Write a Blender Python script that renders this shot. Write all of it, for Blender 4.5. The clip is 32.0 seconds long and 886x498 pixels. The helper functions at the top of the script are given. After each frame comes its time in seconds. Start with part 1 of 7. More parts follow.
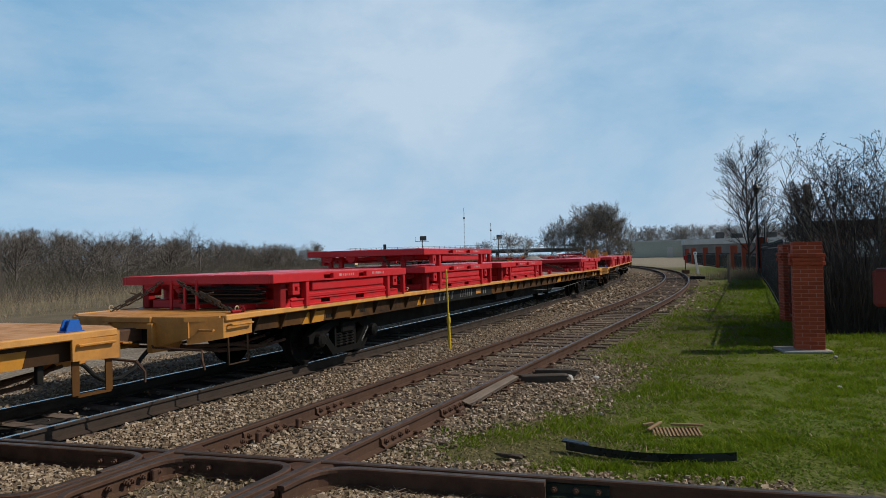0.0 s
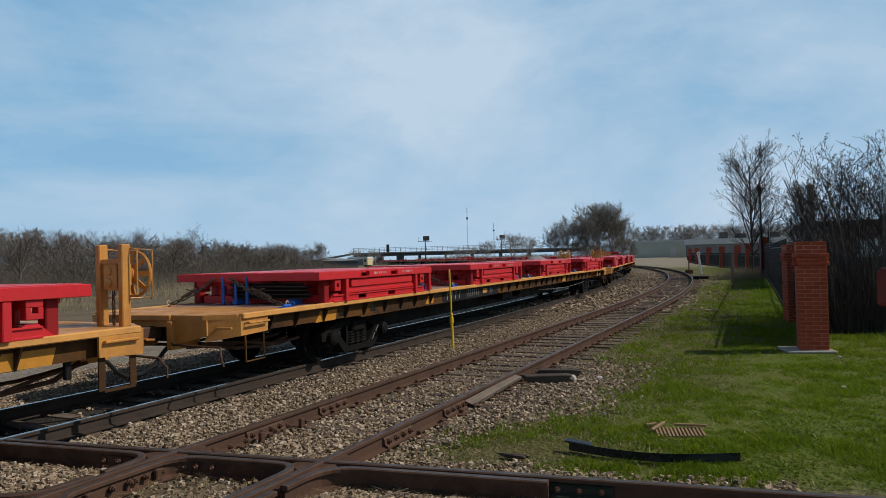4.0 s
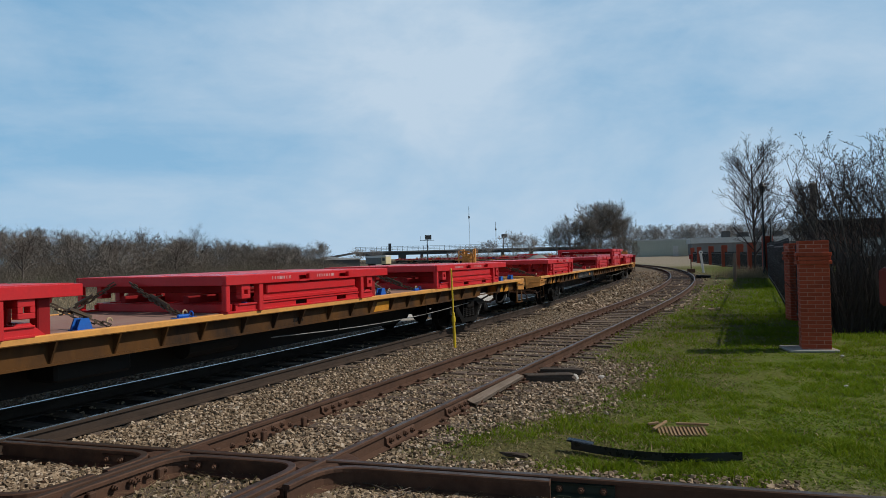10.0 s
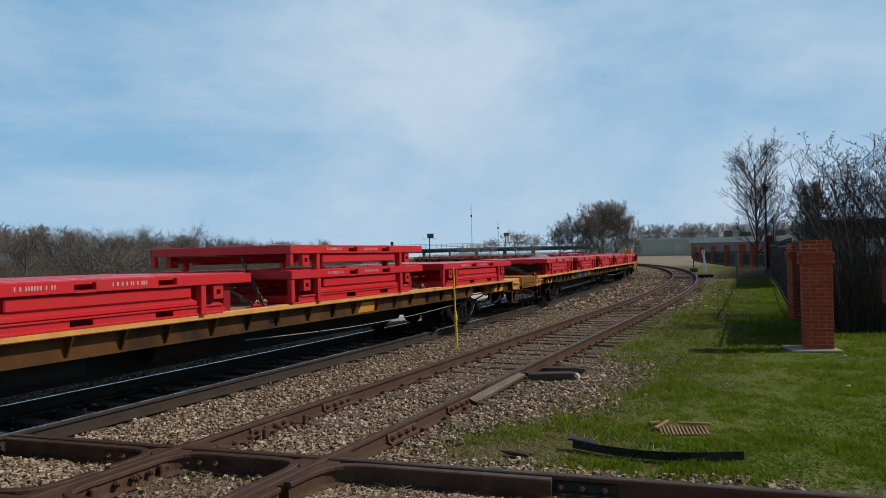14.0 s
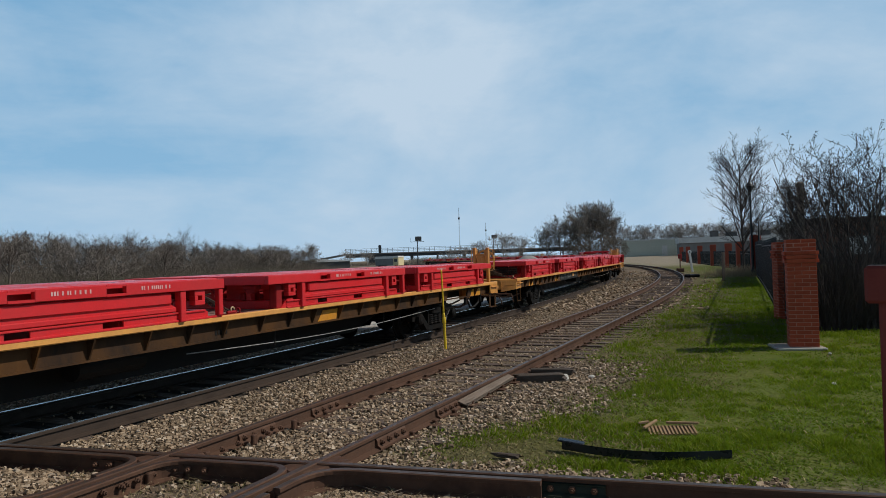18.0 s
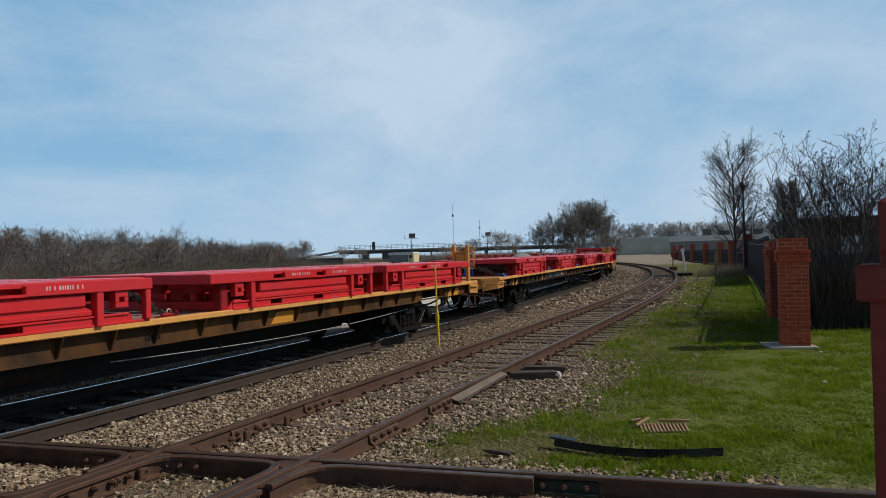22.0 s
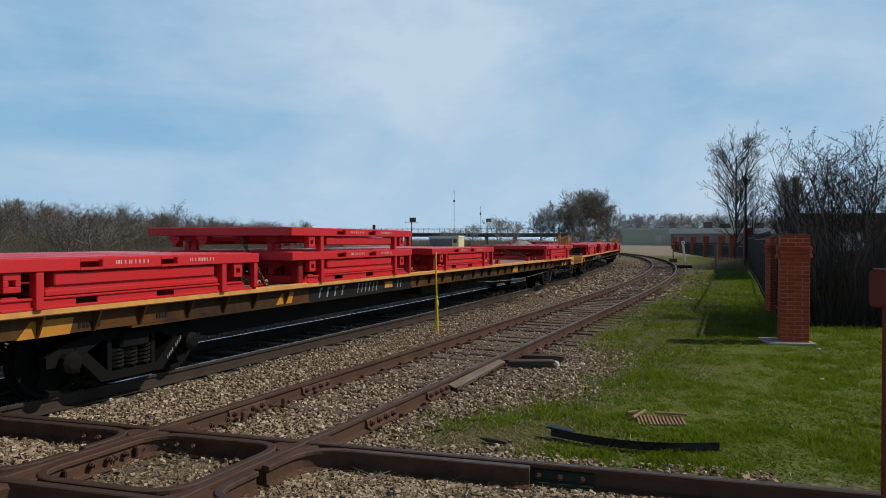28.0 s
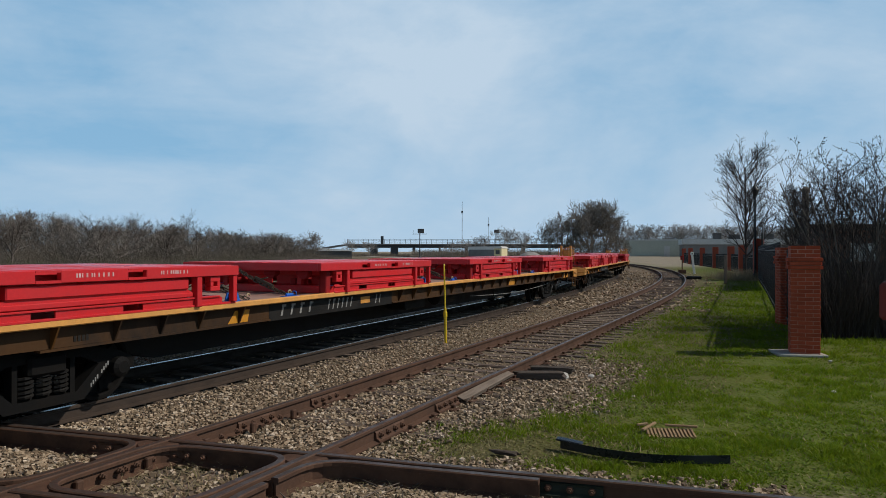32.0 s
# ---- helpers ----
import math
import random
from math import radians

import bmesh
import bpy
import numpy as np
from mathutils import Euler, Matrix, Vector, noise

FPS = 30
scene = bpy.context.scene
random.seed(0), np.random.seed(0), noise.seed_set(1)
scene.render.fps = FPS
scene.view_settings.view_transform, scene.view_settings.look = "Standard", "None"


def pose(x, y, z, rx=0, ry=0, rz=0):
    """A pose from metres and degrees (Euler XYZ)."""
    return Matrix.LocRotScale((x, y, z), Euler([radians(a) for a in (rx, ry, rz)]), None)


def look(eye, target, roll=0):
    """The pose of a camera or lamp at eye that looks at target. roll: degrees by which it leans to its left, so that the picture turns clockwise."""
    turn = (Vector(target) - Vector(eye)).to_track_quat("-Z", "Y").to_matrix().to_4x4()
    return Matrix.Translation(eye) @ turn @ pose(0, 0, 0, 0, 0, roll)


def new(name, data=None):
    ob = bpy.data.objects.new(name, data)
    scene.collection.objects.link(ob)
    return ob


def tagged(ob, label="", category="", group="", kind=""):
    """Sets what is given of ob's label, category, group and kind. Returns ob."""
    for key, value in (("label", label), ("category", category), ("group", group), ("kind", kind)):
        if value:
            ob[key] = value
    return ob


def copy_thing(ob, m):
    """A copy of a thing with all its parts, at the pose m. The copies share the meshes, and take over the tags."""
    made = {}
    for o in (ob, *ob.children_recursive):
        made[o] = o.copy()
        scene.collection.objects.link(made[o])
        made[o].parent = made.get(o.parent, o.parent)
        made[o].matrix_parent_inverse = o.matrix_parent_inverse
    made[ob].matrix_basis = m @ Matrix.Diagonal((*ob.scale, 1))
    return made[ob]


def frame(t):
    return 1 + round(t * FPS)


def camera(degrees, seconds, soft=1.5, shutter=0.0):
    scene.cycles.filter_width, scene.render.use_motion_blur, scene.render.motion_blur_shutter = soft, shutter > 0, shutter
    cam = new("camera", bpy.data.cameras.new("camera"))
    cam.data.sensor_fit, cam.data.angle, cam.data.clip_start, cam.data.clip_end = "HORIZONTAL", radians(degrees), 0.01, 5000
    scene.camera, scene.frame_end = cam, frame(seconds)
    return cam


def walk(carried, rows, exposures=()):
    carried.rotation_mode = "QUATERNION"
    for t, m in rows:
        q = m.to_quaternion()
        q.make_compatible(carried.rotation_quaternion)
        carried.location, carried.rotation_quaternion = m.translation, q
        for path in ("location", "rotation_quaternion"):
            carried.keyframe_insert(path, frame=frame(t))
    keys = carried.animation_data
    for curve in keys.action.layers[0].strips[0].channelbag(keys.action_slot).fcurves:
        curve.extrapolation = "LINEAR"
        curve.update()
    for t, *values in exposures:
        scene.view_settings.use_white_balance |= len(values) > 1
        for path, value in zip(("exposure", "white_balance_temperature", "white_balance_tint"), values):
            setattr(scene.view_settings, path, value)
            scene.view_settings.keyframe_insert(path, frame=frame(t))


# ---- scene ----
EXPO = -0.28
cam = camera(64.7, 32.0, soft=0.4, shutter=0.0)
PATH = [
    (0, -0.002, -0.001, 1.743, -0.54, 0.75, 1.45),
    (0.5, -0.003, -0, 1.743, -0.6, 0.69, 1.51),
    (1, 0.002, -0, 1.745, -0.75, 0.43, 1.5),
    (1.5, -0, -0, 1.742, -0.93, 0.43, 1.27),
    (2, -0.001, 0.001, 1.746, -0.81, 0.85, 1.24),
    (2.5, -0.001, -0, 1.742, -0.63, 0.83, 1.37),
    (3, -0.002, 0.001, 1.744, -0.51, 0.85, 1.39),
    (3.5, -0.001, -0, 1.742, -0.38, 0.84, 1.37),
    (5.5, -0.002, 0, 1.742, -0.08, 0.44, 1.7),
    (6, -0, -0.001, 1.742, -0.14, 0.54, 1.65),
    (6.5, -0.004, -0.001, 1.739, -0.06, 0.47, 1.5),
    (7, -0.002, -0.002, 1.741, 0.11, 0.66, 1.6),
    (7.5, -0.003, -0.001, 1.741, 0.04, 0.5, 1.5),
    (8, -0, -0.001, 1.741, -0.16, 0.32, 1.6),
    (8.5, -0.001, -0.002, 1.739, -0.21, 0.49, 1.52),
    (9, 0.001, 0, 1.743, 0, 0.43, 1.56),
    (9.5, -0, -0, 1.744, -0.11, 0.48, 1.43),
    (10, 0, 0, 1.744, -0.13, 0.68, 1.48),
    (10.5, -0.001, -0.001, 1.742, -0.15, 0.86, 1.41),
    (11, -0.004, -0.002, 1.742, 0.08, 0.81, 1.36),
    (11.5, -0.004, -0.001, 1.743, -0.06, 0.58, 1.34),
    (12, 0, 0, 1.74, -0.13, 0.53, 1.27),
    (12.5, -0.004, -0.001, 1.743, -0.29, 0.45, 0.91),
    (13, -0.004, -0, 1.744, -0.09, 0.71, 1.05),
    (13.5, -0.003, -0.001, 1.742, 0.12, 0.49, 1.17),
    (14, 0, -0.001, 1.741, 0.05, 0.57, 1.28),
    (14.5, -0.003, -0, 1.743, -0.06, 0.53, 1.35),
    (15, 0.003, -0, 1.742, -0.27, 0.38, 1.41),
    (15.5, 0.002, 0, 1.743, -0.72, 0.71, 1.66),
    (17.5, 0.004, 0.002, 1.745, -0.78, 0.76, 1.97),
    (18, 0.005, 0.001, 1.743, -0.93, 0.76, 1.89),
    (18.5, 0.004, 0.002, 1.739, -1.1, 0.52, 1.57),
    (19, 0.002, 0, 1.741, -1.35, 0.62, 1.37),
    (19.5, 0.004, 0.002, 1.74, -1.08, 0.51, 1.46),
    (20, 0.005, -0, 1.741, -1.34, 0.62, 1.5),
    (20.5, 0.002, 0.002, 1.739, -1.35, 0.8, 1.4),
    (21, 0, 0.002, 1.739, -0.79, 0.19, 1.31),
    (21.5, 0.004, 0.001, 1.743, -1.25, 0.51, 1.44),
    (22, 0.004, 0.001, 1.741, -1.45, 0.51, 1.57),
    (22.5, 0.003, 0.004, 1.744, -1.57, 0.25, 1.25),
    (23, -0.015, 0.013, 1.751, -0.25, 0.47, 0.04),
    (23.5, -0.026, 0.003, 1.766, 1.04, 0.26, 0.01),
    (24, -0.02, 0.003, 1.759, -0.85, 0.16, -0.61),
    (24.5, -0.015, 0.013, 1.76, -1.58, 0.36, -0.68),
    (25, -0.014, 0.012, 1.76, -1.43, -0.06, -0.64),
    (25.5, -0.012, 0.016, 1.756, -1.45, -0.42, -0.22),
    (27.5, -0.005, 0.031, 1.756, -1.66, -0.55, 0.22),
    (28, -0.018, 0.029, 1.76, -1.44, -0.72, -0.11),
    (28.5, -0.009, 0.025, 1.763, -1.31, -0.2, 0.1),
    (29, -0.009, 0.025, 1.76, -1.56, 0.06, 0.05),
    (29.5, -0.009, 0.025, 1.76, -1.38, 0.18, -0.15),
    (30, -0.023, 0.015, 1.757, -1.05, 0.02, -0.28),
    (30.5, -0.019, 0.025, 1.759, -1.1, 0.06, -0.53),
    (31, -0.026, 0.02, 1.758, -1.14, 0.18, -0.4),
    (31.5, -0.025, 0.023, 1.76, -1.12, 0.11, -0.43),
    (32, -0.026, 0.011, 1.766, -0.78, 0.19, -0.07),
]
walk(cam, [(t, pose(x, y, z, 90 + pitch, roll, yaw)) for t, x, y, z, yaw, pitch, roll in PATH],
     exposures=[(0, EXPO), (32, EXPO)])

# ---- world and sun ----
SUN_TO = Vector((1.0, -0.06, 0.96)).normalized()
SUN_EL = math.asin(SUN_TO.z)
SUN_AZ = math.atan2(SUN_TO.x, SUN_TO.y)
world = bpy.data.worlds.new("sky")
scene.world = world
world.use_nodes = True
wn, wl = world.node_tree.nodes, world.node_tree.links
wn.clear()


def wnode(kind, **kw):
    n = wn.new(kind)
    for k, v in kw.items():
        n.inputs[k].default_value = v
    return n


w_out = wn.new("ShaderNodeOutputWorld")
w_bg = wnode("ShaderNodeBackground", Strength=0.05)
w_sky = wn.new("ShaderNodeTexSky")
w_sky.sky_type = "NISHITA"
w_sky.sun_disc = False
w_sky.sun_elevation = SUN_EL
w_sky.sun_rotation = SUN_AZ
w_sky.air_density = 1.0
w_sky.dust_density = 1.2
w_sky.ozone_density = 1.6
w_co = wn.new("ShaderNodeTexCoord")
w_map = wn.new("ShaderNodeMapping")
w_map.inputs["Scale"].default_value = (1.2, 1.2, 2.7)
w_map.inputs["Rotation"].default_value = (0.0, radians(-28), radians(12))
w_map.inputs["Location"].default_value = (0.35, 0.0, 0.55)
w_n1 = wnode("ShaderNodeTexNoise", Scale=1.25, Detail=6.0, Roughness=0.55, Distortion=0.5)
w_n2 = wnode("ShaderNodeTexNoise", Scale=4.5, Detail=7.0, Roughness=0.62, Distortion=0.3)
wl.new(w_co.outputs["Generated"], w_map.inputs["Vector"])
wl.new(w_map.outputs["Vector"], w_n1.inputs["Vector"])
wl.new(w_map.outputs["Vector"], w_n2.inputs["Vector"])
w_add = wn.new("ShaderNodeMath")
w_add.operation = "MULTIPLY_ADD"
w_add.inputs[1].default_value = 0.35
wl.new(w_n2.outputs["Fac"], w_add.inputs[0])
wl.new(w_n1.outputs["Fac"], w_add.inputs[2])
w_ramp = wn.new("ShaderNodeMapRange")
w_ramp.inputs["From Min"].default_value = 0.57
w_ramp.inputs["From Max"].default_value = 0.93
# the thin cloud is thickest ahead and to the right
w_dir = wn.new("ShaderNodeSeparateXYZ")
wl.new(w_co.outputs["Generated"], w_dir.inputs["Vector"])
w_side = wn.new("ShaderNodeMapRange")
w_side.interpolation_type = "SMOOTHSTEP"
w_side.inputs["From Min"].default_value = -0.34
w_side.inputs["From Max"].default_value = 0.02
w_side.inputs["To Min"].default_value = -0.02
w_side.inputs["To Max"].default_value = 0.015
wl.new(w_dir.outputs["X"], w_side.inputs["Value"])
w_sum = wn.new("ShaderNodeMath")
w_sum.operation = "ADD"
wl.new(w_add.outputs[0], w_sum.inputs[0])
wl.new(w_side.outputs["Result"], w_sum.inputs[1])


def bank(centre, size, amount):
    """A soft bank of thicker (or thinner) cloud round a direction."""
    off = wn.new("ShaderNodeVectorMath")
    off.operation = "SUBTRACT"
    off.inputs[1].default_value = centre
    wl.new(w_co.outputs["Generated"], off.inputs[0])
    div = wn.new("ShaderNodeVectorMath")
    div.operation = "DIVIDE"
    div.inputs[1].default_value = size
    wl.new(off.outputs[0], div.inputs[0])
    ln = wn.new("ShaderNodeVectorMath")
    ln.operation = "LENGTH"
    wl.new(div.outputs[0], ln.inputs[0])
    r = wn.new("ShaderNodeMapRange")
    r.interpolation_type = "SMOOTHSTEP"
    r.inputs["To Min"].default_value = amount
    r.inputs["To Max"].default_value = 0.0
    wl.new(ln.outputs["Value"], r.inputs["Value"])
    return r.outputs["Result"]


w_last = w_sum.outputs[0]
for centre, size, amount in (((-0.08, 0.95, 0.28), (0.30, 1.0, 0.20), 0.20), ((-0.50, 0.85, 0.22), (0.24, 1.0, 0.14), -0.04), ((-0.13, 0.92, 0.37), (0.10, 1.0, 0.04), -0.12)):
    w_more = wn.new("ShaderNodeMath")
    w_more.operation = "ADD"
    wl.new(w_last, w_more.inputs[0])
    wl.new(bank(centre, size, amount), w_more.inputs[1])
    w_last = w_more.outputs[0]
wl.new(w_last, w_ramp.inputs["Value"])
# haze and thin cloud lie low round the horizon; overhead the sky is clear
w_sep = wn.new("ShaderNodeSeparateXYZ")
wl.new(w_co.outputs["Generated"], w_sep.inputs["Vector"])
w_band = wn.new("ShaderNodeMapRange")
w_band.interpolation_type = "SMOOTHSTEP"
w_band.inputs["From Min"].default_value = 0.36
w_band.inputs["From Max"].default_value = 0.50
w_band.inputs["To Min"].default_value = 1.0
w_band.inputs["To Max"].default_value = 0.0
wl.new(w_sep.outputs["Z"], w_band.inputs["Value"])
w_low = wn.new("ShaderNodeMapRange")
w_low.inputs["From Min"].default_value = 0.0
w_low.inputs["From Max"].default_value = 0.34
wl.new(w_sep.outputs["Z"], w_low.inputs["Value"])


def wmix(fac, a, b):
    n = wn.new("ShaderNodeMix")
    n.data_type = "RGBA"
    for key, v in (("Factor", fac), ("A", a), ("B", b)):
        if isinstance(v, tuple):
            n.inputs[key].default_value = (*v, 1)
        else:
            wl.new(v, n.inputs[key])
    return n.outputs["Result"]


w_haze = wmix(w_low.outputs["Result"], (7.0, 12.4, 17.6), (4.6, 9.7, 15.2))
w_cloudy = wmix(w_ramp.outputs["Result"], w_haze, (12.3, 15.5, 18.8))
w_full = wmix(w_band.outputs["Result"], w_sky.outputs["Color"], w_cloudy)
wl.new(w_full, w_bg.inputs["Color"])
wl.new(w_bg.outputs[0], w_out.inputs["Surface"])

sun = new("sun", bpy.data.lights.new("sun", "SUN"))
sun.data.energy = 3.8
sun.data.angle = radians(0.6)
sun.data.color = (1.0, 0.95, 0.87)
sun.matrix_world = look(SUN_TO * 50, (0, 0, 0))

# ---- materials ----


def material(name, rough=0.7, metal=0.0):
    m = bpy.data.materials.new(name)
    m.use_nodes = True
    t = m.node_tree
    b = t.nodes["Principled BSDF"]
    b.inputs["Roughness"].default_value = rough
    b.inputs["Specular IOR Level"].default_value = 0.4 if rough < 0.6 else 0.15
    b.inputs["Metallic"].default_value = metal
    return m, t, b


def mixed(t, fac, a, b):
    """A colour between a and b (sockets or RGB tuples) by fac."""
    n = t.nodes.new("ShaderNodeMix")
    n.data_type = "RGBA"
    for key, v in (("Factor", fac), ("A", a), ("B", b)):
        if isinstance(v, tuple):
            n.inputs[key].default_value = (*v, 1)
        elif isinstance(v, float):
            n.inputs[key].default_value = v
        else:
            t.links.new(v, n.inputs[key])
    return n.outputs["Result"]


def grain(t, scale, detail=5.0, rough=0.6, stretch=None, low=0.4, high=0.65, coord="Object"):
    """A noise mask between 0 and 1."""
    co = t.nodes.new("ShaderNodeTexCoord")
    src = co.outputs[coord]
    if stretch:
        mp = t.nodes.new("ShaderNodeMapping")
        mp.inputs["Scale"].default_value = stretch
        t.links.new(src, mp.inputs["Vector"])
        src = mp.outputs["Vector"]
    n = t.nodes.new("ShaderNodeTexNoise")
    n.inputs["Scale"].default_value = scale
    n.inputs["Detail"].default_value = detail
    n.inputs["Roughness"].default_value = rough
    t.links.new(src, n.inputs["Vector"])
    r = t.nodes.new("ShaderNodeMapRange")
    r.inputs["From Min"].default_value = low
    r.inputs["From Max"].default_value = high
    t.links.new(n.outputs["Fac"], r.inputs["Value"])
    return r.outputs["Result"]


def bumped(t, b, height, strength=0.3, distance=0.01):
    n = t.nodes.new("ShaderNodeBump")
    n.inputs["Strength"].default_value = strength
    n.inputs["Distance"].default_value = distance
    t.links.new(height, n.inputs["Height"])
    t.links.new(n.outputs["Normal"], b.inputs["Normal"])


def worn(name, base, dark, scale=3.0, fine=40.0, rough=0.6, metal=0.0, amount=0.6, stretch=None, bump=0.25, coord="Object", random_tone=0.0):
    """A painted or raw surface with stains at a large scale and grain at a small one."""
    m, t, b = material(name, rough, metal)
    g1 = grain(t, scale, 6.0, 0.65, stretch, 0.42, 0.72, coord)
    g2 = grain(t, fine, 4.0, 0.6, stretch, 0.35, 0.75, coord)
    mul = t.nodes.new("ShaderNodeMath")
    mul.operation = "MULTIPLY"
    mul.inputs[1].default_value = amount
    t.links.new(g1, mul.inputs[0])
    c = mixed(t, mul.outputs[0], base, dark)
    c2 = tuple(v * 0.72 for v in base)
    mul2 = t.nodes.new("ShaderNodeMath")
    mul2.operation = "MULTIPLY"
    mul2.inputs[1].default_value = 0.45
    t.links.new(g2, mul2.inputs[0])
    c = mixed(t, mul2.outputs[0], c, c2)
    if random_tone:
        info = t.nodes.new("ShaderNodeObjectInfo")
        hsv = t.nodes.new("ShaderNodeHueSaturation")
        mr = t.nodes.new("ShaderNodeMapRange")
        mr.inputs["To Min"].default_value = 1 - random_tone
        mr.inputs["To Max"].default_value = 1 + random_tone
        t.links.new(info.outputs["Random"], mr.inputs["Value"])
        t.links.new(mr.outputs["Result"], hsv.inputs["Value"])
        t.links.new(c, hsv.inputs["Color"])
        c = hsv.outputs["Color"]
    t.links.new(c, b.inputs["Base Color"])
    rr = t.nodes.new("ShaderNodeMapRange")
    rr.inputs["To Min"].default_value = max(rough - 0.12, 0.05)
    rr.inputs["To Max"].default_value = min(rough + 0.2, 1.0)
    t.links.new(g1, rr.inputs["Value"])
    t.links.new(rr.outputs["Result"], b.inputs["Roughness"])
    if bump:
        bumped(t, b, g2, bump, 0.004)
    return m


def island_tone(name, stops, rough=0.9, bump=0.0, dirt=(0.10, 0.085, 0.07), patch=1.0):
    """One tone for each loose piece of a joined mesh."""
    m, t, b = material(name, rough)
    geo = t.nodes.new("ShaderNodeNewGeometry")
    ramp = t.nodes.new("ShaderNodeValToRGB")
    els = ramp.color_ramp.elements
    while len(els) < len(stops):
        els.new(0.5)
    for e, (pos, col) in zip(els, stops):
        e.position = pos
        e.color = (*col, 1)
    t.links.new(geo.outputs["Random Per Island"], ramp.inputs["Fac"])
    g = grain(t, 30.0, 4.0, 0.6, None, 0.3, 0.8)
    big = grain(t, 0.9, 5.0, 0.6, None, 0.35, 0.65)
    tone = mixed(t, big, tuple(patch for _ in range(3)), (1.0, 1.0, 1.0))
    mm = t.nodes.new("ShaderNodeMix")
    mm.data_type = "RGBA"
    mm.blend_type = "MULTIPLY"
    mm.inputs["Factor"].default_value = 1.0
    t.links.new(ramp.outputs["Color"], mm.inputs["A"])
    t.links.new(tone, mm.inputs["B"])
    c = mixed(t, g, mm.outputs["Result"], dirt)
    mx = c.node
    mul = t.nodes.new("ShaderNodeMath")
    mul.operation = "MULTIPLY"
    mul.inputs[1].default_value = 0.35
    t.links.new(g, mul.inputs[0])
    t.links.new(mul.outputs[0], mx.inputs["Factor"])
    t.links.new(c, b.inputs["Base Color"])
    if bump:
        bumped(t, b, g, bump, 0.004)
    return m


RED = worn("red_paint", (0.62, 0.022, 0.026), (0.34, 0.02, 0.02), 1.6, 30, 0.42, amount=0.45, bump=0.08, random_tone=0.06)
RED_TOP = worn("red_top_paint", (0.66, 0.035, 0.045), (0.42, 0.03, 0.03), 1.2, 30, 0.38, amount=0.5, bump=0.06)
# dull red of small fittings; on the platforms it paints shade onto red parts
DEEP_RED = worn("dull_and_shade_red", (0.30, 0.016, 0.018), (0.13, 0.012, 0.012), 2.2, 30, 0.6, amount=0.6, bump=0.1)
YELLOW = worn("yellow_car_paint", (0.60, 0.265, 0.055), (0.20, 0.085, 0.030), 2.4, 35, 0.55, amount=0.75, bump=0.15)
SILL = worn("rusty_sill_paint", (0.120, 0.052, 0.014), (0.024, 0.016, 0.012), 1.1, 22, 0.65, amount=1.25, stretch=(1, 1, 0.5), bump=0.2)


def sooted(m, soot):
    """Some wagons have sides almost black with road dirt, others show their paint."""
    t = m.node_tree
    b = t.nodes["Principled BSDF"]
    src = b.inputs["Base Color"].links[0].from_socket
    info = t.nodes.new("ShaderNodeObjectInfo")
    mr = t.nodes.new("ShaderNodeMapRange")
    mr.inputs["From Min"].default_value = 0.35
    mr.inputs["From Max"].default_value = 1.0
    mr.inputs["To Max"].default_value = 0.8
    t.links.new(info.outputs["Random"], mr.inputs["Value"])
    t.links.new(mixed(t, mr.outputs["Result"], src, soot), b.inputs["Base Color"])


sooted(SILL, (0.022, 0.016, 0.012))
EDGE = worn("yellow_deck_edge", (0.72, 0.34, 0.085), (0.36, 0.16, 0.05), 3.0, 45, 0.55, amount=0.7, bump=0.15)
DECK = worn("weathered_deck", (0.30, 0.17, 0.14), (0.42, 0.31, 0.24), 1.1, 18, 0.8, amount=0.8, stretch=(0.4, 2.5, 1), bump=0.3)
ORANGE = worn("orange_patch_paint", (0.56, 0.24, 0.025), (0.30, 0.12, 0.02), 3, 40, 0.5, amount=0.6, bump=0.1)
BLACK = worn("black_steel", (0.013, 0.012, 0.011), (0.030, 0.025, 0.021), 2.0, 30, 0.6, amount=0.7, bump=0.15)
GREASE = worn("greasy_truck_steel", (0.005, 0.0045, 0.004), (0.014, 0.011, 0.009), 3.0, 40, 0.85, amount=0.7, bump=0.2)
RUST = worn("rust_brown_steel", (0.105, 0.056, 0.036), (0.042, 0.026, 0.020), 4.0, 50, 0.75, amount=0.8, bump=0.3)
BLUE = worn("blue_paint", (0.02, 0.13, 0.50), (0.015, 0.06, 0.22), 4.0, 40, 0.45, amount=0.5, bump=0.08)
HOSE = worn("black_rubber", (0.018, 0.018, 0.018), (0.04, 0.036, 0.03), 6, 60, 0.6, bump=0.1)
CHAIN = worn("dark_chain_steel", (0.07, 0.05, 0.035), (0.16, 0.10, 0.05), 12, 60, 0.55, metal=0.4, bump=0.2)
HOOK = worn("pale_galvanised_hook", (0.55, 0.42, 0.25), (0.30, 0.22, 0.12), 12, 60, 0.5, metal=0.2, bump=0.1)
WHITE = worn("faded_white_paint", (0.74, 0.72, 0.68), (0.48, 0.45, 0.42), 6, 60, 0.6, amount=0.5, bump=0.05)
PALE_MARK = worn("faint_white_paint", (0.30, 0.29, 0.27), (0.09, 0.085, 0.08), 9, 60, 0.7, amount=0.8, bump=0.05)
STENCIL = worn("thin_white_stencil", (0.62, 0.42, 0.40), (0.52, 0.16, 0.15), 9, 60, 0.6, amount=0.8, bump=0.0)
RAIL = worn("rail_rust", (0.058, 0.041, 0.031), (0.028, 0.021, 0.017), 3.0, 40, 0.7, amount=0.7, stretch=(1, 1, 2), bump=0.25)
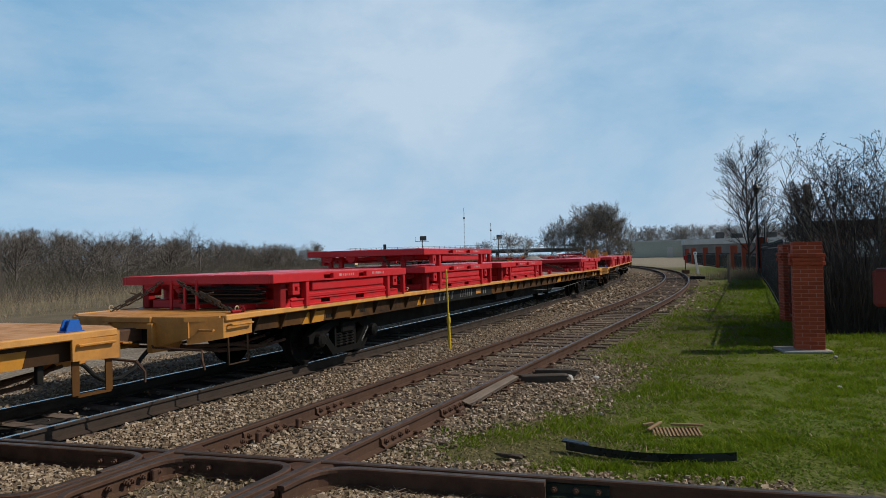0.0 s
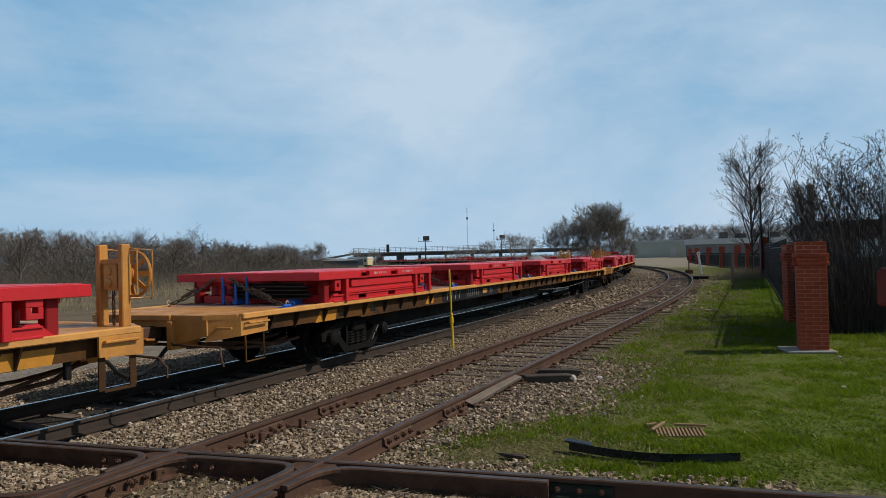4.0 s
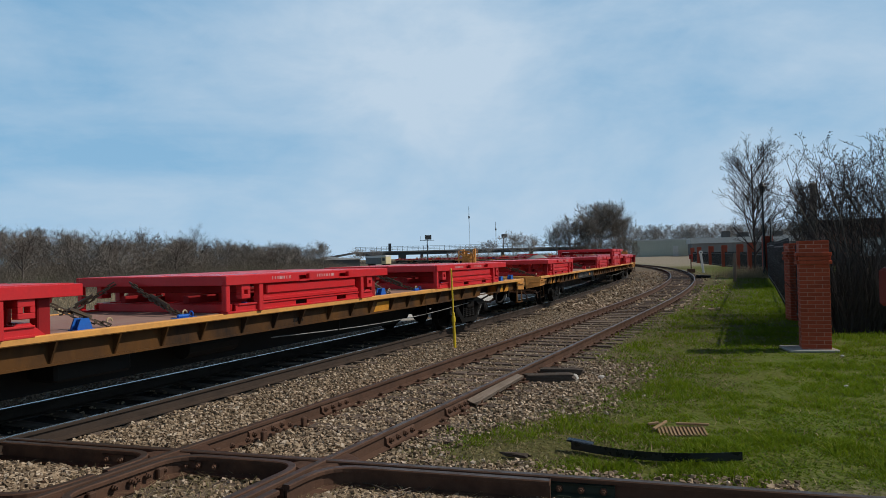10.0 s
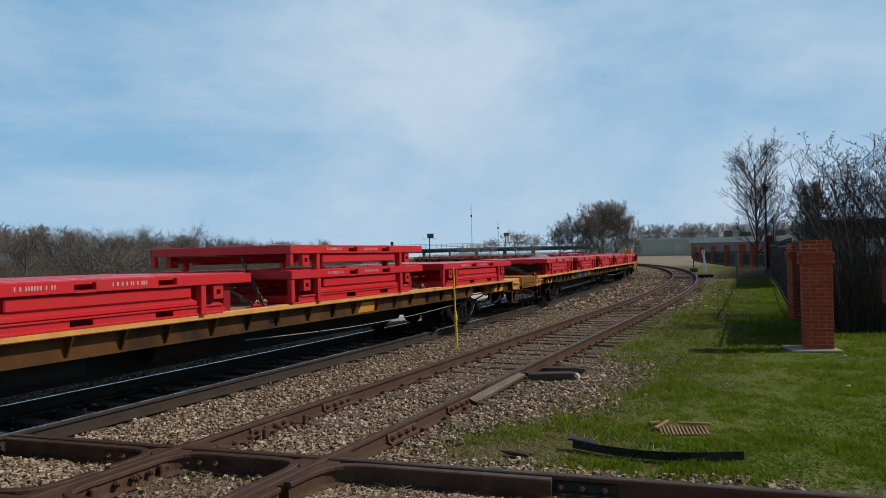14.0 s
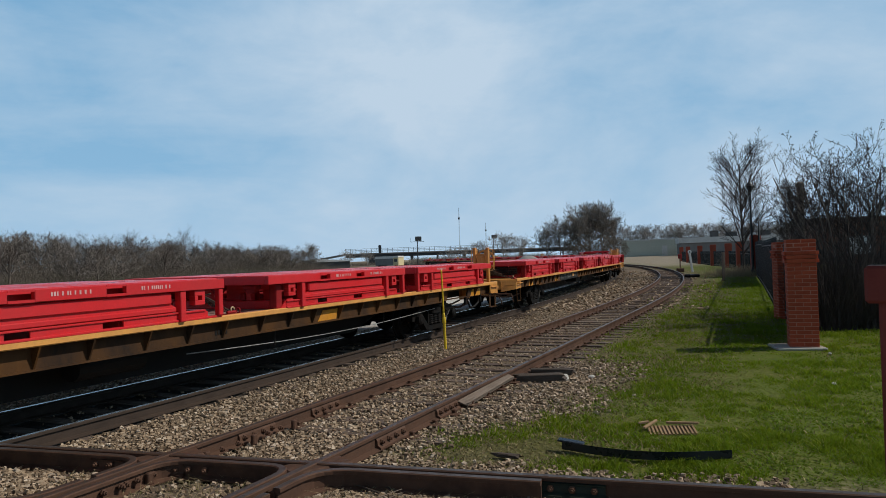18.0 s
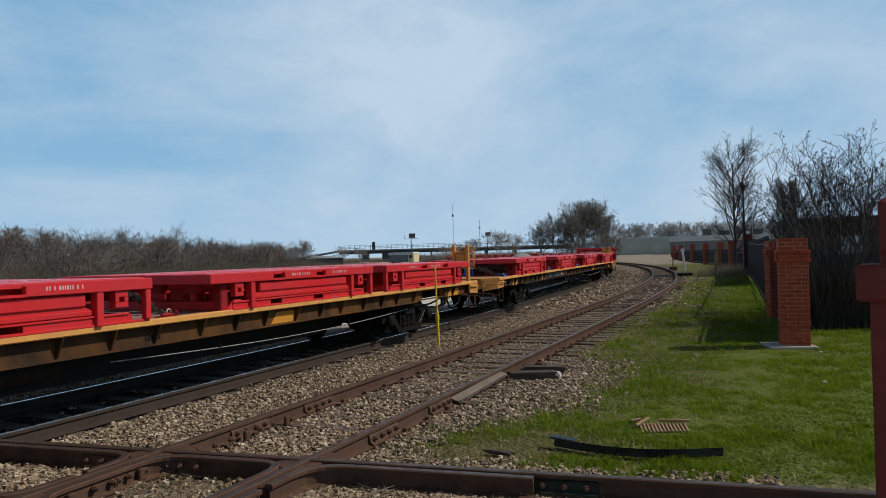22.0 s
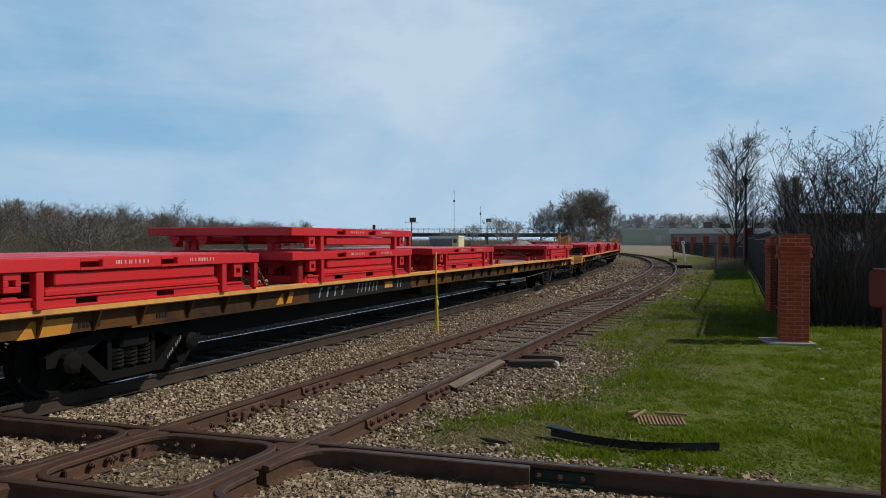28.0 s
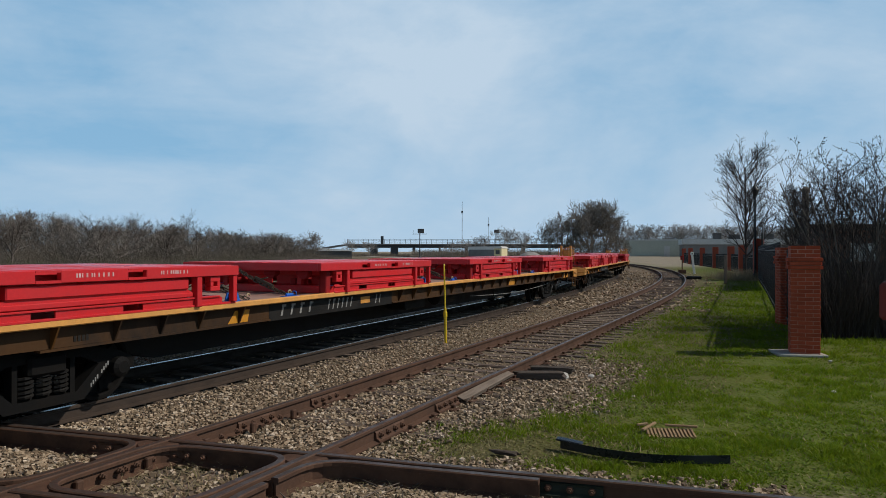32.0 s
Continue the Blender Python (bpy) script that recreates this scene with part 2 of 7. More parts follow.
RAIL_DARK = worn("siding_rail_rust", (0.095, 0.052, 0.034), (0.045, 0.028, 0.021), 3.0, 40, 0.75, amount=0.7, bump=0.25)
SHINE = worn("polished_rail_head", (0.42, 0.40, 0.38), (0.22, 0.19, 0.17), 5.0, 60, 0.28, metal=0.9, amount=0.5, bump=0.05)
HEAD = worn("worn_rail_head", (0.085, 0.062, 0.050), (0.042, 0.031, 0.026), 4.0, 60, 0.48, metal=0.3, amount=0.6, bump=0.15)
TIE = worn("creosote_timber", (0.155, 0.115, 0.090), (0.060, 0.045, 0.038), 2.2, 30, 0.9, amount=0.8, stretch=(0.5, 6, 6), bump=0.6, random_tone=0.25)
GREEN_BAR = worn("green_joint_bar_paint", (0.028, 0.040, 0.029), (0.024, 0.021, 0.017), 5, 50, 0.6, amount=0.7, bump=0.2)
BRICK = worn("red_brick", (0.43, 0.078, 0.034), (0.28, 0.052, 0.028), 6.0, 60, 0.85, amount=0.7, bump=0.35, random_tone=0.16)
BRICK_FAR = worn("dull_red_brick", (0.34, 0.075, 0.045), (0.22, 0.055, 0.036), 3.0, 30, 0.9, amount=0.6)
MORTAR = worn("mortar", (0.50, 0.22, 0.15), (0.36, 0.15, 0.10), 6, 70, 0.95, bump=0.3)
CONCRETE = worn("concrete", (0.42, 0.39, 0.34), (0.28, 0.26, 0.22), 3, 40, 0.9, bump=0.3)
IRON = worn("black_iron_paint", (0.012, 0.012, 0.013), (0.03, 0.03, 0.03), 4, 40, 0.5, bump=0.05)
POLE_YELLOW = worn("yellow_marker_paint", (0.72, 0.50, 0.02), (0.45, 0.27, 0.02), 6, 50, 0.5, amount=0.6, bump=0.1)
BARK = worn("grey_brown_bark", (0.14, 0.115, 0.095), (0.075, 0.062, 0.052), 5, 40, 0.95, bump=0.4)
TWIG = worn("bare_twig", (0.135, 0.110, 0.092), (0.080, 0.066, 0.056), 0.6, 5, 0.95, bump=0.0)
TWIG_DARK = worn("dark_twig", (0.062, 0.050, 0.045), (0.035, 0.03, 0.028), 2, 10, 0.9, bump=0.0)
WOODS = worn("bare_woods", (0.205, 0.176, 0.152), (0.13, 0.114, 0.10), 0.12, 1.5, 0.95, amount=0.8, bump=0.0)
UNDER = worn("brown_underbrush", (0.155, 0.130, 0.104), (0.09, 0.079, 0.062), 0.15, 2.0, 0.95, amount=0.9, bump=0.0)
STRAW = worn("dry_tall_grass", (0.34, 0.27, 0.175), (0.22, 0.175, 0.11), 0.3, 4, 0.95, amount=0.8, bump=0.0)
METAL_WALL = worn("pale_green_sheet_wall", (0.46, 0.48, 0.41), (0.38, 0.40, 0.34), 0.2, 2, 0.6, amount=0.6, bump=0.05)
GREY_WALL = worn("pale_grey_wall", (0.55, 0.55, 0.53), (0.40, 0.40, 0.38), 0.2, 2, 0.7, bump=0.0)
DARK_ROOF = worn("dark_roofing", (0.10, 0.10, 0.10), (0.06, 0.06, 0.06), 0.3, 2, 0.8, bump=0.0)
BRIDGE = worn("weathered_bridge_concrete", (0.22, 0.21, 0.20), (0.12, 0.115, 0.11), 0.12, 1.2, 0.9, amount=0.8, bump=0.0)
BRIDGE_DARK = worn("dark_bridge_girder", (0.065, 0.07, 0.075), (0.04, 0.04, 0.042), 0.2, 1.5, 0.8, bump=0.0)
CREAM = worn("cream_paint", (0.72, 0.60, 0.34), (0.58, 0.46, 0.24), 0.8, 6, 0.5, bump=0.0)
TANK_GREY = worn("grey_white_sheet", (0.62, 0.62, 0.60), (0.40, 0.40, 0.39), 0.5, 5, 0.5, bump=0.0)
STONE = island_tone("ballast_stone", [(0.0, (0.125, 0.088, 0.056)), (0.3, (0.235, 0.168, 0.108)), (0.62, (0.37, 0.275, 0.18)), (0.86, (0.47, 0.36, 0.25)), (1.0, (0.62, 0.51, 0.39))], 0.92, 0.3)
GRASS = island_tone("grass_blade", [(0.0, (0.090, 0.155, 0.008)), (0.4, (0.145, 0.225, 0.011)), (0.75, (0.215, 0.280, 0.018)), (0.93, (0.26, 0.25, 0.03)), (1.0, (0.36, 0.30, 0.12))], 0.8, dirt=(0.05, 0.10, 0.004), patch=0.70)


def let_light_through(m, share, tint):
    """Thin leaves pass part of the light."""
    t = m.node_tree
    b = t.nodes["Principled BSDF"]
    tr = t.nodes.new("ShaderNodeBsdfTranslucent")
    tr.inputs["Color"].default_value = (*tint, 1)
    mix = t.nodes.new("ShaderNodeMixShader")
    mix.inputs["Fac"].default_value = share
    t.links.new(b.outputs[0], mix.inputs[1])
    t.links.new(tr.outputs[0], mix.inputs[2])
    t.links.new(mix.outputs[0], t.nodes["Material Output"].inputs["Surface"])


let_light_through(GRASS, 0.35, (0.22, 0.31, 0.014))
DRY = island_tone("dry_grass_blade", [(0.0, (0.26, 0.20, 0.10)), (0.5, (0.40, 0.32, 0.18)), (1.0, (0.16, 0.15, 0.05))], 0.9)

# ---- mesh helpers ----


class Mb:
    """Collects the vertices and faces of one mesh."""

    def __init__(self):
        self.v, self.f = [], []

    def add(self, verts, faces, m=None):
        k = len(self.v)
        self.v += [tuple(m @ Vector(p)) for p in verts] if m else [tuple(p) for p in verts]
        self.f += [tuple(i + k for i in f) for f in faces]
        return self

    def box(self, x0, x1, y0, y1, z0, z1, m=None):
        vs = [(x, y, z) for x in (x0, x1) for y in (y0, y1) for z in (z0, z1)]
        return self.add(vs, [(0, 1, 3, 2), (4, 6, 7, 5), (0, 4, 5, 1), (2, 3, 7, 6), (0, 2, 6, 4), (1, 5, 7, 3)], m)

    def cbox(self, x0, x1, y0, y1, z0, z1, c=0.01, m=None):
        """A box with chamfered edges."""
        bm = bmesh.new()
        bmesh.ops.create_cube(bm, size=1)
        for v in bm.verts:
            v.co = Vector(((x0 + x1) / 2 + v.co.x * (x1 - x0), (y0 + y1) / 2 + v.co.y * (y1 - y0), (z0 + z1) / 2 + v.co.z * (z1 - z0)))
        bmesh.ops.bevel(bm, geom=bm.edges[:], offset=c, segments=1, affect="EDGES", clamp_overlap=True)
        bm.verts.index_update()
        self.add([v.co for v in bm.verts], [[v.index for v in f.verts] for f in bm.faces], m)
        bm.free()
        return self

    def prism(self, outline, y0, y1, m=None):
        """An outline in x and z, pulled along y."""
        n = len(outline)
        vs = [(x, y0, z) for x, z in outline] + [(x, y1, z) for x, z in outline]
        fs = [tuple(range(n)), tuple(range(2 * n - 1, n - 1, -1))]
        fs += [(i, i + n, (i + 1) % n + n, (i + 1) % n) for i in range(n)]
        return self.add(vs, fs, m)

    def tube(self, pts, r, n=6, r_end=None, closed=False):
        """A round bar along points, tapering to r_end."""
        pts = [Vector(p) for p in pts]
        k, base = len(pts), len(self.v)
        r_end = r if r_end is None else r_end
        side = None
        for i, p in enumerate(pts):
            a = pts[i - 1] if i or closed else p
            b = pts[(i + 1) % k] if i < k - 1 or closed else p
            d = (b - a).normalized()
            if side is None:
                side = d.orthogonal().normalized()
            side = (side - d * side.dot(d)).normalized()
            up = d.cross(side)
            rr = r + (r_end - r) * i / max(k - 1, 1)
            for j in range(n):
                ang = 2 * math.pi * j / n
                self.v.append(tuple(p + (side * math.cos(ang) + up * math.sin(ang)) * rr))
        for i in range(k if closed else k - 1):
            for j in range(n):
                a, b = base + i * n, base + ((i + 1) % k) * n
                self.f.append((a + j, a + (j + 1) % n, b + (j + 1) % n, b + j))
        if not closed:
            self.f.append(tuple(base + j for j in reversed(range(n))))
            self.f.append(tuple(base + (k - 1) * n + j for j in range(n)))
        return self

    def disc(self, profile, axis="y", n=20, m=None):
        """A turned solid: (radius, position along the axis) pairs."""
        base = []
        for r, h in profile:
            for j in range(n):
                a = 2 * math.pi * j / n
                c, s = r * math.cos(a), r * math.sin(a)
                base.append({"y": (c, h, s), "z": (c, s, h), "x": (h, c, s)}[axis])
        k, fs = len(profile), []
        for i in range(k - 1):
            for j in range(n):
                fs.append((i * n + j, i * n + (j + 1) % n, (i + 1) * n + (j + 1) % n, (i + 1) * n + j))
        fs += [tuple(reversed(range(n))), tuple((k - 1) * n + j for j in range(n))]
        return self.add(base, fs, m)

    def mesh(self, name, mat):
        me = bpy.data.meshes.new(name)
        me.from_pydata(self.v, [], self.f)
        bm = bmesh.new()
        bm.from_mesh(me)
        bmesh.ops.recalc_face_normals(bm, faces=bm.faces)
        bm.to_mesh(me)
        bm.free()
        me.materials.append(mat)
        return me


def part(name, mb, mat, parent=None, label="", m=None):
    ob = new(name, mb.mesh(name, mat) if isinstance(mb, Mb) else mb)
    if parent:
        ob.parent = parent
    if m is not None:
        ob.matrix_basis = m
    if label:
        ob["label"] = label
    return ob


def raw(name, verts, faces, mat, smooth=False):
    """One object from arrays of vertices and faces."""
    me = bpy.data.meshes.new(name)
    verts, faces = np.asarray(verts, dtype=np.float32), np.asarray(faces, dtype=np.int32)
    k, n = faces.shape
    me.vertices.add(len(verts))
    me.vertices.foreach_set("co", verts.ravel())
    me.loops.add(k * n)
    me.loops.foreach_set("vertex_index", faces.ravel())
    me.polygons.add(k)
    me.polygons.foreach_set("loop_start", np.arange(0, k * n, n, dtype=np.int32))
    me.polygons.foreach_set("use_smooth", np.full(k, smooth))
    me.update(calc_edges=True)
    me.materials.append(mat)
    return new(name, me)


def thing(name, label, category, group="", m=None, kind=""):
    ob = new(name)
    ob.empty_display_size = 0.2
    if m is not None:
        ob.matrix_basis = m
    return tagged(ob, label, category, group, kind)


# ---- plan of the lines ----
# Two curved lines, 3.6 m apart; x right, y ahead; heading from +y towards +x.
MAIN_LINE = (-5.0346, 7.9946, 0.44673, -0.00169, 5.128, 52.19, -0.005577)
SIDING = (-1.5702, 6.8692, 0.45234, 0.00008, 11.12, 12.0, -0.00450)
STEP, S_LO, S_HI = 0.1, -340.0, 420.0


def line_of(x0, y0, th, k1, s1, length, k2):
    s = np.arange(S_LO, S_HI, STEP)
    k = np.where(s < s1, k1, np.where(s < s1 + length, k1 + (k2 - k1) * (s - s1) / length, k2))
    k = np.where((s < -12) | (s > 150), 0, k)
    i0 = int(round(-S_LO / STEP))
    c = np.cumsum(k) * STEP
    t = th + c - c[i0]
    x, y = np.cumsum(np.sin(t)) * STEP, np.cumsum(np.cos(t)) * STEP
    return s, x0 + x - x[i0], y0 + y - y[i0], t


LINES = {"main": line_of(*MAIN_LINE), "siding": line_of(*SIDING)}


def on_line(line, s, off=0.0):
    """Place and heading at s metres along a line; off metres to the right."""
    ss, x, y, t = LINES[line]
    a, b, h = np.interp(s, ss, x), np.interp(s, ss, y), np.interp(s, ss, t)
    return a + off * math.cos(h), b - off * math.sin(h), h


def run(t):
    """How far the train has come by t seconds."""
    return -0.00015953 * t ** 3 + 0.0145334 * t * t + 6.926536 * t + 0.74694


PITCH = 28.2


def car_pose(j, t):
    """Frame of wagon j on its two pivots; local x points back along the line."""
    s = 2.0 + PITCH * (j - 1) + PITCH / 2 - run(t)
    ax, ay, _ = on_line("main", s - 10.06)
    bx, by, _ = on_line("main", s + 10.06)
    return pose((ax + bx) / 2, (ay + by) / 2, 0, 0, 0, math.degrees(math.atan2(by - ay, bx - ax)))


# ---- ground ----
GROUND_Z = -0.20
CROSS_A, CROSS_B = Vector((-4.68, 7.32, 0)), Vector((3.03, 4.87, 0))
CROSS_D = (CROSS_B - CROSS_A).normalized()
CROSS_N = Vector((CROSS_D.y, -CROSS_D.x, 0))
GAUGE = 1.435


def side_of_siding(x, y, line="siding"):
    """Metres to the right of a line's middle, for arrays."""
    _, sx, sy, st = LINES[line]
    keep = slice(int((-40 - S_LO) / STEP), int((160 - S_LO) / STEP), 5)
    sx, sy, st = sx[keep], sy[keep], st[keep]
    out = np.empty(len(x))
    for a in range(0, len(x), 4000):
        dx, dy = x[a:a + 4000, None] - sx, y[a:a + 4000, None] - sy
        i = np.argmin(dx * dx + dy * dy, axis=1)
        r = np.arange(len(i))
        out[a:a + 4000] = dx[r, i] * np.cos(st[i]) - dy[r, i] * np.sin(st[i])
    return out


def wobble(x, y, scale, seed=0.0):
    return np.array([noise.noise(Vector((a * scale + seed, b * scale, seed))) for a, b in zip(x, y)])


def green_at(x, y):
    """How much turf there is at a place: 0 stone, 1 grass."""
    lat = side_of_siding(x, y)
    far = np.hypot(x, y)
    w = wobble(x, y, 0.55, 3.1) * 1.1 + wobble(x, y, 1.9, 8.2) * 0.55
    edge = 1.05 + 1.5 * np.exp(-((far - 10.6) / 2.4) ** 2)
    g = np.clip((lat + w * 0.75 - edge) / 1.5 + 0.5, 0, 1)

    near = (x - CROSS_A.x) * CROSS_N.x + (y - CROSS_A.y) * CROSS_N.y
    g *= np.clip((-near - 0.30 + 0.3 * w) / 0.75, 0, 1)
    return g


def lush_at(x, y):
    """How rank the turf grows: thin by the siding, full further right."""
    lat = side_of_siding(x, y) + wobble(x, y, 0.5, 6.4) * 1.6
    return np.clip((lat - 2.1) / 1.8, 0, 1)


def ground_sheet():
    xs = np.concatenate([-np.geomspace(1500, 12, 26), np.arange(-11.5, 16.1, 0.4), np.geomspace(16.6, 1500, 30)])
    ys = np.concatenate([-np.geomspace(900, 4, 14), np.arange(-3, 30.1, 0.4), np.geomspace(30.8, 2500, 44)])
    gx, gy = np.meshgrid(xs, ys)
    x, y = gx.ravel(), gy.ravel()
    z = np.full(len(x), GROUND_Z) + wobble(x, y, 0.8, 1.7) * 0.025 * np.clip(1 - np.hypot(x, y) / 60, 0, 1)
    lat = side_of_siding(x, y)
    z += np.clip((lat - 6.0) / 10.0, 0, 1) * 0.10
    w, n = len(xs), len(ys)
    i = np.arange(w * n).reshape(n, w)
    f = np.stack([i[:-1, :-1], i[:-1, 1:], i[1:, 1:], i[1:, :-1]], -1).reshape(-1, 4)
    m, t, b = material("ground_soil", 0.95)
    ob = raw("ground", np.stack([x, y, z], 1), f, m, True)
    at = ob.data.attributes.new("turf", "FLOAT", "POINT")
    at.data.foreach_set("value", green_at(x, y).astype(np.float32))
    at2 = ob.data.attributes.new("meadow", "FLOAT", "POINT")
    at2.data.foreach_set("value", np.clip((-lat - 9.0) / 4.0, 0, 1).astype(np.float32))
    at3 = ob.data.attributes.new("lush", "FLOAT", "POINT")
    at3.data.foreach_set("value", lush_at(x, y).astype(np.float32))
    at4 = ob.data.attributes.new("lot", "FLOAT", "POINT")
    at4.data.foreach_set("value", (np.clip((y - 82) / 14, 0, 1) * np.clip((lat - 1) / 3, 0, 1)).astype(np.float32))
    away = -side_of_siding(x, y, "main")
    at5 = ob.data.attributes.new("road", "FLOAT", "POINT")
    at5.data.foreach_set("value", (np.clip((away - 2.0) / 0.6, 0, 1) * np.clip((8.5 - away) / 1.5, 0, 1) * np.clip((y - 17) / 6, 0.15, 1) * (y > -30)).astype(np.float32))
    # the train's shade is painted into the main-line bed, along with oil stains
    at6 = ob.data.attributes.new("oily_shade", "FLOAT", "POINT")
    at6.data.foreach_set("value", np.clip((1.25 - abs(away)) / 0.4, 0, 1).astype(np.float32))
    oily_shade = t.nodes.new("ShaderNodeAttribute")
    oily_shade.attribute_name = "oily_shade"
    road = t.nodes.new("ShaderNodeAttribute")
    road.attribute_name = "road"
    lush = t.nodes.new("ShaderNodeAttribute")
    lush.attribute_name = "lush"
    lot = t.nodes.new("ShaderNodeAttribute")
    lot.attribute_name = "lot"
    turf = t.nodes.new("ShaderNodeAttribute")
    turf.attribute_name = "turf"
    mead = t.nodes.new("ShaderNodeAttribute")
    mead.attribute_name = "meadow"
    vor = t.nodes.new("ShaderNodeTexVoronoi")
    vor.inputs["Scale"].default_value = 16.0
    co = t.nodes.new("ShaderNodeTexCoord")
    t.links.new(co.outputs["Object"], vor.inputs["Vector"])
    ramp = t.nodes.new("ShaderNodeValToRGB")
    sep = t.nodes.new("ShaderNodeSeparateColor")
    t.links.new(vor.outputs["Color"], sep.inputs["Color"])
    e = ramp.color_ramp.elements
    e[0].color, e[1].color = (0.085, 0.066, 0.047, 1), (0.29, 0.23, 0.165, 1)
    t.links.new(sep.outputs[0], ramp.inputs["Fac"])
    g1 = grain(t, 0.9, 6, 0.6, None, 0.35, 0.7)
    stone = mixed(t, g1, ramp.outputs["Color"], (0.12, 0.09, 0.058))
    stone.node.inputs["Factor"].default_value = 0.5
    g2 = grain(t, 9.0, 5, 0.65, None, 0.3, 0.75)
    g3 = grain(t, 0.7, 5, 0.6, None, 0.35, 0.7)
    grass = mixed(t, g2, (0.068, 0.098, 0.010), (0.115, 0.145, 0.020))
    grass = mixed(t, g3, grass, (0.105, 0.110, 0.020))
    thin = mixed(t, g2, (0.068, 0.068, 0.018), (0.120, 0.108, 0.036))
    grass = mixed(t, lush.outputs["Fac"], thin, grass)
    col = mixed(t, turf.outputs["Fac"], stone, grass)
    col = mixed(t, lot.outputs["Fac"], col, mixed(t, g1, (0.30, 0.255, 0.19), (0.22, 0.19, 0.14)))
    g4 = grain(t, 0.5, 6, 0.6, None, 0.4, 0.65)
    col = mixed(t, mead.outputs["Fac"], col, mixed(t, g4, (0.17, 0.135, 0.09), (0.11, 0.095, 0.055)))
    col = mixed(t, road.outputs["Fac"], col, mixed(t, g1, (0.62, 0.58, 0.52), (0.45, 0.42, 0.37)))
    # near-black bed colour: shade under the wagons plus oil
    col = mixed(t, oily_shade.outputs["Fac"], col, mixed(t, g1, (0.022, 0.019, 0.017), (0.045, 0.038, 0.032)))
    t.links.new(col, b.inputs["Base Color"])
    bumped(t, b, vor.outputs["Distance"], 0.6, 0.04)
    return tagged(ob, "gravel, soil and rough spring turf beside railway lines", "ground", kind="structure")


ground_sheet()


# ---- railway lines ----
RAIL_PROFILE = [(-0.070, -0.170), (0.070, -0.170), (0.070, -0.158), (0.012, -0.140), (0.010, -0.045), (0.036, -0.036),
                (0.037, -0.008), (0.028, 0.0), (-0.028, 0.0), (-0.037, -0.008), (-0.036, -0.036), (-0.010, -0.045), (-0.012, -0.140), (-0.070, -0.158)]


def swept_rail(name, pts, mat, head, parent, label=""):
    """A rail along points (x, y, heading), with a running face of its own material."""
    n, mb = len(RAIL_PROFILE), Mb()
    for x, y, h in pts:
        for o, z in RAIL_PROFILE:
            mb.v.append((x + o * math.cos(h), y - o * math.sin(h), z))
    for i in range(len(pts) - 1):
        for j in range(n):
            mb.f.append((i * n + j, i * n + (j + 1) % n, (i + 1) * n + (j + 1) % n, (i + 1) * n + j))
    mb.f += [tuple(range(n)), tuple((len(pts) - 1) * n + j for j in range(n))]
    me = mb.mesh(name, mat)
    me.materials.append(head)
    for i in range(len(pts) - 1):
        me.polygons[i * n + 7].material_index = 1
    return part(name, me, mat, parent, label)


def rail_pts(line, s0, s1, off, step=1.0):
    return [on_line(line, s, off) for s in np.arange(s0, s1 + 0.01, step)]


HALF = GAUGE / 2 + 0.035
main_line = thing("main_line", "rusty curved railway line with polished rail heads under the train", "railway track", kind="structure")
siding = thing("siding", "disused rusty curved siding on weathered timber ties", "railway track", kind="structure")
crossing = thing("crossing_line", "worn rusty railway line crossing the siding on a diamond", "railway track", kind="structure")
for off in (-HALF, HALF):
    swept_rail("rail", rail_pts("main", -60, 260, off), RAIL, SHINE, main_line)
    swept_rail("rail", rail_pts("siding", -14, 120, off), RAIL_DARK, HEAD, siding)


def cross_pt(u, off):
    p = CROSS_A + CROSS_D * u + CROSS_N * off
    return p.x, p.y, math.atan2(CROSS_D.x, CROSS_D.y)


for off in (0.0, GAUGE + 0.07):
    swept_rail("rail", [cross_pt(u, off) for u in np.arange(-30, 40.1, 2.0)], RAIL_DARK, HEAD, crossing).location.z = -0.004

TIE_MESHES = []
for k in range(5):
    mb, r = Mb(), random.Random(k)
    mb.cbox(-1.28, 1.28, -0.112, 0.112, -0.36, -0.172, 0.014)
    mb.v = [(x + r.uniform(-.03, .03) * (abs(x) > 1), y + r.uniform(-.008, .008), z + r.uniform(-.008, .006)) for x, y, z in mb.v]
    TIE_MESHES.append(mb.mesh("tie", TIE))
for line, parent, s0, s1 in (("main", main_line, -14, 62), ("siding", siding, 1.2, 66)):
    rnd = random.Random(4)
    for s in np.arange(s0, s1, 0.56):
        x, y, h = on_line(line, s, rnd.uniform(-.05, .05))
        part("tie", TIE_MESHES[rnd.randrange(5)], TIE, parent,
             m=pose(x, y, rnd.uniform(-.012, .004), rnd.uniform(-1, 1), 0, -math.degrees(h) + rnd.uniform(-1.5, 1.5)))
for i, u in enumerate(np.arange(-6, 16, 0.56)):
    x, y, h = cross_pt(u, GAUGE / 2)
    part("tie", TIE_MESHES[i % 5], TIE, crossing, m=pose(x, y, -0.02, 0, 0, -math.degrees(h)))

# ---- the train ----
# Wagon space: x back along the train, y to the far side, z up from the rail heads; -y faces the road.
DECK_Z = 1.05
LENGTH = 13.58          # half the length over end sills
SIDE_X = 13.3           # where the straight side ends
HALF_W = 1.37
PANEL = (-6.3, -2.4)     # the black part of the near side
SILL_LOW = 0.745         # lower edge of the side sills
GUSSETS = [q + o for q in np.arange(-12.6, 12.5, 2.1) for o in (0.0, 0.64, 1.42)]


coil = Mb()
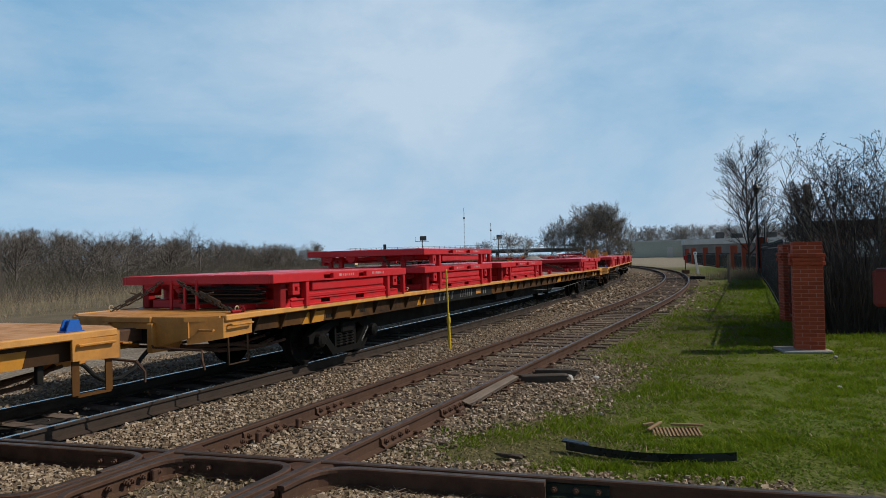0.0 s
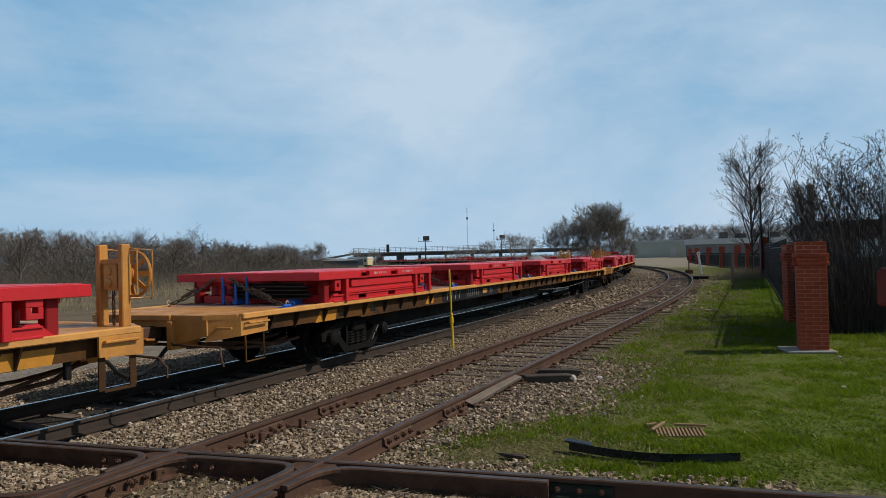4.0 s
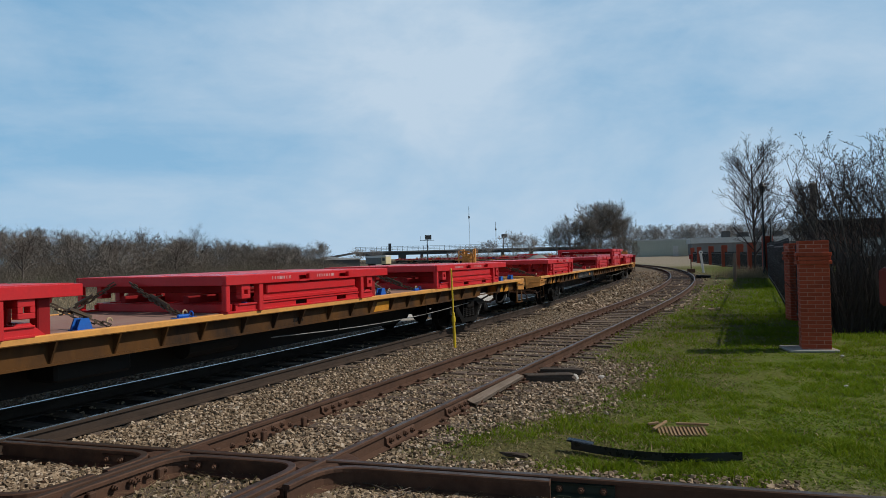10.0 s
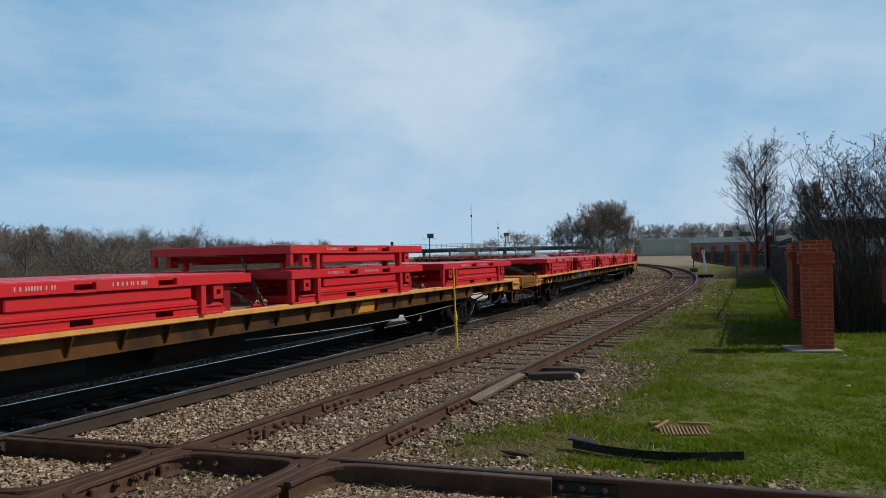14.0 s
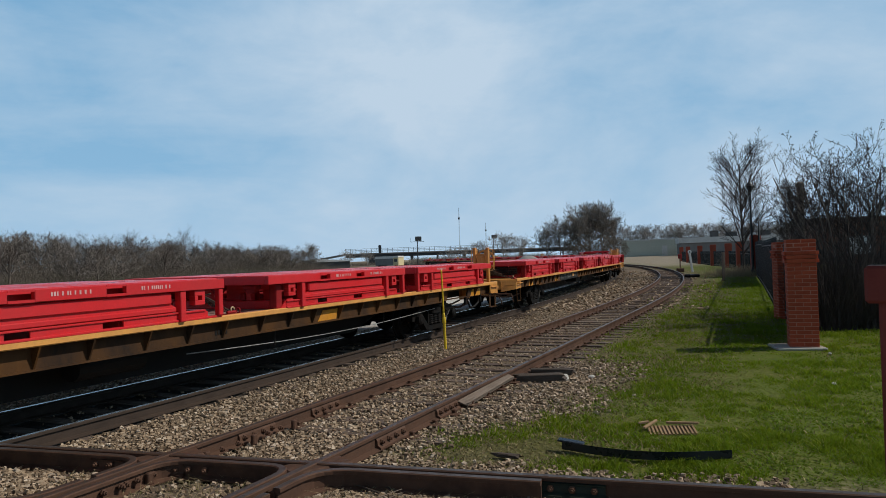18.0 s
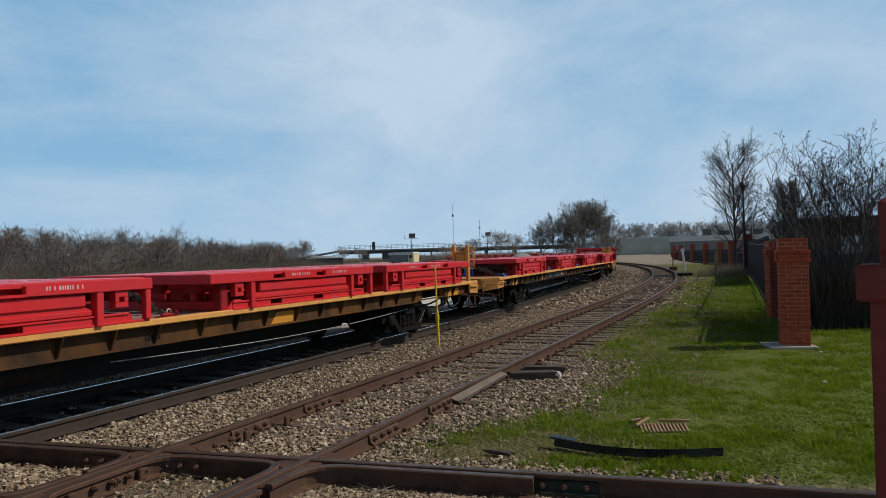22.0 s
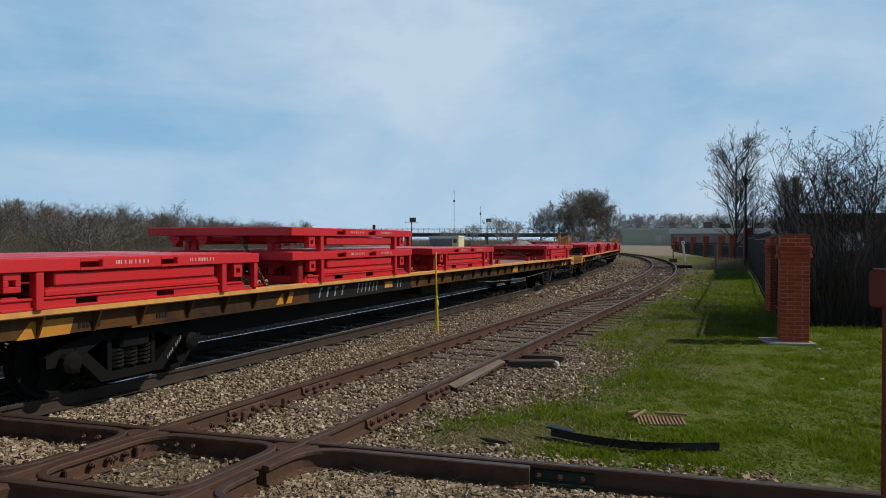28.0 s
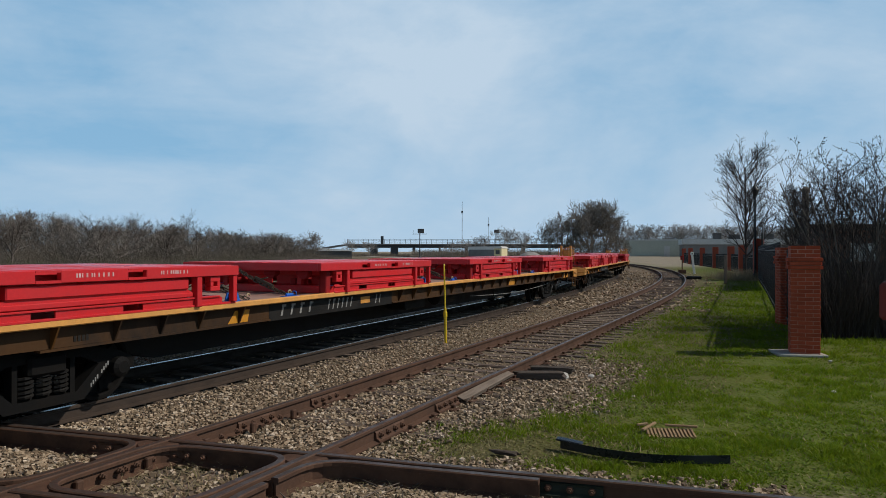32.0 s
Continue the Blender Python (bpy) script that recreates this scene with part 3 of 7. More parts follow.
coil.tube([(0.075 * math.cos(a), 0.075 * math.sin(a), 0.012 + 0.24 * a / 31.4) for a in np.linspace(0, 31.4, 46)], 0.018, 5)
COIL = [coil.mesh("spring", BLACK)]


def truck(parent, x0):
    """A two-axle truck with turning wheelsets. Returns the wheelsets."""
    mb = Mb()
    for y in (-1.02, 1.02):
        top, low = 0.62, 0.24
        mb.prism([(-1.15, 0.50), (-0.95, 0.60), (-0.45, 0.72), (0.45, 0.72), (0.95, 0.60), (1.15, 0.50), (1.15, 0.38), (0.98, 0.38),
                  (0.72, 0.46), (0.42, 0.60), (-0.42, 0.60), (-0.72, 0.46), (-0.98, 0.38), (-1.15, 0.38)], y - 0.07, y + 0.07)
        mb.prism([(-0.80, 0.46), (-0.66, 0.50), (-0.36, 0.22), (0.36, 0.22), (0.66, 0.50), (0.80, 0.46), (0.46, 0.12), (-0.46, 0.12)], y - 0.08, y + 0.08)
        for x in (-0.36, 0.30):
            mb.box(x, x + 0.06, y - 0.06, y + 0.06, 0.2, 0.64)
    mb.cbox(-0.22, 0.22, -1.15, 1.15, 0.46, 0.68, 0.03)
    body = part("truck", mb, GREASE, parent, "black greasy cast-steel truck", pose(x0, 0, 0))
    mk = Mb()
    for k in range(9):
        if k != 4:
            mk.box(0.54 + 0.028 * k, 0.556 + 0.028 * k, -1.104, -1.098, 0.24 + 0.027 * k, 0.285 + 0.027 * k)
    part("truck_mark", mk, PALE_MARK, body, "small faded white bars")["kind"] = "stuff"
    for y in (-1.04, 1.04):
        for x in (-0.2, 0.0, 0.2):
            part("spring", COIL[0], BLACK, body, "dark coil spring", pose(x, y, 0.222))
    for x in (-0.9, 0.9):
        for sgn in (-1, 1):
            cap = Mb()
            cap.disc([(0.10, 0), (0.12, 0.05), (0.12, 0.12), (0.07, 0.15)], "y", 12, pose(x, 1.06 * sgn, 0.42, 0, 0, 180 if sgn < 0 else 0))
            part("bearing_cap", cap, GREASE, body, "greasy bearing cap")
    sets = []
    for x in (-0.89, 0.89):
        w = Mb()
        w.disc([(0.065, -0.95), (0.065, 0.95)], "y", 10)
        for sgn in (-1, 1):
            prof = [(0.10, 0.66), (0.43, 0.672), (0.455, 0.685), (0.455, 0.712), (0.422, 0.722), (0.416, 0.82), (0.37, 0.825), (0.34, 0.765), (0.15, 0.75), (0.13, 0.83), (0.08, 0.84)]
            w.disc([(r, h * sgn) for r, h in prof], "y", 24)
        for k in range(3):
            w.box(-0.03, 0.03, -0.80, -0.745, 0.18, 0.31, pose(0, 0, 0, 0, 120 * k, 0))
        sets.append(part("wheelset", w, GREASE, body, "dark steel wheelset", pose(x, 0, 0.42)))
    return sets


def grab(mb, p0, p1, out, r=0.012):
    o = Vector(out)
    mb.tube([Vector(p0), Vector(p0) + o, Vector(p1) + o, Vector(p1)], r, 6)


def wagon(stand):
    car = thing("flat_wagon", "long yellow flat railway wagon with rusty sides, weathered deck", "railway wagon", "wagons of the train")
    # deck planks across, in one weathered slab with bowed edge
    mb = Mb()
    xd = SIDE_X - 1.16
    outline = [(-xd, -1.33), (xd, -1.33), (xd, 1.33), (-xd, 1.33)]
    n = len(outline)
    mb.add([(x, y, DECK_Z - 0.06) for x, y in outline] + [(x, y, DECK_Z) for x, y in outline],
           [tuple(reversed(range(n))), tuple(range(n, 2 * n))] + [(i, (i + 1) % n, (i + 1) % n + n, i + n) for i in range(n)])
    part("deck", mb, DECK, car, "weathered reddish-brown deck")
    for sgn in (-1, 1):
        mb = Mb()
        xa, xb, xc = sgn * (LENGTH - 0.02), sgn * (SIDE_X - 0.02), sgn * (SIDE_X - 1.15)
        o = [(xa + sgn * 0.018, -0.949), (xb + sgn * 0.06, -1.325), (xc, -1.325), (xc, 1.325), (xb + sgn * 0.06, 1.325), (xa + sgn * 0.018, 0.949)]
        mb.add([(x, y, DECK_Z - 0.06) for x, y in o] + [(x, y, DECK_Z + 0.004) for x, y in o],
               [tuple(reversed(range(6))), tuple(range(6, 12))] + [(i, (i + 1) % 6, (i + 1) % 6 + 6, i + 6) for i in range(6)])
        part("end_plate", mb, YELLOW, car, "worn yellow end deck plate")
    for sgn, nm in ((-1, "near"), (1, "far")):
        e = Mb()
        e.cbox(-SIDE_X, SIDE_X, sgn * HALF_W - 0.045, sgn * HALF_W + 0.045, DECK_Z - 0.065, DECK_Z + 0.015, 0.012)
        part("deck_edge", e, EDGE, car, "worn yellow deck edge")
        s = Mb()
        y = sgn * (HALF_W - 0.11)
        xa, xb = (PANEL if sgn < 0 else (-PANEL[1], -PANEL[0]))
        low = SILL_LOW
        s.prism([(-SIDE_X, DECK_Z - 0.064), (xa, DECK_Z - 0.064), (xa, low), (-10.0, low + 0.01), (-SIDE_X, low + 0.04)], y - 0.02, y + 0.02)
        s.prism([(xb, DECK_Z - 0.064), (10.35, DECK_Z - 0.064), (10.2, low), (xb, low)], y - 0.02, y + 0.02)
        s.prism([(11.55, DECK_Z - 0.064), (SIDE_X, DECK_Z - 0.064), (SIDE_X, low + 0.03), (11.45, low)], y - 0.02, y + 0.02)
        s.box(10.3, 11.6, y - 0.02, y + 0.02, DECK_Z - 0.11, DECK_Z - 0.064)
        s.box(10.25, 11.5, y - 0.02, y + 0.02, low + 0.01, low + 0.035)
        s.box(-10.0, xa, y - 0.05, y + 0.05, low - 0.018, low + 0.006)
        s.box(xb, 10.0, y - 0.05, y + 0.05, low - 0.018, low + 0.006)
        sill = part("side_sill", s, SILL, car, "rust-streaked yellow side sill with black middle")
        p = Mb()
        p.box(xa, xb, y - 0.024, y + 0.024, SILL_LOW - 0.03, 0.985)
        part("black_panel", p, BLACK, sill, "black painted middle of the side sill")
        for x, w in ((-11.3, 0.55), (-7.1, 0.36), (5.1, 0.5), (11.75, 0.6)) if sgn < 0 else ():
            o = Mb()
            o.prism([(x - 0.10, SILL_LOW + 0.012), (x + w - 0.05, SILL_LOW + 0.012), (x + w, 0.93), (x + 0.05, 0.93)], y - 0.0235, y + 0.0235)
            part("patch", o, ORANGE, sill, "bright orange paint patch")
        for x in GUSSETS if sgn < 0 else ():
            if xa - 0.1 < x < xb + 0.1 or 10.1 < x < 11.6:
                continue
            g = Mb()
            top, foot = DECK_Z - 0.068, SILL_LOW + 0.004
            g.add([(x - 0.011, y + 0.015, top), (x + 0.011, y + 0.015, top), (x + 0.011, y - 0.145, top), (x - 0.011, y - 0.145, top),
                   (x - 0.011, y + 0.015, foot), (x + 0.011, y + 0.015, foot), (x + 0.011, y - 0.035, foot), (x - 0.011, y - 0.035, foot)],
                  [(0, 1, 2, 3), (4, 7, 6, 5), (0, 4, 5, 1), (1, 5, 6, 2), (2, 6, 7, 3), (3, 7, 4, 0)])
            part("gusset", g, SILL, sill)
    # centre sill, deepest between the trucks
    c = Mb()
    c.prism([(-LENGTH + 0.1, DECK_Z - 0.06), (LENGTH - 0.1, DECK_Z - 0.06), (LENGTH - 0.1, 0.68), (8.8, 0.64), (7.6, 0.29), (-7.6, 0.29), (-8.8, 0.64), (-LENGTH + 0.1, 0.68)], -0.34, 0.34)
    for x in np.arange(-8.4, 8.5, 2.1):
        c.prism([(x - 0.02, DECK_Z - 0.06), (x + 0.02, DECK_Z - 0.06), (x + 0.02, 0.72), (x - 0.02, 0.72)], -1.26, 1.26)
    part("centre_sill", c, BLACK, car, "deep black centre sill")
    for sgn in (-1, 1):
        f = Mb()
        # end sill face with a pocket for the coupler
        for a, b in ((-1.0, -0.36), (0.36, 1.0)):
            pts = [(a, DECK_Z - 0.062), (b, DECK_Z - 0.062), (b, 0.62 if abs(b) < 0.5 else 0.78), (a, 0.62 if abs(a) < 0.5 else 0.78)]
            f.add([(sgn * (LENGTH - 0.02), y, z) for y, z in pts] + [(sgn * (LENGTH - 0.10), y, z) for y, z in pts],
                  [(0, 1, 2, 3), (7, 6, 5, 4), (0, 4, 5, 1), (1, 5, 6, 2), (2, 6, 7, 3), (3, 7, 4, 0)])
        f.box(*sorted((sgn * (LENGTH - 0.02), sgn * (LENGTH - 0.10))), -0.36, 0.36, DECK_Z - 0.16, DECK_Z - 0.062)
        for y in (-0.40, 0.40):
            sp = Mb()
            sp.cbox(*sorted((sgn * (LENGTH + 0.05), sgn * (LENGTH - 0.5))), y - 0.05, y + 0.05, 0.58, DECK_Z - 0.078, 0.012)
            part("pocket_side", sp, YELLOW, car, "yellow side of the coupler pocket")
        f.cbox(*sorted((sgn * (LENGTH + 0.03), sgn * (LENGTH - 0.2))), -0.40, 0.40, DECK_Z - 0.075, DECK_Z + 0.006, 0.01)
        part("end_sill", f, YELLOW, car, "yellow end sill with coupler pocket")
        for ys in (-1, 1):
            q = Mb()
            pts = [(sgn * (LENGTH - 0.03), ys * 0.97), (sgn * (SIDE_X + 0.02), ys * 1.375), (sgn * (SIDE_X - 0.55), ys * 1.385)]
            for (xa, ya), (xb, yb), za, zb in ((pts[0], pts[1], 0.69, 0.76), (pts[1], pts[2], 0.76, 0.78)) if sgn < 0 else ((pts[0], pts[1], 0.76, 0.74), (pts[1], pts[2], 0.74, 0.77)):
                d = Vector((xb - xa, yb - ya, 0)).normalized()
                nrm = Vector((d.y, -d.x, 0)) * 0.03
                q.add([(xa, ya, DECK_Z - 0.02), (xb, yb, DECK_Z - 0.02), (xb, yb, zb), (xa, ya, za),
                       (xa - nrm.x, ya - nrm.y, DECK_Z - 0.02), (xb - nrm.x, yb - nrm.y, DECK_Z - 0.02), (xb - nrm.x, yb - nrm.y, zb), (xa - nrm.x, ya - nrm.y, za)],
                      [(0, 1, 2, 3), (7, 6, 5, 4), (0, 4, 5, 1), (1, 5, 6, 2), (2, 6, 7, 3), (3, 7, 4, 0)])
            corner = part("corner_plate", q, YELLOW, car, "yellow corner plate")
            h = Mb()
            grab(h, (pts[0][0] * 1 - sgn * 0.12, ys * 1.08, 0.88), (pts[1][0] + sgn * 0.12, ys * 1.32, 0.88), (sgn * 0.07, ys * 0.05, 0), 0.014)
            grab(h, (sgn * (SIDE_X - 0.06), ys * 1.39, 0.93), (sgn * (SIDE_X - 0.50), ys * 1.39, 0.93), (0, ys * 0.06, 0), 0.016)
            part("grab_iron", h, YELLOW, corner, "yellow grab iron")
            st = Mb()
            x1, x2 = sgn * (SIDE_X - 0.08), sgn * (SIDE_X - 0.48)
            if sgn < 0:
                st.tube([(x1, ys * 1.36, 0.78), (x1, ys * 1.37, 0.40), (x2, ys * 1.37, 0.40), (x2, ys * 1.36, 0.78)], 0.017, 4)
            else:
                for xx in (x1, x2):
                    st.box(xx - 0.042, xx + 0.042, *sorted((ys * 1.35, ys * 1.365)), 0.40, 0.80)
                st.box(*sorted((x1, x2)), *sorted((ys * 1.30, ys * 1.40)), 0.385, 0.405)
            part("step", st, SILL, corner, "bent foot step")
        k = Mb()
        xk = sgn * LENGTH
        k.cbox(*sorted((xk - sgn * 0.5, xk + sgn * 0.34)), -0.11, 0.11, 0.72, 0.90, 0.02)
        k.cbox(*sorted((xk + sgn * 0.30, xk + sgn * 0.56)), -0.17, 0.13, 0.68, 0.94, 0.04)
        part("coupler", k, RUST, car, "rust-brown knuckle coupler")
        ho = Mb()
        ho.tube([(xk - sgn * 0.1, -0.30, 0.66), (xk + sgn * 0.1, -0.34, 0.55), (xk + sgn * 0.25, -0.33, 0.40), (xk + sgn * 0.42, -0.28, 0.31), (xk + sgn * 0.56, -0.22, 0.30)], 0.028, 8)
        part("brake_hose", ho, HOSE, car, "black rubber brake hose")
        rod = Mb()
        rod.tube([(xk - sgn * 0.05, -0.3, 0.72), (xk + sgn * 0.08, -0.5, 0.66), (xk + sgn * 0.06, -1.30, 0.64), (xk + sgn * 0.12, -1.36, 0.52), (xk + sgn * 0.1, -1.38, 0.40)], 0.016, 6)
        part("uncoupling_rod", rod, RUST, car, "bent rusty uncoupling rod")
        br = Mb()
        br.tube([(xk - sgn * 0.3, 0.5, 0.60), (xk - sgn * 1.2, 0.6, 0.48), (xk - sgn * 2.2, 0.6, 0.52)], 0.025, 6)
        part("brake_rod", br, RUST, car, "rusty brake rod")
        br = Mb()
        br.tube([(xk - sgn * 0.4, -0.5, 0.62), (xk - sgn * 0.9, -0.75, 0.50), (xk - sgn * 1.6, -0.8, 0.46), (xk - sgn * 2.2, -0.7, 0.52)], 0.03, 6)
        part("brake_rigging", br, RUST, car, "rusty brake rigging")
    sets = truck(car, -9.78) + truck(car, 9.95)
    box = Mb()
    box.disc([(0.05, -0.5), (0.17, -0.48), (0.17, 0.48), (0.05, 0.5)], "x", 14, pose(1.3, -0.75, 0.62))
    part("brake_cylinder", box, BLACK, car, "black brake cylinder")
    cab = Mb()
    cab.tube([(x, -1.16, 0.60 - 0.10 * math.sin(math.pi * (x - 2.2) / 7.6)) for x in np.linspace(2.2, 9.8, 13)], 0.008, 5)
    part("brake_cable", cab, PALE_MARK, car, "pale sagging brake cable")
    for x in (4.0, 7.4):
        hg = Mb()
        hg.tube([(x, -1.17, 0.49), (x, -1.18, 0.70)], 0.012, 5)
        part("cable_hanger", hg, BLACK, car)
    for x in (11.5, 12.5):
        tb = Mb()
        tb.cbox(x, x + 0.07, -1.22, -1.16, 0.56, 0.76, 0.008)
        part("hanging_bracket", tb, BLACK, car, "small black hanging bracket")
    for sgn in (-1, 1):
        for k, (z0, dz) in enumerate(((0.52, 0.05), (0.57, -0.06))):
            p = Mb()
            p.tube([(sgn * 11.4, -0.95 + 0.4 * k, z0), (sgn * 11.9, -0.9 + 0.4 * k, z0 - 0.05), (sgn * 12.5, -0.8 + 0.4 * k, z0 + dz), (sgn * 13.2, -0.6 + 0.3 * k, z0 + dz + 0.05)], 0.024, 6)
            part("air_pipe", p, RUST, car, "rusty bent air pipe")
    box = Mb()
    box.cbox(-1.2, -0.2, -1.0, -0.5, 0.48, 0.80, 0.03)
    part("air_reservoir", box, BLACK, car, "black air reservoir")
    if "tail" in stand:
        brake_stand(car, pose(LENGTH - 0.29, -0.97, DECK_Z))
    if "front" in stand:
        brake_stand(car, pose(-LENGTH + 0.22, 0.95, DECK_Z, 0, 0, 180))
    return car, sets


def brake_stand(car, m):
    """Two posts with a gear case between them and a dished wheel facing +x."""
    s = Mb()
    for y in (-0.19, 0.19):
        s.cbox(-0.06, 0.06, y - 0.038, y + 0.038, 0.0, 0.95, 0.010)
    s.cbox(-0.04, 0.04, -0.155, 0.155, 0.72, 0.78, 0.008)
    body = part("brake_stand", s, YELLOW, car, "yellow hand-brake stand of two posts", m)
    pl = Mb()
    pl.cbox(-0.045, -0.02, -0.11, 0.11, 0.42, 0.72, 0.006)
    for z in (0.50, 0.64):
        pl.disc([(0.03, -0.022), (0.055, -0.018), (0.055, 0.0)], "x", 12, pose(-0.04, 0.02, z))
    part("gear_plate", pl, YELLOW, body, "yellow gear plate with round bosses")
    ca = Mb()
    ca.cbox(0.0, 0.20, -0.12, 0.12, 0.42, 0.76, 0.05)
    part("gear_case", ca, YELLOW, body, "rounded yellow gear case")
    w = Mb()
    c = Vector((0.30, 0, 0.60))
    w.tube([c + Vector((0, 0.27 * math.cos(a), 0.27 * math.sin(a))) for a in np.linspace(0, 2 * math.pi, 25)[:-1]], 0.019, 6, closed=True)
    for a in np.linspace(0, 2 * math.pi, 9)[:-1]:
        u = Vector((0, math.cos(a), math.sin(a)))
        v = Vector((0, -math.sin(a), math.cos(a)))
        h = Vector((0.012, 0, 0))
        q = [c + Vector((-0.07, 0, 0)) + u * 0.06 - v * 0.035, c + Vector((-0.07, 0, 0)) + u * 0.06 + v * 0.035, c + u * 0.265 + v * 0.028, c + u * 0.265 - v * 0.028]
        w.add([p - h for p in q] + [p + h for p in q], [(3, 2, 1, 0), (4, 5, 6, 7), (0, 1, 5, 4), (1, 2, 6, 5), (2, 3, 7, 6), (3, 0, 4, 7)])
    w.disc([(0.03, -0.14), (0.09, -0.09), (0.085, -0.05), (0.04, -0.02), (0.0, -0.01)], "x", 14, Matrix.Translation(c))
    part("brake_wheel", w, YELLOW, body, "yellow dished brake wheel")
    for y in (-0.19, 0.19):
        g = Mb()
        s2 = 1 if y > 0 else -1
        g.tube([(0.05, y + s2 * 0.03, 0.36), (0.07, y + s2 * 0.13, 0.36), (0.07, y + s2 * 0.13, 0.90), (0.05, y + s2 * 0.03, 0.90)], 0.010, 5)
        g.tube([(0.05, y, 0.32), (0.34, y + s2 * 0.06, 0.32), (0.35, y + s2 * 0.06, 0.88), (0.05, y, 0.90)], 0.010, 5)
        part("guard_rail", g, YELLOW, body, "bent yellow guard rail")
    ch = Mb()
    for k in range(8):
        o = Vector((0.014, 0, 0)) if k % 2 else Vector((0, 0.014, 0))
        p = Vector((0.02, 0.02, 0.03 + 0.05 * k))
        ch.tube([p - o - Vector((0, 0, 0.03)), p + o - Vector((0, 0, 0.03)), p + o + Vector((0, 0, 0.03)), p - o + Vector((0, 0, 0.03))], 0.009, 4, closed=True)
    part("brake_chain", ch, RUST, body, "rusty hand-brake chain")["kind"] = "stuff"


UNIT_L, UNIT_W = 4.30, 1.47


def load_frame(tier=0):
    """A red steel platform frame: base at z 0, front at x 0. Those of the second tier have legs only, no base."""
    u = thing("steel_platform", "bright red welded steel platform with white stencilling" if not tier else "bright red steel platform standing on another platform", "steel platform", "red platforms on the train")
    foot = 0.13 if tier else 0.0
    top = Mb()
    zt0, zt1 = 0.385, 0.515
    for y in (-UNIT_W, UNIT_W):
        s = 1 if y > 0 else -1
        # side beam of the top with two slots
        ya, yb = sorted((y, y - s * 0.07))
        for x0, x1 in ((0, 1.33), (1.61, 2.45), (2.71, UNIT_L)):
            top.cbox(x0, x1, ya, yb, zt0, zt1, 0.006)
        for x0, x1 in ((1.33, 1.61), (2.45, 2.71)):
            top.box(x0, x1, ya, yb, zt0, zt0 + 0.028)
            top.box(x0, x1, ya, yb, zt1 - 0.022, zt1 - 0.001)
        ya, yb = sorted((y - s * 0.20, y - s * 0.22))
        top.box(0.08, UNIT_L - 0.08, ya, yb, zt0, zt1 - 0.051)
    top.cbox(0, 0.08, -UNIT_W + 0.07, UNIT_W - 0.07, zt0, zt1, 0.006)
    top.cbox(UNIT_L - 0.08, UNIT_L, -UNIT_W + 0.07, UNIT_W - 0.07, zt0, zt1, 0.006)
    frame_top = part("top_frame", top, RED, u)
    for y, w in ((-1.16, 0.20), (-0.62, 0.24), (0.0, 0.26), (0.62, 0.24), (1.16, 0.20)):
        b = Mb()
        b.cbox(0.02, UNIT_L - 0.02, y - w, y + w, zt1 - 0.05, zt1 + 0.008, 0.006)
        part("top_rail", b, RED_TOP, frame_top)
    if not tier:
        base = Mb()
        for y in (-UNIT_W + 0.10, UNIT_W - 0.10):
            s = 1 if y > 0 else -1
            base.cbox(0.5, UNIT_L, y - 0.05, y + 0.05, 0.0, 0.028, 0.005)
            for x0, x1 in ((0.5, 1.33), (1.60, 2.44), (2.72, UNIT_L - 0.25)):
                base.box(x0, x1, *sorted((y + s * 0.03, y + s * 0.01)), 0.02, 0.10)
            base.cbox(0.5, UNIT_L - 0.3, y - 0.05, y + 0.05, 0.10, 0.124, 0.005)
        for x in (0.55, 1.27, 2.78, UNIT_L - 0.3):
            base.cbox(x - 0.05, x + 0.05, -UNIT_W + 0.16, UNIT_W - 0.16, 0.0, 0.12, 0.006)
        part("base_frame", base, RED, u)
        for x in (0.35, UNIT_L - 0.6):
            lowbeam = Mb()
            lowbeam.cbox(x, x + 0.11, -1.2, 1.2, 0.0, 0.13, 0.01)
            part("low_beam", lowbeam, RED, u, "red lower cross beam")
    for s in (-1, 1):
        bx = Mb()
        y0, y1 = sorted((s * (UNIT_W - 0.04), s * (UNIT_W - 0.28)))
        bx.cbox(1.06, 3.42, y0, y1, 0.232, 0.372, 0.014)
        if not tier:
            bx.cbox(0.96, 3.50, y0 + 0.01, y1 - 0.01, 0.130, 0.190, 0.010)
            bx.prism([(0.96, 0.191), (3.50, 0.191), (3.42, 0.231), (1.06, 0.231)], y0 + 0.03, y1 - 0.03)
        part("side_box", bx, RED, u)
        for x in (0.88, 3.58):
            p = Mb()
            p.cbox(x - 0.045, x + 0.045, *sorted((s * (UNIT_W - 0.012), s * (UNIT_W - 0.12))), foot, 0.385, 0.008)
            part("post", p, RED, u)
        p = Mb()
        p.cbox(UNIT_L - 0.09, UNIT_L - 0.01, *sorted((s * (UNIT_W - 0.015), s * (UNIT_W - 0.10))), 0.20 if tier else 0.03, 0.385, 0.008)
        part("end_post", p, RED, u)
        for x in (0.60, 3.88):
            q = Mb()
            ya, yb = sorted((s * (UNIT_W - 0.03), s * (UNIT_W - 0.13)))
            q.cbox(x - 0.09, x + 0.09, ya, yb, 0.19, 0.25, 0.006)
            q.cbox(x - 0.09, x + 0.09, ya, yb, 0.31, 0.384, 0.006)
            q.cbox(x - 0.09, x - 0.035, ya, yb, 0.25, 0.31, 0.004)
            q.cbox(x + 0.035, x + 0.09, ya, yb, 0.25, 0.31, 0.004)
            part("lock_block", q, RED, u)
        if not tier:
            gu = Mb()
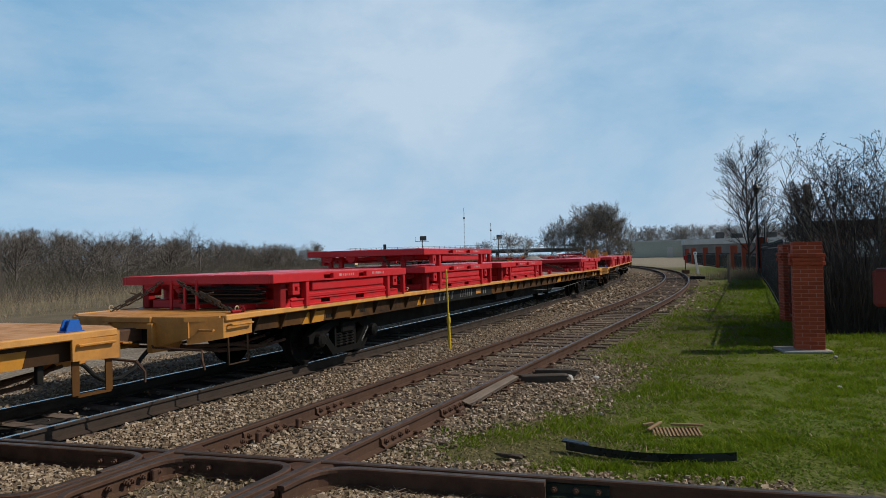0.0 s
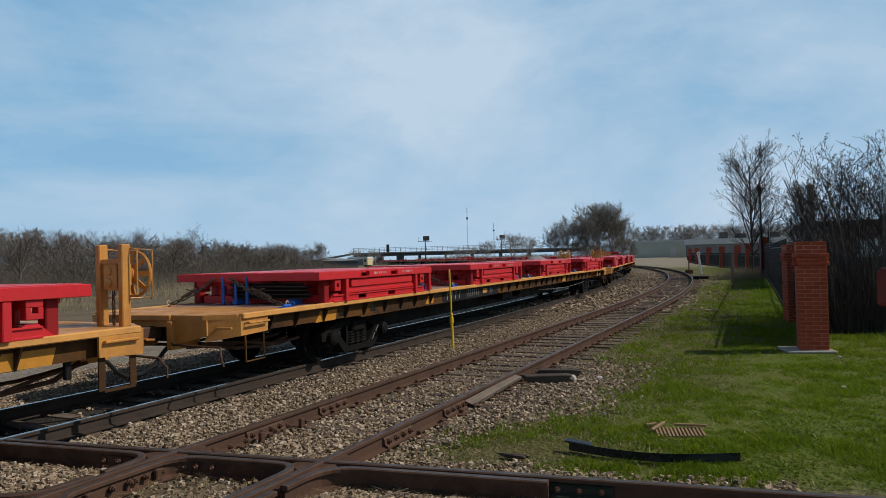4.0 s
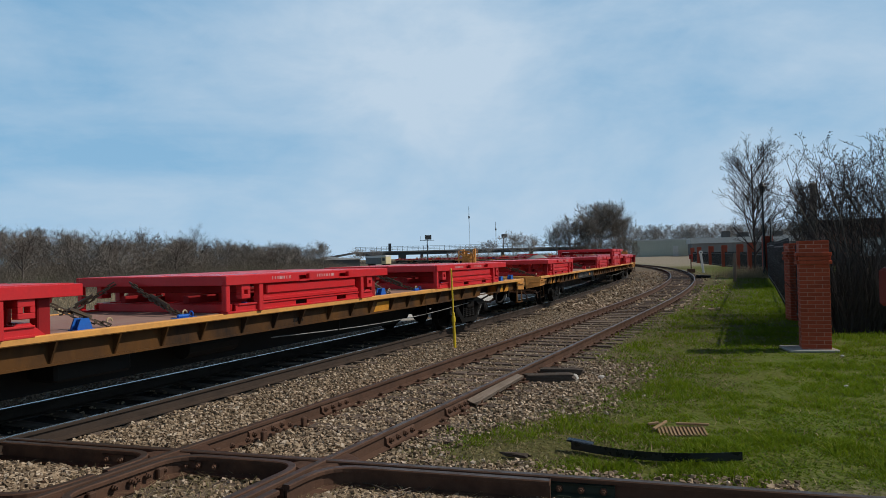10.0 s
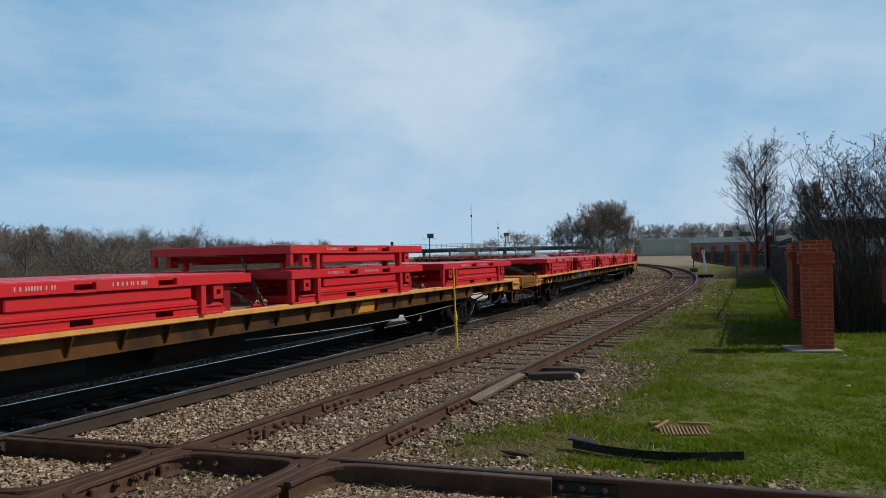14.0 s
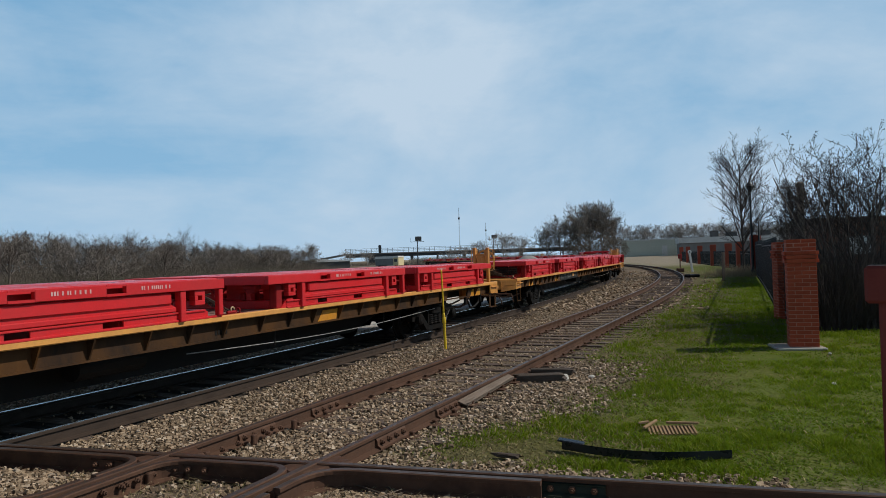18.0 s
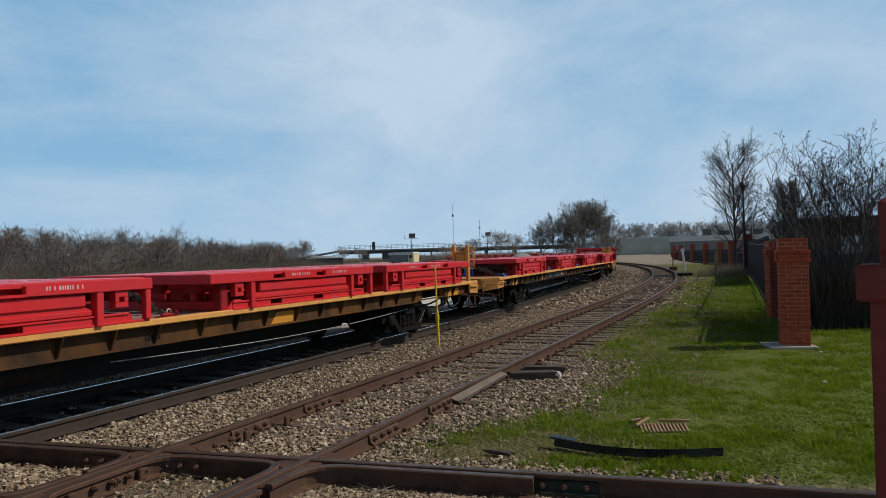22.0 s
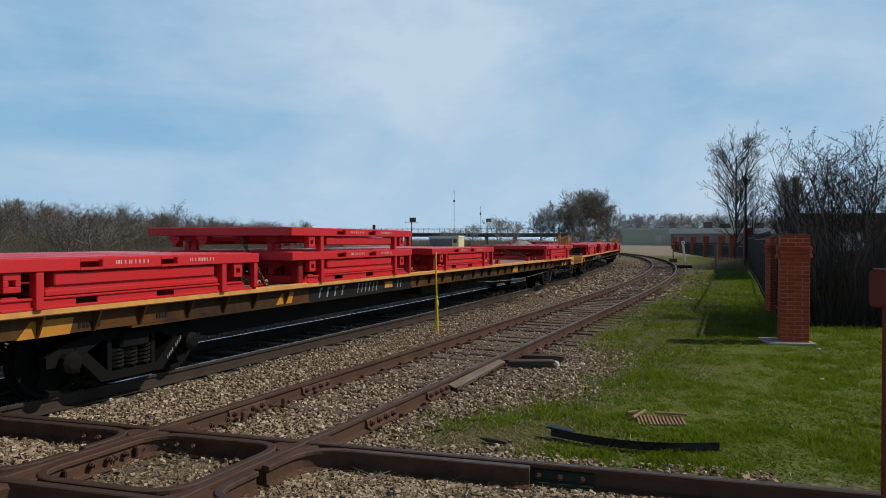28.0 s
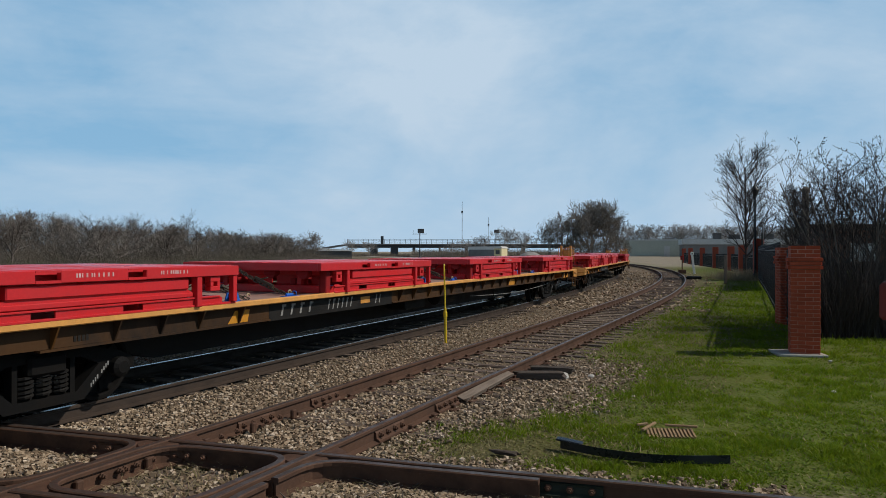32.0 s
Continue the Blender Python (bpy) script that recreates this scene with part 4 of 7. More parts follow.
            gu.prism([(0.36, 0.0), (0.86, 0.0), (0.86, 0.03), (0.66, 0.15), (0.54, 0.15)], s * (UNIT_W - 0.09) - 0.012, s * (UNIT_W - 0.09) + 0.012)
            part("foot_gusset", gu, RED, u)
    # inner members seen through the open front; deep red paints in their shade
    for x, w, z0 in ((0.55, 0.07, 0.29), (1.0, 0.10, 0.27), (2.1, 0.1, 0.29), (UNIT_L - 0.5, 0.10, 0.27)):
        inner = Mb()
        inner.cbox(x, x + w, -UNIT_W + 0.16, UNIT_W - 0.16, z0, 0.372, 0.008)
        part("cross_member", inner, RED if x < 0.9 else DEEP_RED, u, "red cross member, toned for shade behind the front")
    for y in (-0.62, 0.62) if not tier else ():
        inner = Mb()
        inner.cbox(0.40, UNIT_L - 0.12, y - 0.05, y + 0.05, 0.135, 0.24, 0.008)
        part("long_member", inner, DEEP_RED, u, "red long member with shade in its colour")
    for y in (-1.02, -0.36, 0.40, 1.0):
        hang = Mb()
        hang.cbox(0.10, 0.24, y - 0.12, y + 0.12, 0.315, 0.384, 0.010)
        hang.add([(x, y + e, z) for z, k in ((0.255, 0.05), (0.318, 0.11)) for x, e in ((0.12, -k), (0.22, -k), (0.22, k), (0.12, k))],
                 [(3, 2, 1, 0), (4, 5, 6, 7), (0, 1, 5, 4), (1, 2, 6, 5), (2, 3, 7, 6), (3, 0, 4, 7)])
        # hangers on the -y half get shade painted in as deep red
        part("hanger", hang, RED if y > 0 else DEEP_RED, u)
    # upright plates across the frame, with notches between them
    for x, spans in ((0.62, ((-1.18, -0.86), (-0.78, -0.12), (-0.02, 0.52), (0.60, 1.18))), (UNIT_L - 0.72, ((-1.18, -0.5), (-0.4, 0.45), (0.55, 1.18)))) if not tier else ():
        for ya, yb in spans:
            q = Mb()
            q.add([(x + e, y, z) for e in (0.0, 0.016) for y, z in ((ya, 0.13), (yb, 0.13), (yb, 0.27), (yb - 0.07, 0.37), (ya + 0.07, 0.37), (ya, 0.27))],
                  [tuple(range(6)), tuple(range(11, 5, -1))] + [(k, k + 6, (k + 1) % 6 + 6, (k + 1) % 6) for k in range(6)])
            part("web_plate", q, RED, u)
    if not tier:
        for y in (-1.30, 1.30):
            leg = Mb()
            leg.cbox(0.30, 0.44, y - 0.07, y + 0.07, 0.0, 0.385, 0.012)
            # same red steel as the posts, its shade put into the colour
            part("corner_leg", leg, DEEP_RED, u, "red corner leg with shade in its colour")
    for y in (-0.75, 0.85):
        leg = Mb()
        leg.cbox(0.40, 0.50, y - 0.05, y + 0.05, 0.13, 0.385, 0.008)
        part("front_leg", leg, RED, u)
    # stencilled lines on both side beams
    for s in (-1, 1):
        for x0, x1 in ((1.78, 2.28), (2.92, 3.34)):
            tx = Mb()
            r = random.Random(int(x0 * 10))
            x = x0
            while x < x1:
                wdt = r.uniform(0.014, 0.024)
                tx.box(x, x + wdt, *sorted((s * (UNIT_W - 0.002), s * (UNIT_W + 0.003))), zt0 + 0.050, zt0 + 0.094)
                x += wdt + r.choice((0.012, 0.012, 0.04))
            part("stencil", tx, STENCIL, frame_top, "white stencilled line")["kind"] = "stuff"
    return u


def tie_chain(a, b, mat=CHAIN):
    """A slack tie-down chain from a to b with a ratchet and a pale hook."""
    t = thing("tie_chain", "dark tie-down chain with ratchet and pale hook", "chain", "tie-down chains")
    a, b = Vector(a), Vector(b)
    d = b - a
    links = Mb()
    n = max(int(d.length / 0.085), 4)
    side = d.normalized().orthogonal()
    for i in range(n):
        p = a + d * (i + 0.5) / n + Vector((0, 0, -0.05 * math.sin(math.pi * (i + 0.5) / n)))
        off = side * 0.016 if i % 2 else d.normalized().cross(side) * 0.016
        dd = d.normalized() * 0.052
        links.tube([p - dd + off, p + dd + off, p + dd - off, p - dd - off], 0.012, 4, closed=True)
    part("chain_run", links, mat, t)["kind"] = "stuff"
    r = Mb()
    r.tube([a + d * 0.40, a + d * 0.46, a + d * 0.66, a + d * 0.72], 0.026, 7)
    r.tube([a + d * 0.50 + Vector((0, 0, 0.02)), a + d * 0.62 + Vector((0, 0, 0.10))], 0.012, 5)
    part("ratchet", r, mat, t)
    h = Mb()
    h.tube([b + Vector((0.036 * math.cos(q), 0, 0.040 + 0.036 * math.sin(q))) for q in np.linspace(0, 5.2, 9)], 0.011, 6)
    part("hook", h, HOOK, t, "pale hook")
    return t


def rod_bundle(mat, n_stakes, blue):
    """A stack of long dark rods across the deck, held by upright stakes."""
    label = "stack of dark steel rods between %s stakes" % ("blue" if blue else "red")
    t = thing("rod_bundle", label, "steel rods", "rod bundles")
    rnd = random.Random(7 if blue else 8)
    for k in range(12):
        mb = Mb()
        z = 0.09 + 0.022 * k
        mb.cbox(-0.09 + rnd.uniform(-.03, .03), 0.09 + rnd.uniform(-.03, .03), -1.12 + rnd.uniform(-.06, .06), 0.34 + rnd.uniform(-.05, .05), z, z + 0.016, 0.004)
        part("rod", mb, RUST if k % 3 == 0 else BLACK, t)
    for i in range(n_stakes):
        mb = Mb()
        y, x = ((0.45, 0.20, -0.05)[i % 3], -0.14 if i % 2 else -0.16)
        mb.cbox(x - 0.018, x + 0.018, y - 0.022, y + 0.022, 0.0, 0.46, 0.005)
        part("stake", mb, mat, t)
    for y in (-0.9, 0.2):
        mb = Mb()
        mb.cbox(-0.18, 0.12, y - 0.05, y + 0.05, 0.0, 0.085, 0.008)
        part("bearer", mb, mat, t)
    return t


def stop_block(mat, label):
    """Two upright angle plates welded to a small base."""
    t = thing("stop_block", label, "stop block", "stop blocks on the deck")
    for y in (-0.05, 0.05):
        mb = Mb()
        mb.prism([(-0.09, 0.008), (0.09, 0.008), (0.09, 0.03), (0.05, 0.13), (-0.05, 0.13), (-0.09, 0.03)], y - 0.009, y + 0.009)
        part("gusset", mb, mat, t)
    m2 = Mb()
    m2.cbox(-0.11, 0.11, -0.075, 0.075, 0.0, 0.012, 0.003)
    part("base_plate", m2, mat, t)
    m3 = Mb()
    m3.cbox(-0.03, 0.03, -0.04, 0.04, 0.012, 0.12, 0.006)
    part("body", m3, mat, t)
    return t


def deck_anchor(mat, label):
    """A lashing point on the deck: painted plate, round lug and a ring."""
    t = thing("deck_anchor", label, "lashing point", "lashing points on the deck")
    mb = Mb()
    mb.cbox(-0.17, 0.17, -0.06, 0.06, 0.0, 0.010, 0.003)
    part("plate", mb, mat, t)
    mb = Mb()
    mb.disc([(0.014, -0.11), (0.022, -0.105), (0.022, 0.06), (0.014, 0.065)], "x", 8, pose(0, 0, 0.030))
    part("lug", mb, mat, t)
    mb = Mb()
    mb.tube([(0.12, 0.035 * math.cos(a), 0.045 + 0.035 * math.sin(a)) for a in np.linspace(0, 6.283, 11)[:-1]], 0.010, 5, closed=True)
    part("ring", mb, mat, t)
    return t


def bars(n, w, h, mat, parent, x, y, z):
    """Plain bars in place of a number."""
    mb = Mb()
    for k in range(n):
        mb.box(x + k * w * 1.35, x + k * w * 1.35 + w, y - 0.003, y + 0.003, z, z + h)
    return part("number_bars", mb, mat, parent, "row of pale number bars")


# what each wagon carries: where its frames start behind the gap, which carry a second tier,
# which stand turned end for end, and its fittings
CARS = {
    0: dict(frames=(1.95, 8.3, 14.8, 21.1), upper=(), turned=(0, 1, 2, 3), blue=True, stand=(), rods=None, stubs=()),
    1: dict(frames=(1.74, 6.95, 12.05, 22.43), upper=(1,), turned=(3,), blue=False, stand=("tail",), rods="red", stubs=(17.6, 18.9, 21.6)),
    2: dict(frames=(2.55, 9.15, 15.5, 22.05), upper=(), turned=(), blue=True, stand=("tail",), rods="blue", stubs=()),
    3: dict(frames=(2.02, 8.6, 15.03, 21.48), upper=(), turned=(0, 1, 2, 3), blue=True, stand=("front",), rods=None, stubs=()),
    4: dict(frames=(1.57, 11.8, 17.0, 22.3), upper=(2,), turned=(1, 2, 3), blue=False, stand=("front",), rods=None, stubs=(6.9, 10.6)),
    5: dict(frames=(1.8, 7.1, 12.4, 17.62, 22.5), upper=(), turned=(4,), blue=False, stand=("tail",), rods="red", stubs=()),
    6: dict(frames=(1.68, 6.85, 12.36, 17.63, 22.44), upper=(), turned=(4,), blue=False, stand=("tail",), rods="red", stubs=()),
    7: dict(frames=(2.53, 8.97, 15.5, 22.2), upper=(), turned=(), blue=True, stand=("tail",), rods="blue", stubs=()),
    8: dict(frames=(1.95, 7.07, 12.43, 22.59), upper=(1,), turned=(3,), blue=False, stand=("tail",), rods="red", stubs=(17.6, 18.3, 21.6)),
    9: dict(frames=(2.6, 8.9, 15.5, 22.2), upper=(), turned=(), blue=True, stand=("tail",), rods="blue", stubs=()),
    10: dict(frames=(1.9, 7.0, 12.2, 22.5), upper=(), turned=(3,), blue=False, stand=("tail",), rods=None, stubs=()),
    11: dict(frames=(1.9, 7.0, 12.2, 17.5, 22.5), upper=(), turned=(4,), blue=False, stand=("tail",), rods=None, stubs=()),
    12: dict(frames=(1.95, 8.3, 14.8, 21.3), upper=(), turned=(), blue=True, stand=("tail",), rods=None, stubs=()),
}
ROLLING, WHEELS = [], []
stored = {}


def again(key, build):
    """The first call builds a thing, later ones copy it."""
    if key in stored:
        return copy_thing(stored[key], Matrix())
    stored[key] = build()
    return stored[key]


def marks(car):
    """Slanted pale bars where the black panel is lettered, and a yellow patch."""
    y = -HALF_W + 0.11 - 0.022
    panel = [o for s in car.children if s.name.startswith("side_sill") for o in s.children if o.name.startswith("black_panel")][0]
    for x0, n, w, h, mat, lab in ((-6.02, 4, 0.13, 0.17, PALE_MARK, "owner's mark as white bars"), (-4.72, 6, 0.09, 0.17, PALE_MARK, "wagon number as white bars"), (-3.08, 2, 0.09, 0.16, PALE_MARK, "faded white mark")):
        mb = Mb()
        for k in range(n):
            x = x0 + k * (w + 0.115 if n == 4 else w + 0.055)
            mb.prism([(x, 0.775), (x + w * 0.34, 0.775), (x + w * 0.34 + 0.05, 0.775 + h), (x + 0.05, 0.775 + h)], y - 0.004, y + 0.004)
            if n != 2:
                mb.prism([(x + 0.03, 0.775 + h - 0.035), (x + w, 0.775 + h - 0.035), (x + w + 0.01, 0.775 + h), (x + 0.04, 0.775 + h)], y - 0.0042, y + 0.0042)
        part("mark", mb, mat, panel, lab)["kind"] = "stuff"
    mb = Mb()
    mb.box(-3.62, -3.28, y - 0.004, y + 0.004, 0.80, 0.92)
    part("patch", mb, YELLOW, panel, "yellow paint patch")
    tab = Mb()
    for x0, n in ((-10.7, 6), (-9.6, 4), (2.6, 5)):
        for k in range(n):
            tab.box(x0 + k * 0.05, x0 + k * 0.05 + 0.034, y - 0.004, y + 0.004, 0.80, 0.86)
    part("stencil", tab, BLACK, panel.parent, "small black stencilled lines")["kind"] = "stuff"


def on_car(ob, j, s0, y=0.0, z=0.0, turn=0.0):
    """Sets a thing on the deck of wagon j, s0 metres behind the gap before it."""
    ROLLING.append((ob, j, pose(s0 - PITCH / 2, y, DECK_Z + z + 0.003, 0, 0, turn)))
    return ob


for j, spec in CARS.items():

    def build_car():
        c, _ = wagon(spec["stand"])
        marks(c)
        return c
    car = again(("wagon", spec["stand"]), build_car)
    ROLLING.append((car, j, Matrix()))
    WHEELS += [(w, j) for p in car.children for w in p.children if w.name.startswith("wheelset")]
    blue = spec["blue"]
    for nth, s0 in enumerate(spec["frames"]):
        for tier in range(2 if nth in spec["upper"] else 1):
            fr = again(("frame", tier), lambda: load_frame(tier))
            back = nth in spec["turned"]
            on_car(fr, j, s0 - 0.02 * tier + (UNIT_L if back else 0), 0, 0.388 * tier, 180 if back else 0)
            if tier:
                on_car(again("high chain", lambda: tie_chain((0.02, 0.75, 0.80), (-0.30, 0.0, 0.02))), j, s0, -1.2)
        # tie-down chains before each frame, and behind it where there is room
        gap = s0 - max([0.6] + [q + UNIT_L for q in spec["frames"] if q < s0])
        lean = 0.15 if gap < 0.7 else 0.45
        for y, key in ((-1.18, "a"), (1.22, "b")):
            ch = again(("chain", lean, key), lambda: tie_chain((-0.04, 1.45 if key == "a" else -0.62, 0.44), (-lean, 0.0, 0.02)))
            on_car(ch, j, s0, y)
            if key == "a":
                an = again(("anchor", blue), lambda: deck_anchor(BLUE if blue else DEEP_RED, ("bright blue" if blue else "dull red") + " lashing point welded on the deck edge"))
                on_car(an, j, s0 - lean - 0.06, y - 0.05)
        if blue:
            tail = again("tail chain", lambda: tie_chain((-0.1, 0.25, 0.36), (0.55, 0.0, 0.02)))
            on_car(tail, j, s0 + UNIT_L, -1.18)
        for y in (-1.22, 1.10):
            st = again(("stop", blue), lambda: stop_block(BLUE if blue else RED, ("blue" if blue else "red") + " steel stop block welded to the deck"))
            on_car(st, j, s0 + 0.64, y)
            if blue:
                st = again(("stop", blue), None)
                on_car(st, j, s0 + UNIT_L + 0.16, y)
    if blue:
        st = again(("stop", blue), None)
        on_car(st, j, 27.05, -1.12)
    for s0 in spec["stubs"]:
        for y in (-1.05, 1.0):
            st = again(("stop", False), lambda: stop_block(RED, "red steel stop block welded to the deck"))
            on_car(st, j, s0 + (0.25 if y > 0 else 0), y)
    if spec["rods"]:
        rb = again(("rods", spec["rods"]), lambda: rod_bundle(BLUE if spec["rods"] == "blue" else RED, 3, spec["rods"] == "blue"))
        on_car(rb, j, spec["frames"][0] + 0.16)

# ---- the diamond and its hardware ----
FLANGEWAY = 0.115


def corner_at(lat, off):
    """Where a line beside the siding meets a line beside the crossing line."""
    a, b = Vector((*on_line("siding", -6.0, lat)[:2], 0)), Vector((*on_line("siding", 3.0, lat)[:2], 0))
    da, db = (a - CROSS_A).dot(CROSS_N) - off, (b - CROSS_A).dot(CROSS_N) - off
    return a.lerp(b, da / (da - db))


def rounded(pts, r, closed):
    """A path through points whose corners are turned in a curve of reach r."""
    out, n = [], len(pts)
    for k, p in enumerate(pts):
        if not closed and k in (0, n - 1):
            out.append(p)
            continue
        a, b = pts[k - 1], pts[(k + 1) % n]
        p0, p1 = p + (a - p).normalized() * r, p + (b - p).normalized() * r
        for u in np.linspace(0, 1, 7):
            out.append(p0 * (1 - u) ** 2 + p * 2 * u * (1 - u) + p1 * u * u)
    if closed:
        out.append(out[0])
    res = []
    for k, p in enumerate(out):
        a, b = out[max(k - 1, 0)], out[min(k + 1, len(out) - 1)]
        if closed and k in (0, len(out) - 1):
            a, b = out[-2], out[1]
        res.append((p.x, p.y, math.atan2((b - a).x, (b - a).y)))
    return res


def filler(name, line, width, parent, top=-0.042):
    """The solid body between a running rail and its guard: a swept bar."""
    mb = Mb()
    for x, y, h in line:
        for o, z in ((-width / 2, -0.165), (width / 2, -0.165), (width / 2, top), (-width / 2, top)):
            mb.v.append((x + o * math.cos(h), y - o * math.sin(h), z))
    for i in range(len(line) - 1):
        mb.f += [(i * 4 + j, i * 4 + (j + 1) % 4, (i + 1) * 4 + (j + 1) % 4, (i + 1) * 4 + j) for j in range(4)]
    mb.f += [(0, 1, 2, 3), tuple((len(line) - 1) * 4 + j for j in range(4))]
    return part(name, mb, RUST, parent, "dirty steel filler between rail and guard")


FAR_OFF, NEAR_OFF = 0.0, GAUGE + 0.07


def guard_path(reach, inset, closed=True):
    f = inset
    return rounded([corner_at(-HALF + f, FAR_OFF + f), corner_at(HALF - f, FAR_OFF + f), corner_at(HALF - f, NEAR_OFF - f), corner_at(-HALF + f, NEAR_OFF - f)], reach, closed)


# the closed ring of guard rails inside the diamond, with rounded corners
swept_rail("guard_rail", guard_path(0.30, FLANGEWAY), RUST, HEAD, crossing, "rusty bent guard rail").location.z = -0.006
filler("filler", guard_path(0.22, FLANGEWAY / 2), 0.075, crossing, -0.040)
# wing rails that turn from the siding into the crossing line, and from the crossing line into the siding
for sl in (-1, 1):
    for off, so in ((FAR_OFF, 1), (NEAR_OFF, -1)):
        f = FLANGEWAY
        mid = (FAR_OFF + NEAR_OFF) / 2
        far_u = CROSS_D * (1.9 * sl)
        c = corner_at(sl * (HALF + f), off + so * f)
        wing = [corner_at(sl * (HALF + f), mid + so * -0.06), c, c + far_u]
        swept_rail("wing_rail", rounded(wing, 0.34, False), RUST, HEAD, crossing, "rusty wing rail bent round the corner").location.z = -0.007
        c2 = corner_at(sl * (HALF + f / 2), off + so * f / 2)
        filler("filler", rounded([corner_at(sl * (HALF + f / 2), mid + so * -0.06), c2, c2 + far_u], 0.24, False), 0.075, crossing, -0.040)


def bolt_mesh():
    mb = Mb()
    mb.disc([(0.030, 0.0), (0.030, 0.012), (0.022, 0.014), (0.022, 0.034), (0.012, 0.036), (0.012, 0.052)], "y", 6)
    return mb.mesh("bolt", RUST)


BOLT = bolt_mesh()
FACE = math.degrees(math.atan2(-CROSS_N.x, CROSS_N.y))


def joint_bar(u0, u1, off, mat, label, n=6):
    """A bolted bar on the near web of the crossing line's rail."""
    mb = Mb()
    length = u1 - u0
    mb.prism([(0.014, -0.150), (0.075, -0.158), (0.075, -0.140), (0.040, -0.118), (0.034, -0.070), (0.042, -0.052), (0.014, -0.046)], 0, length)
    p = CROSS_A + CROSS_D * u0 + CROSS_N * off
    ang = math.degrees(math.atan2(CROSS_D.y, CROSS_D.x)) - 90
    bar = part("joint_bar", mb, mat, crossing, label, Matrix.Translation(p) @ pose(0, 0, 0, 0, 0, ang))
    for k in range(n):
        part("bolt", BOLT, RUST, bar, "", pose(0.036, length * (k + 0.5) / n, -0.094, 0, 0, -90))
    return bar


joint_bar(5.25, 6.27, 0, GREEN_BAR, "dark green painted joint bar")
joint_bar(3.70, 5.18, 0, RUST, "rusty joint bar", 7)
joint_bar(-1.6, 0.2, 0, RUST, "rusty joint bar", 6)
joint_bar(1.5, 2.55, 0.115, RUST, "rusty filler bar", 7)
for s0, off in ((0.9, HALF), (2.3, HALF), (0.6, -HALF), (1.9, -HALF)):
    x, y, h = on_line("siding", s0, off)
    mb = Mb()
    mb.prism([(0.014, -0.150), (0.075, -0.158), (0.075, -0.140), (0.040, -0.118), (0.034, -0.070), (0.014, -0.046)], -0.3, 0.3)
    bar = part("joint_bar", mb, RUST, siding, "rusty joint bar", pose(x, y, 0, 0, 0, -math.degrees(h)))
    for k in range(4):
        part("bolt", BOLT, RUST, bar, "", pose(0.036, -0.23 + 0.15 * k, -0.094, 0, 0, -90))
# bolts and brace blocks along the guards of the siding
BLOCK = Mb().cbox(0.0, 0.05, -0.035, 0.035, -0.165, -0.055, 0.01).mesh("brace_block", RUST)
for k, s0 in enumerate(np.arange(-3.3, 1.3, 0.23)):
    for sgn in (-1, 1):
        x, y, h = on_line("siding", s0, sgn * (HALF - 0.135))
        m = pose(x, y, 0, 0, 0, -math.degrees(h) + (180 if sgn > 0 else 0))
        if k % 3 == 1:
            part("brace_block", BLOCK, RUST, siding, m=m)
        else:
            part("bolt", BOLT, RUST, siding, m=m @ pose(0, 0, -0.094, 0, 0, -90))
# castings under the four crossings of rails
for off in (0.0, GAUGE + 0.07):
    for so in (-HALF, HALF):
        best = min(np.arange(-5, 3, 0.02), key=lambda s: abs((Vector((*on_line("siding", s, so)[:2], 0)) - CROSS_A).dot(CROSS_N) - off))
        x, y, h = on_line("siding", best, so)
        mb = Mb()
        mb.cbox(-0.30, 0.30, -0.17, 0.17, -0.172, -0.016, 0.03)
        part("crossing_casting", mb, RUST, crossing, "worn rusty crossing casting", pose(x, y, -0.004, 0, 0, -math.degrees(h) + 60))
SPIKE = Mb()
SPIKE.cbox(-0.02, 0.02, -0.02, 0.02, -0.17, -0.128, 0.006)
SPIKE.cbox(-0.03, 0.03, -0.03, 0.03, -0.135, -0.118, 0.008)
SPIKE = SPIKE.mesh("spike", RUST)
PLATE = Mb().cbox(-0.17, 0.17, -0.09, 0.09, -0.176, -0.160, 0.004).mesh("tie_plate", RUST)
for s in np.arange(1.2, 24, 0.56):
    for off in (-HALF, HALF):
        x, y, h = on_line("siding", s, off)
        part("tie_plate", PLATE, RUST, siding, m=pose(x, y, 0, 0, 0, -math.degrees(h)))
        for o in (-0.095, 0.095):
            x, y, h = on_line("siding", s + 0.04 * (1 if o > 0 else -1), off + o)
            part("spike", SPIKE, RUST, siding, m=pose(x, y, 0, 0, 0, -math.degrees(h)))

# ---- loose things by the line ----


def board(name, p0, p1, w, th, mat, label, category, z=GROUND_Z + 0.02, tilt=0):
    p0, p1 = Vector((*p0, 0)), Vector((*p1, 0))
    d = p1 - p0
    mb = Mb()
    mb.cbox(0, d.length, -w / 2, w / 2, 0, th, 0.01)
    r = random.Random(len(label))
    mb.v = [(x + (r.uniform(-.08, .08) if x < 0.02 or x > d.length - 0.02 else 0), y + r.uniform(-.012, .012), zz) for x, y, zz in mb.v]
    ob = part(name, mb, mat, None, "", pose(p0.x, p0.y, z, tilt, -1.5, math.degrees(math.atan2(d.y, d.x))))
    return tagged(ob, label, category)


GREY_WOOD = worn("grey_split_wood", (0.21, 0.165, 0.13), (0.09, 0.07, 0.055), 3, 30, 0.9, amount=0.7, stretch=(0.6, 8, 8), bump=0.6)
DARK_WOOD = worn("dark_wet_wood", (0.09, 0.07, 0.055), (0.05, 0.04, 0.033), 3, 30, 0.9, amount=0.7, stretch=(0.6, 8, 8), bump=0.6)
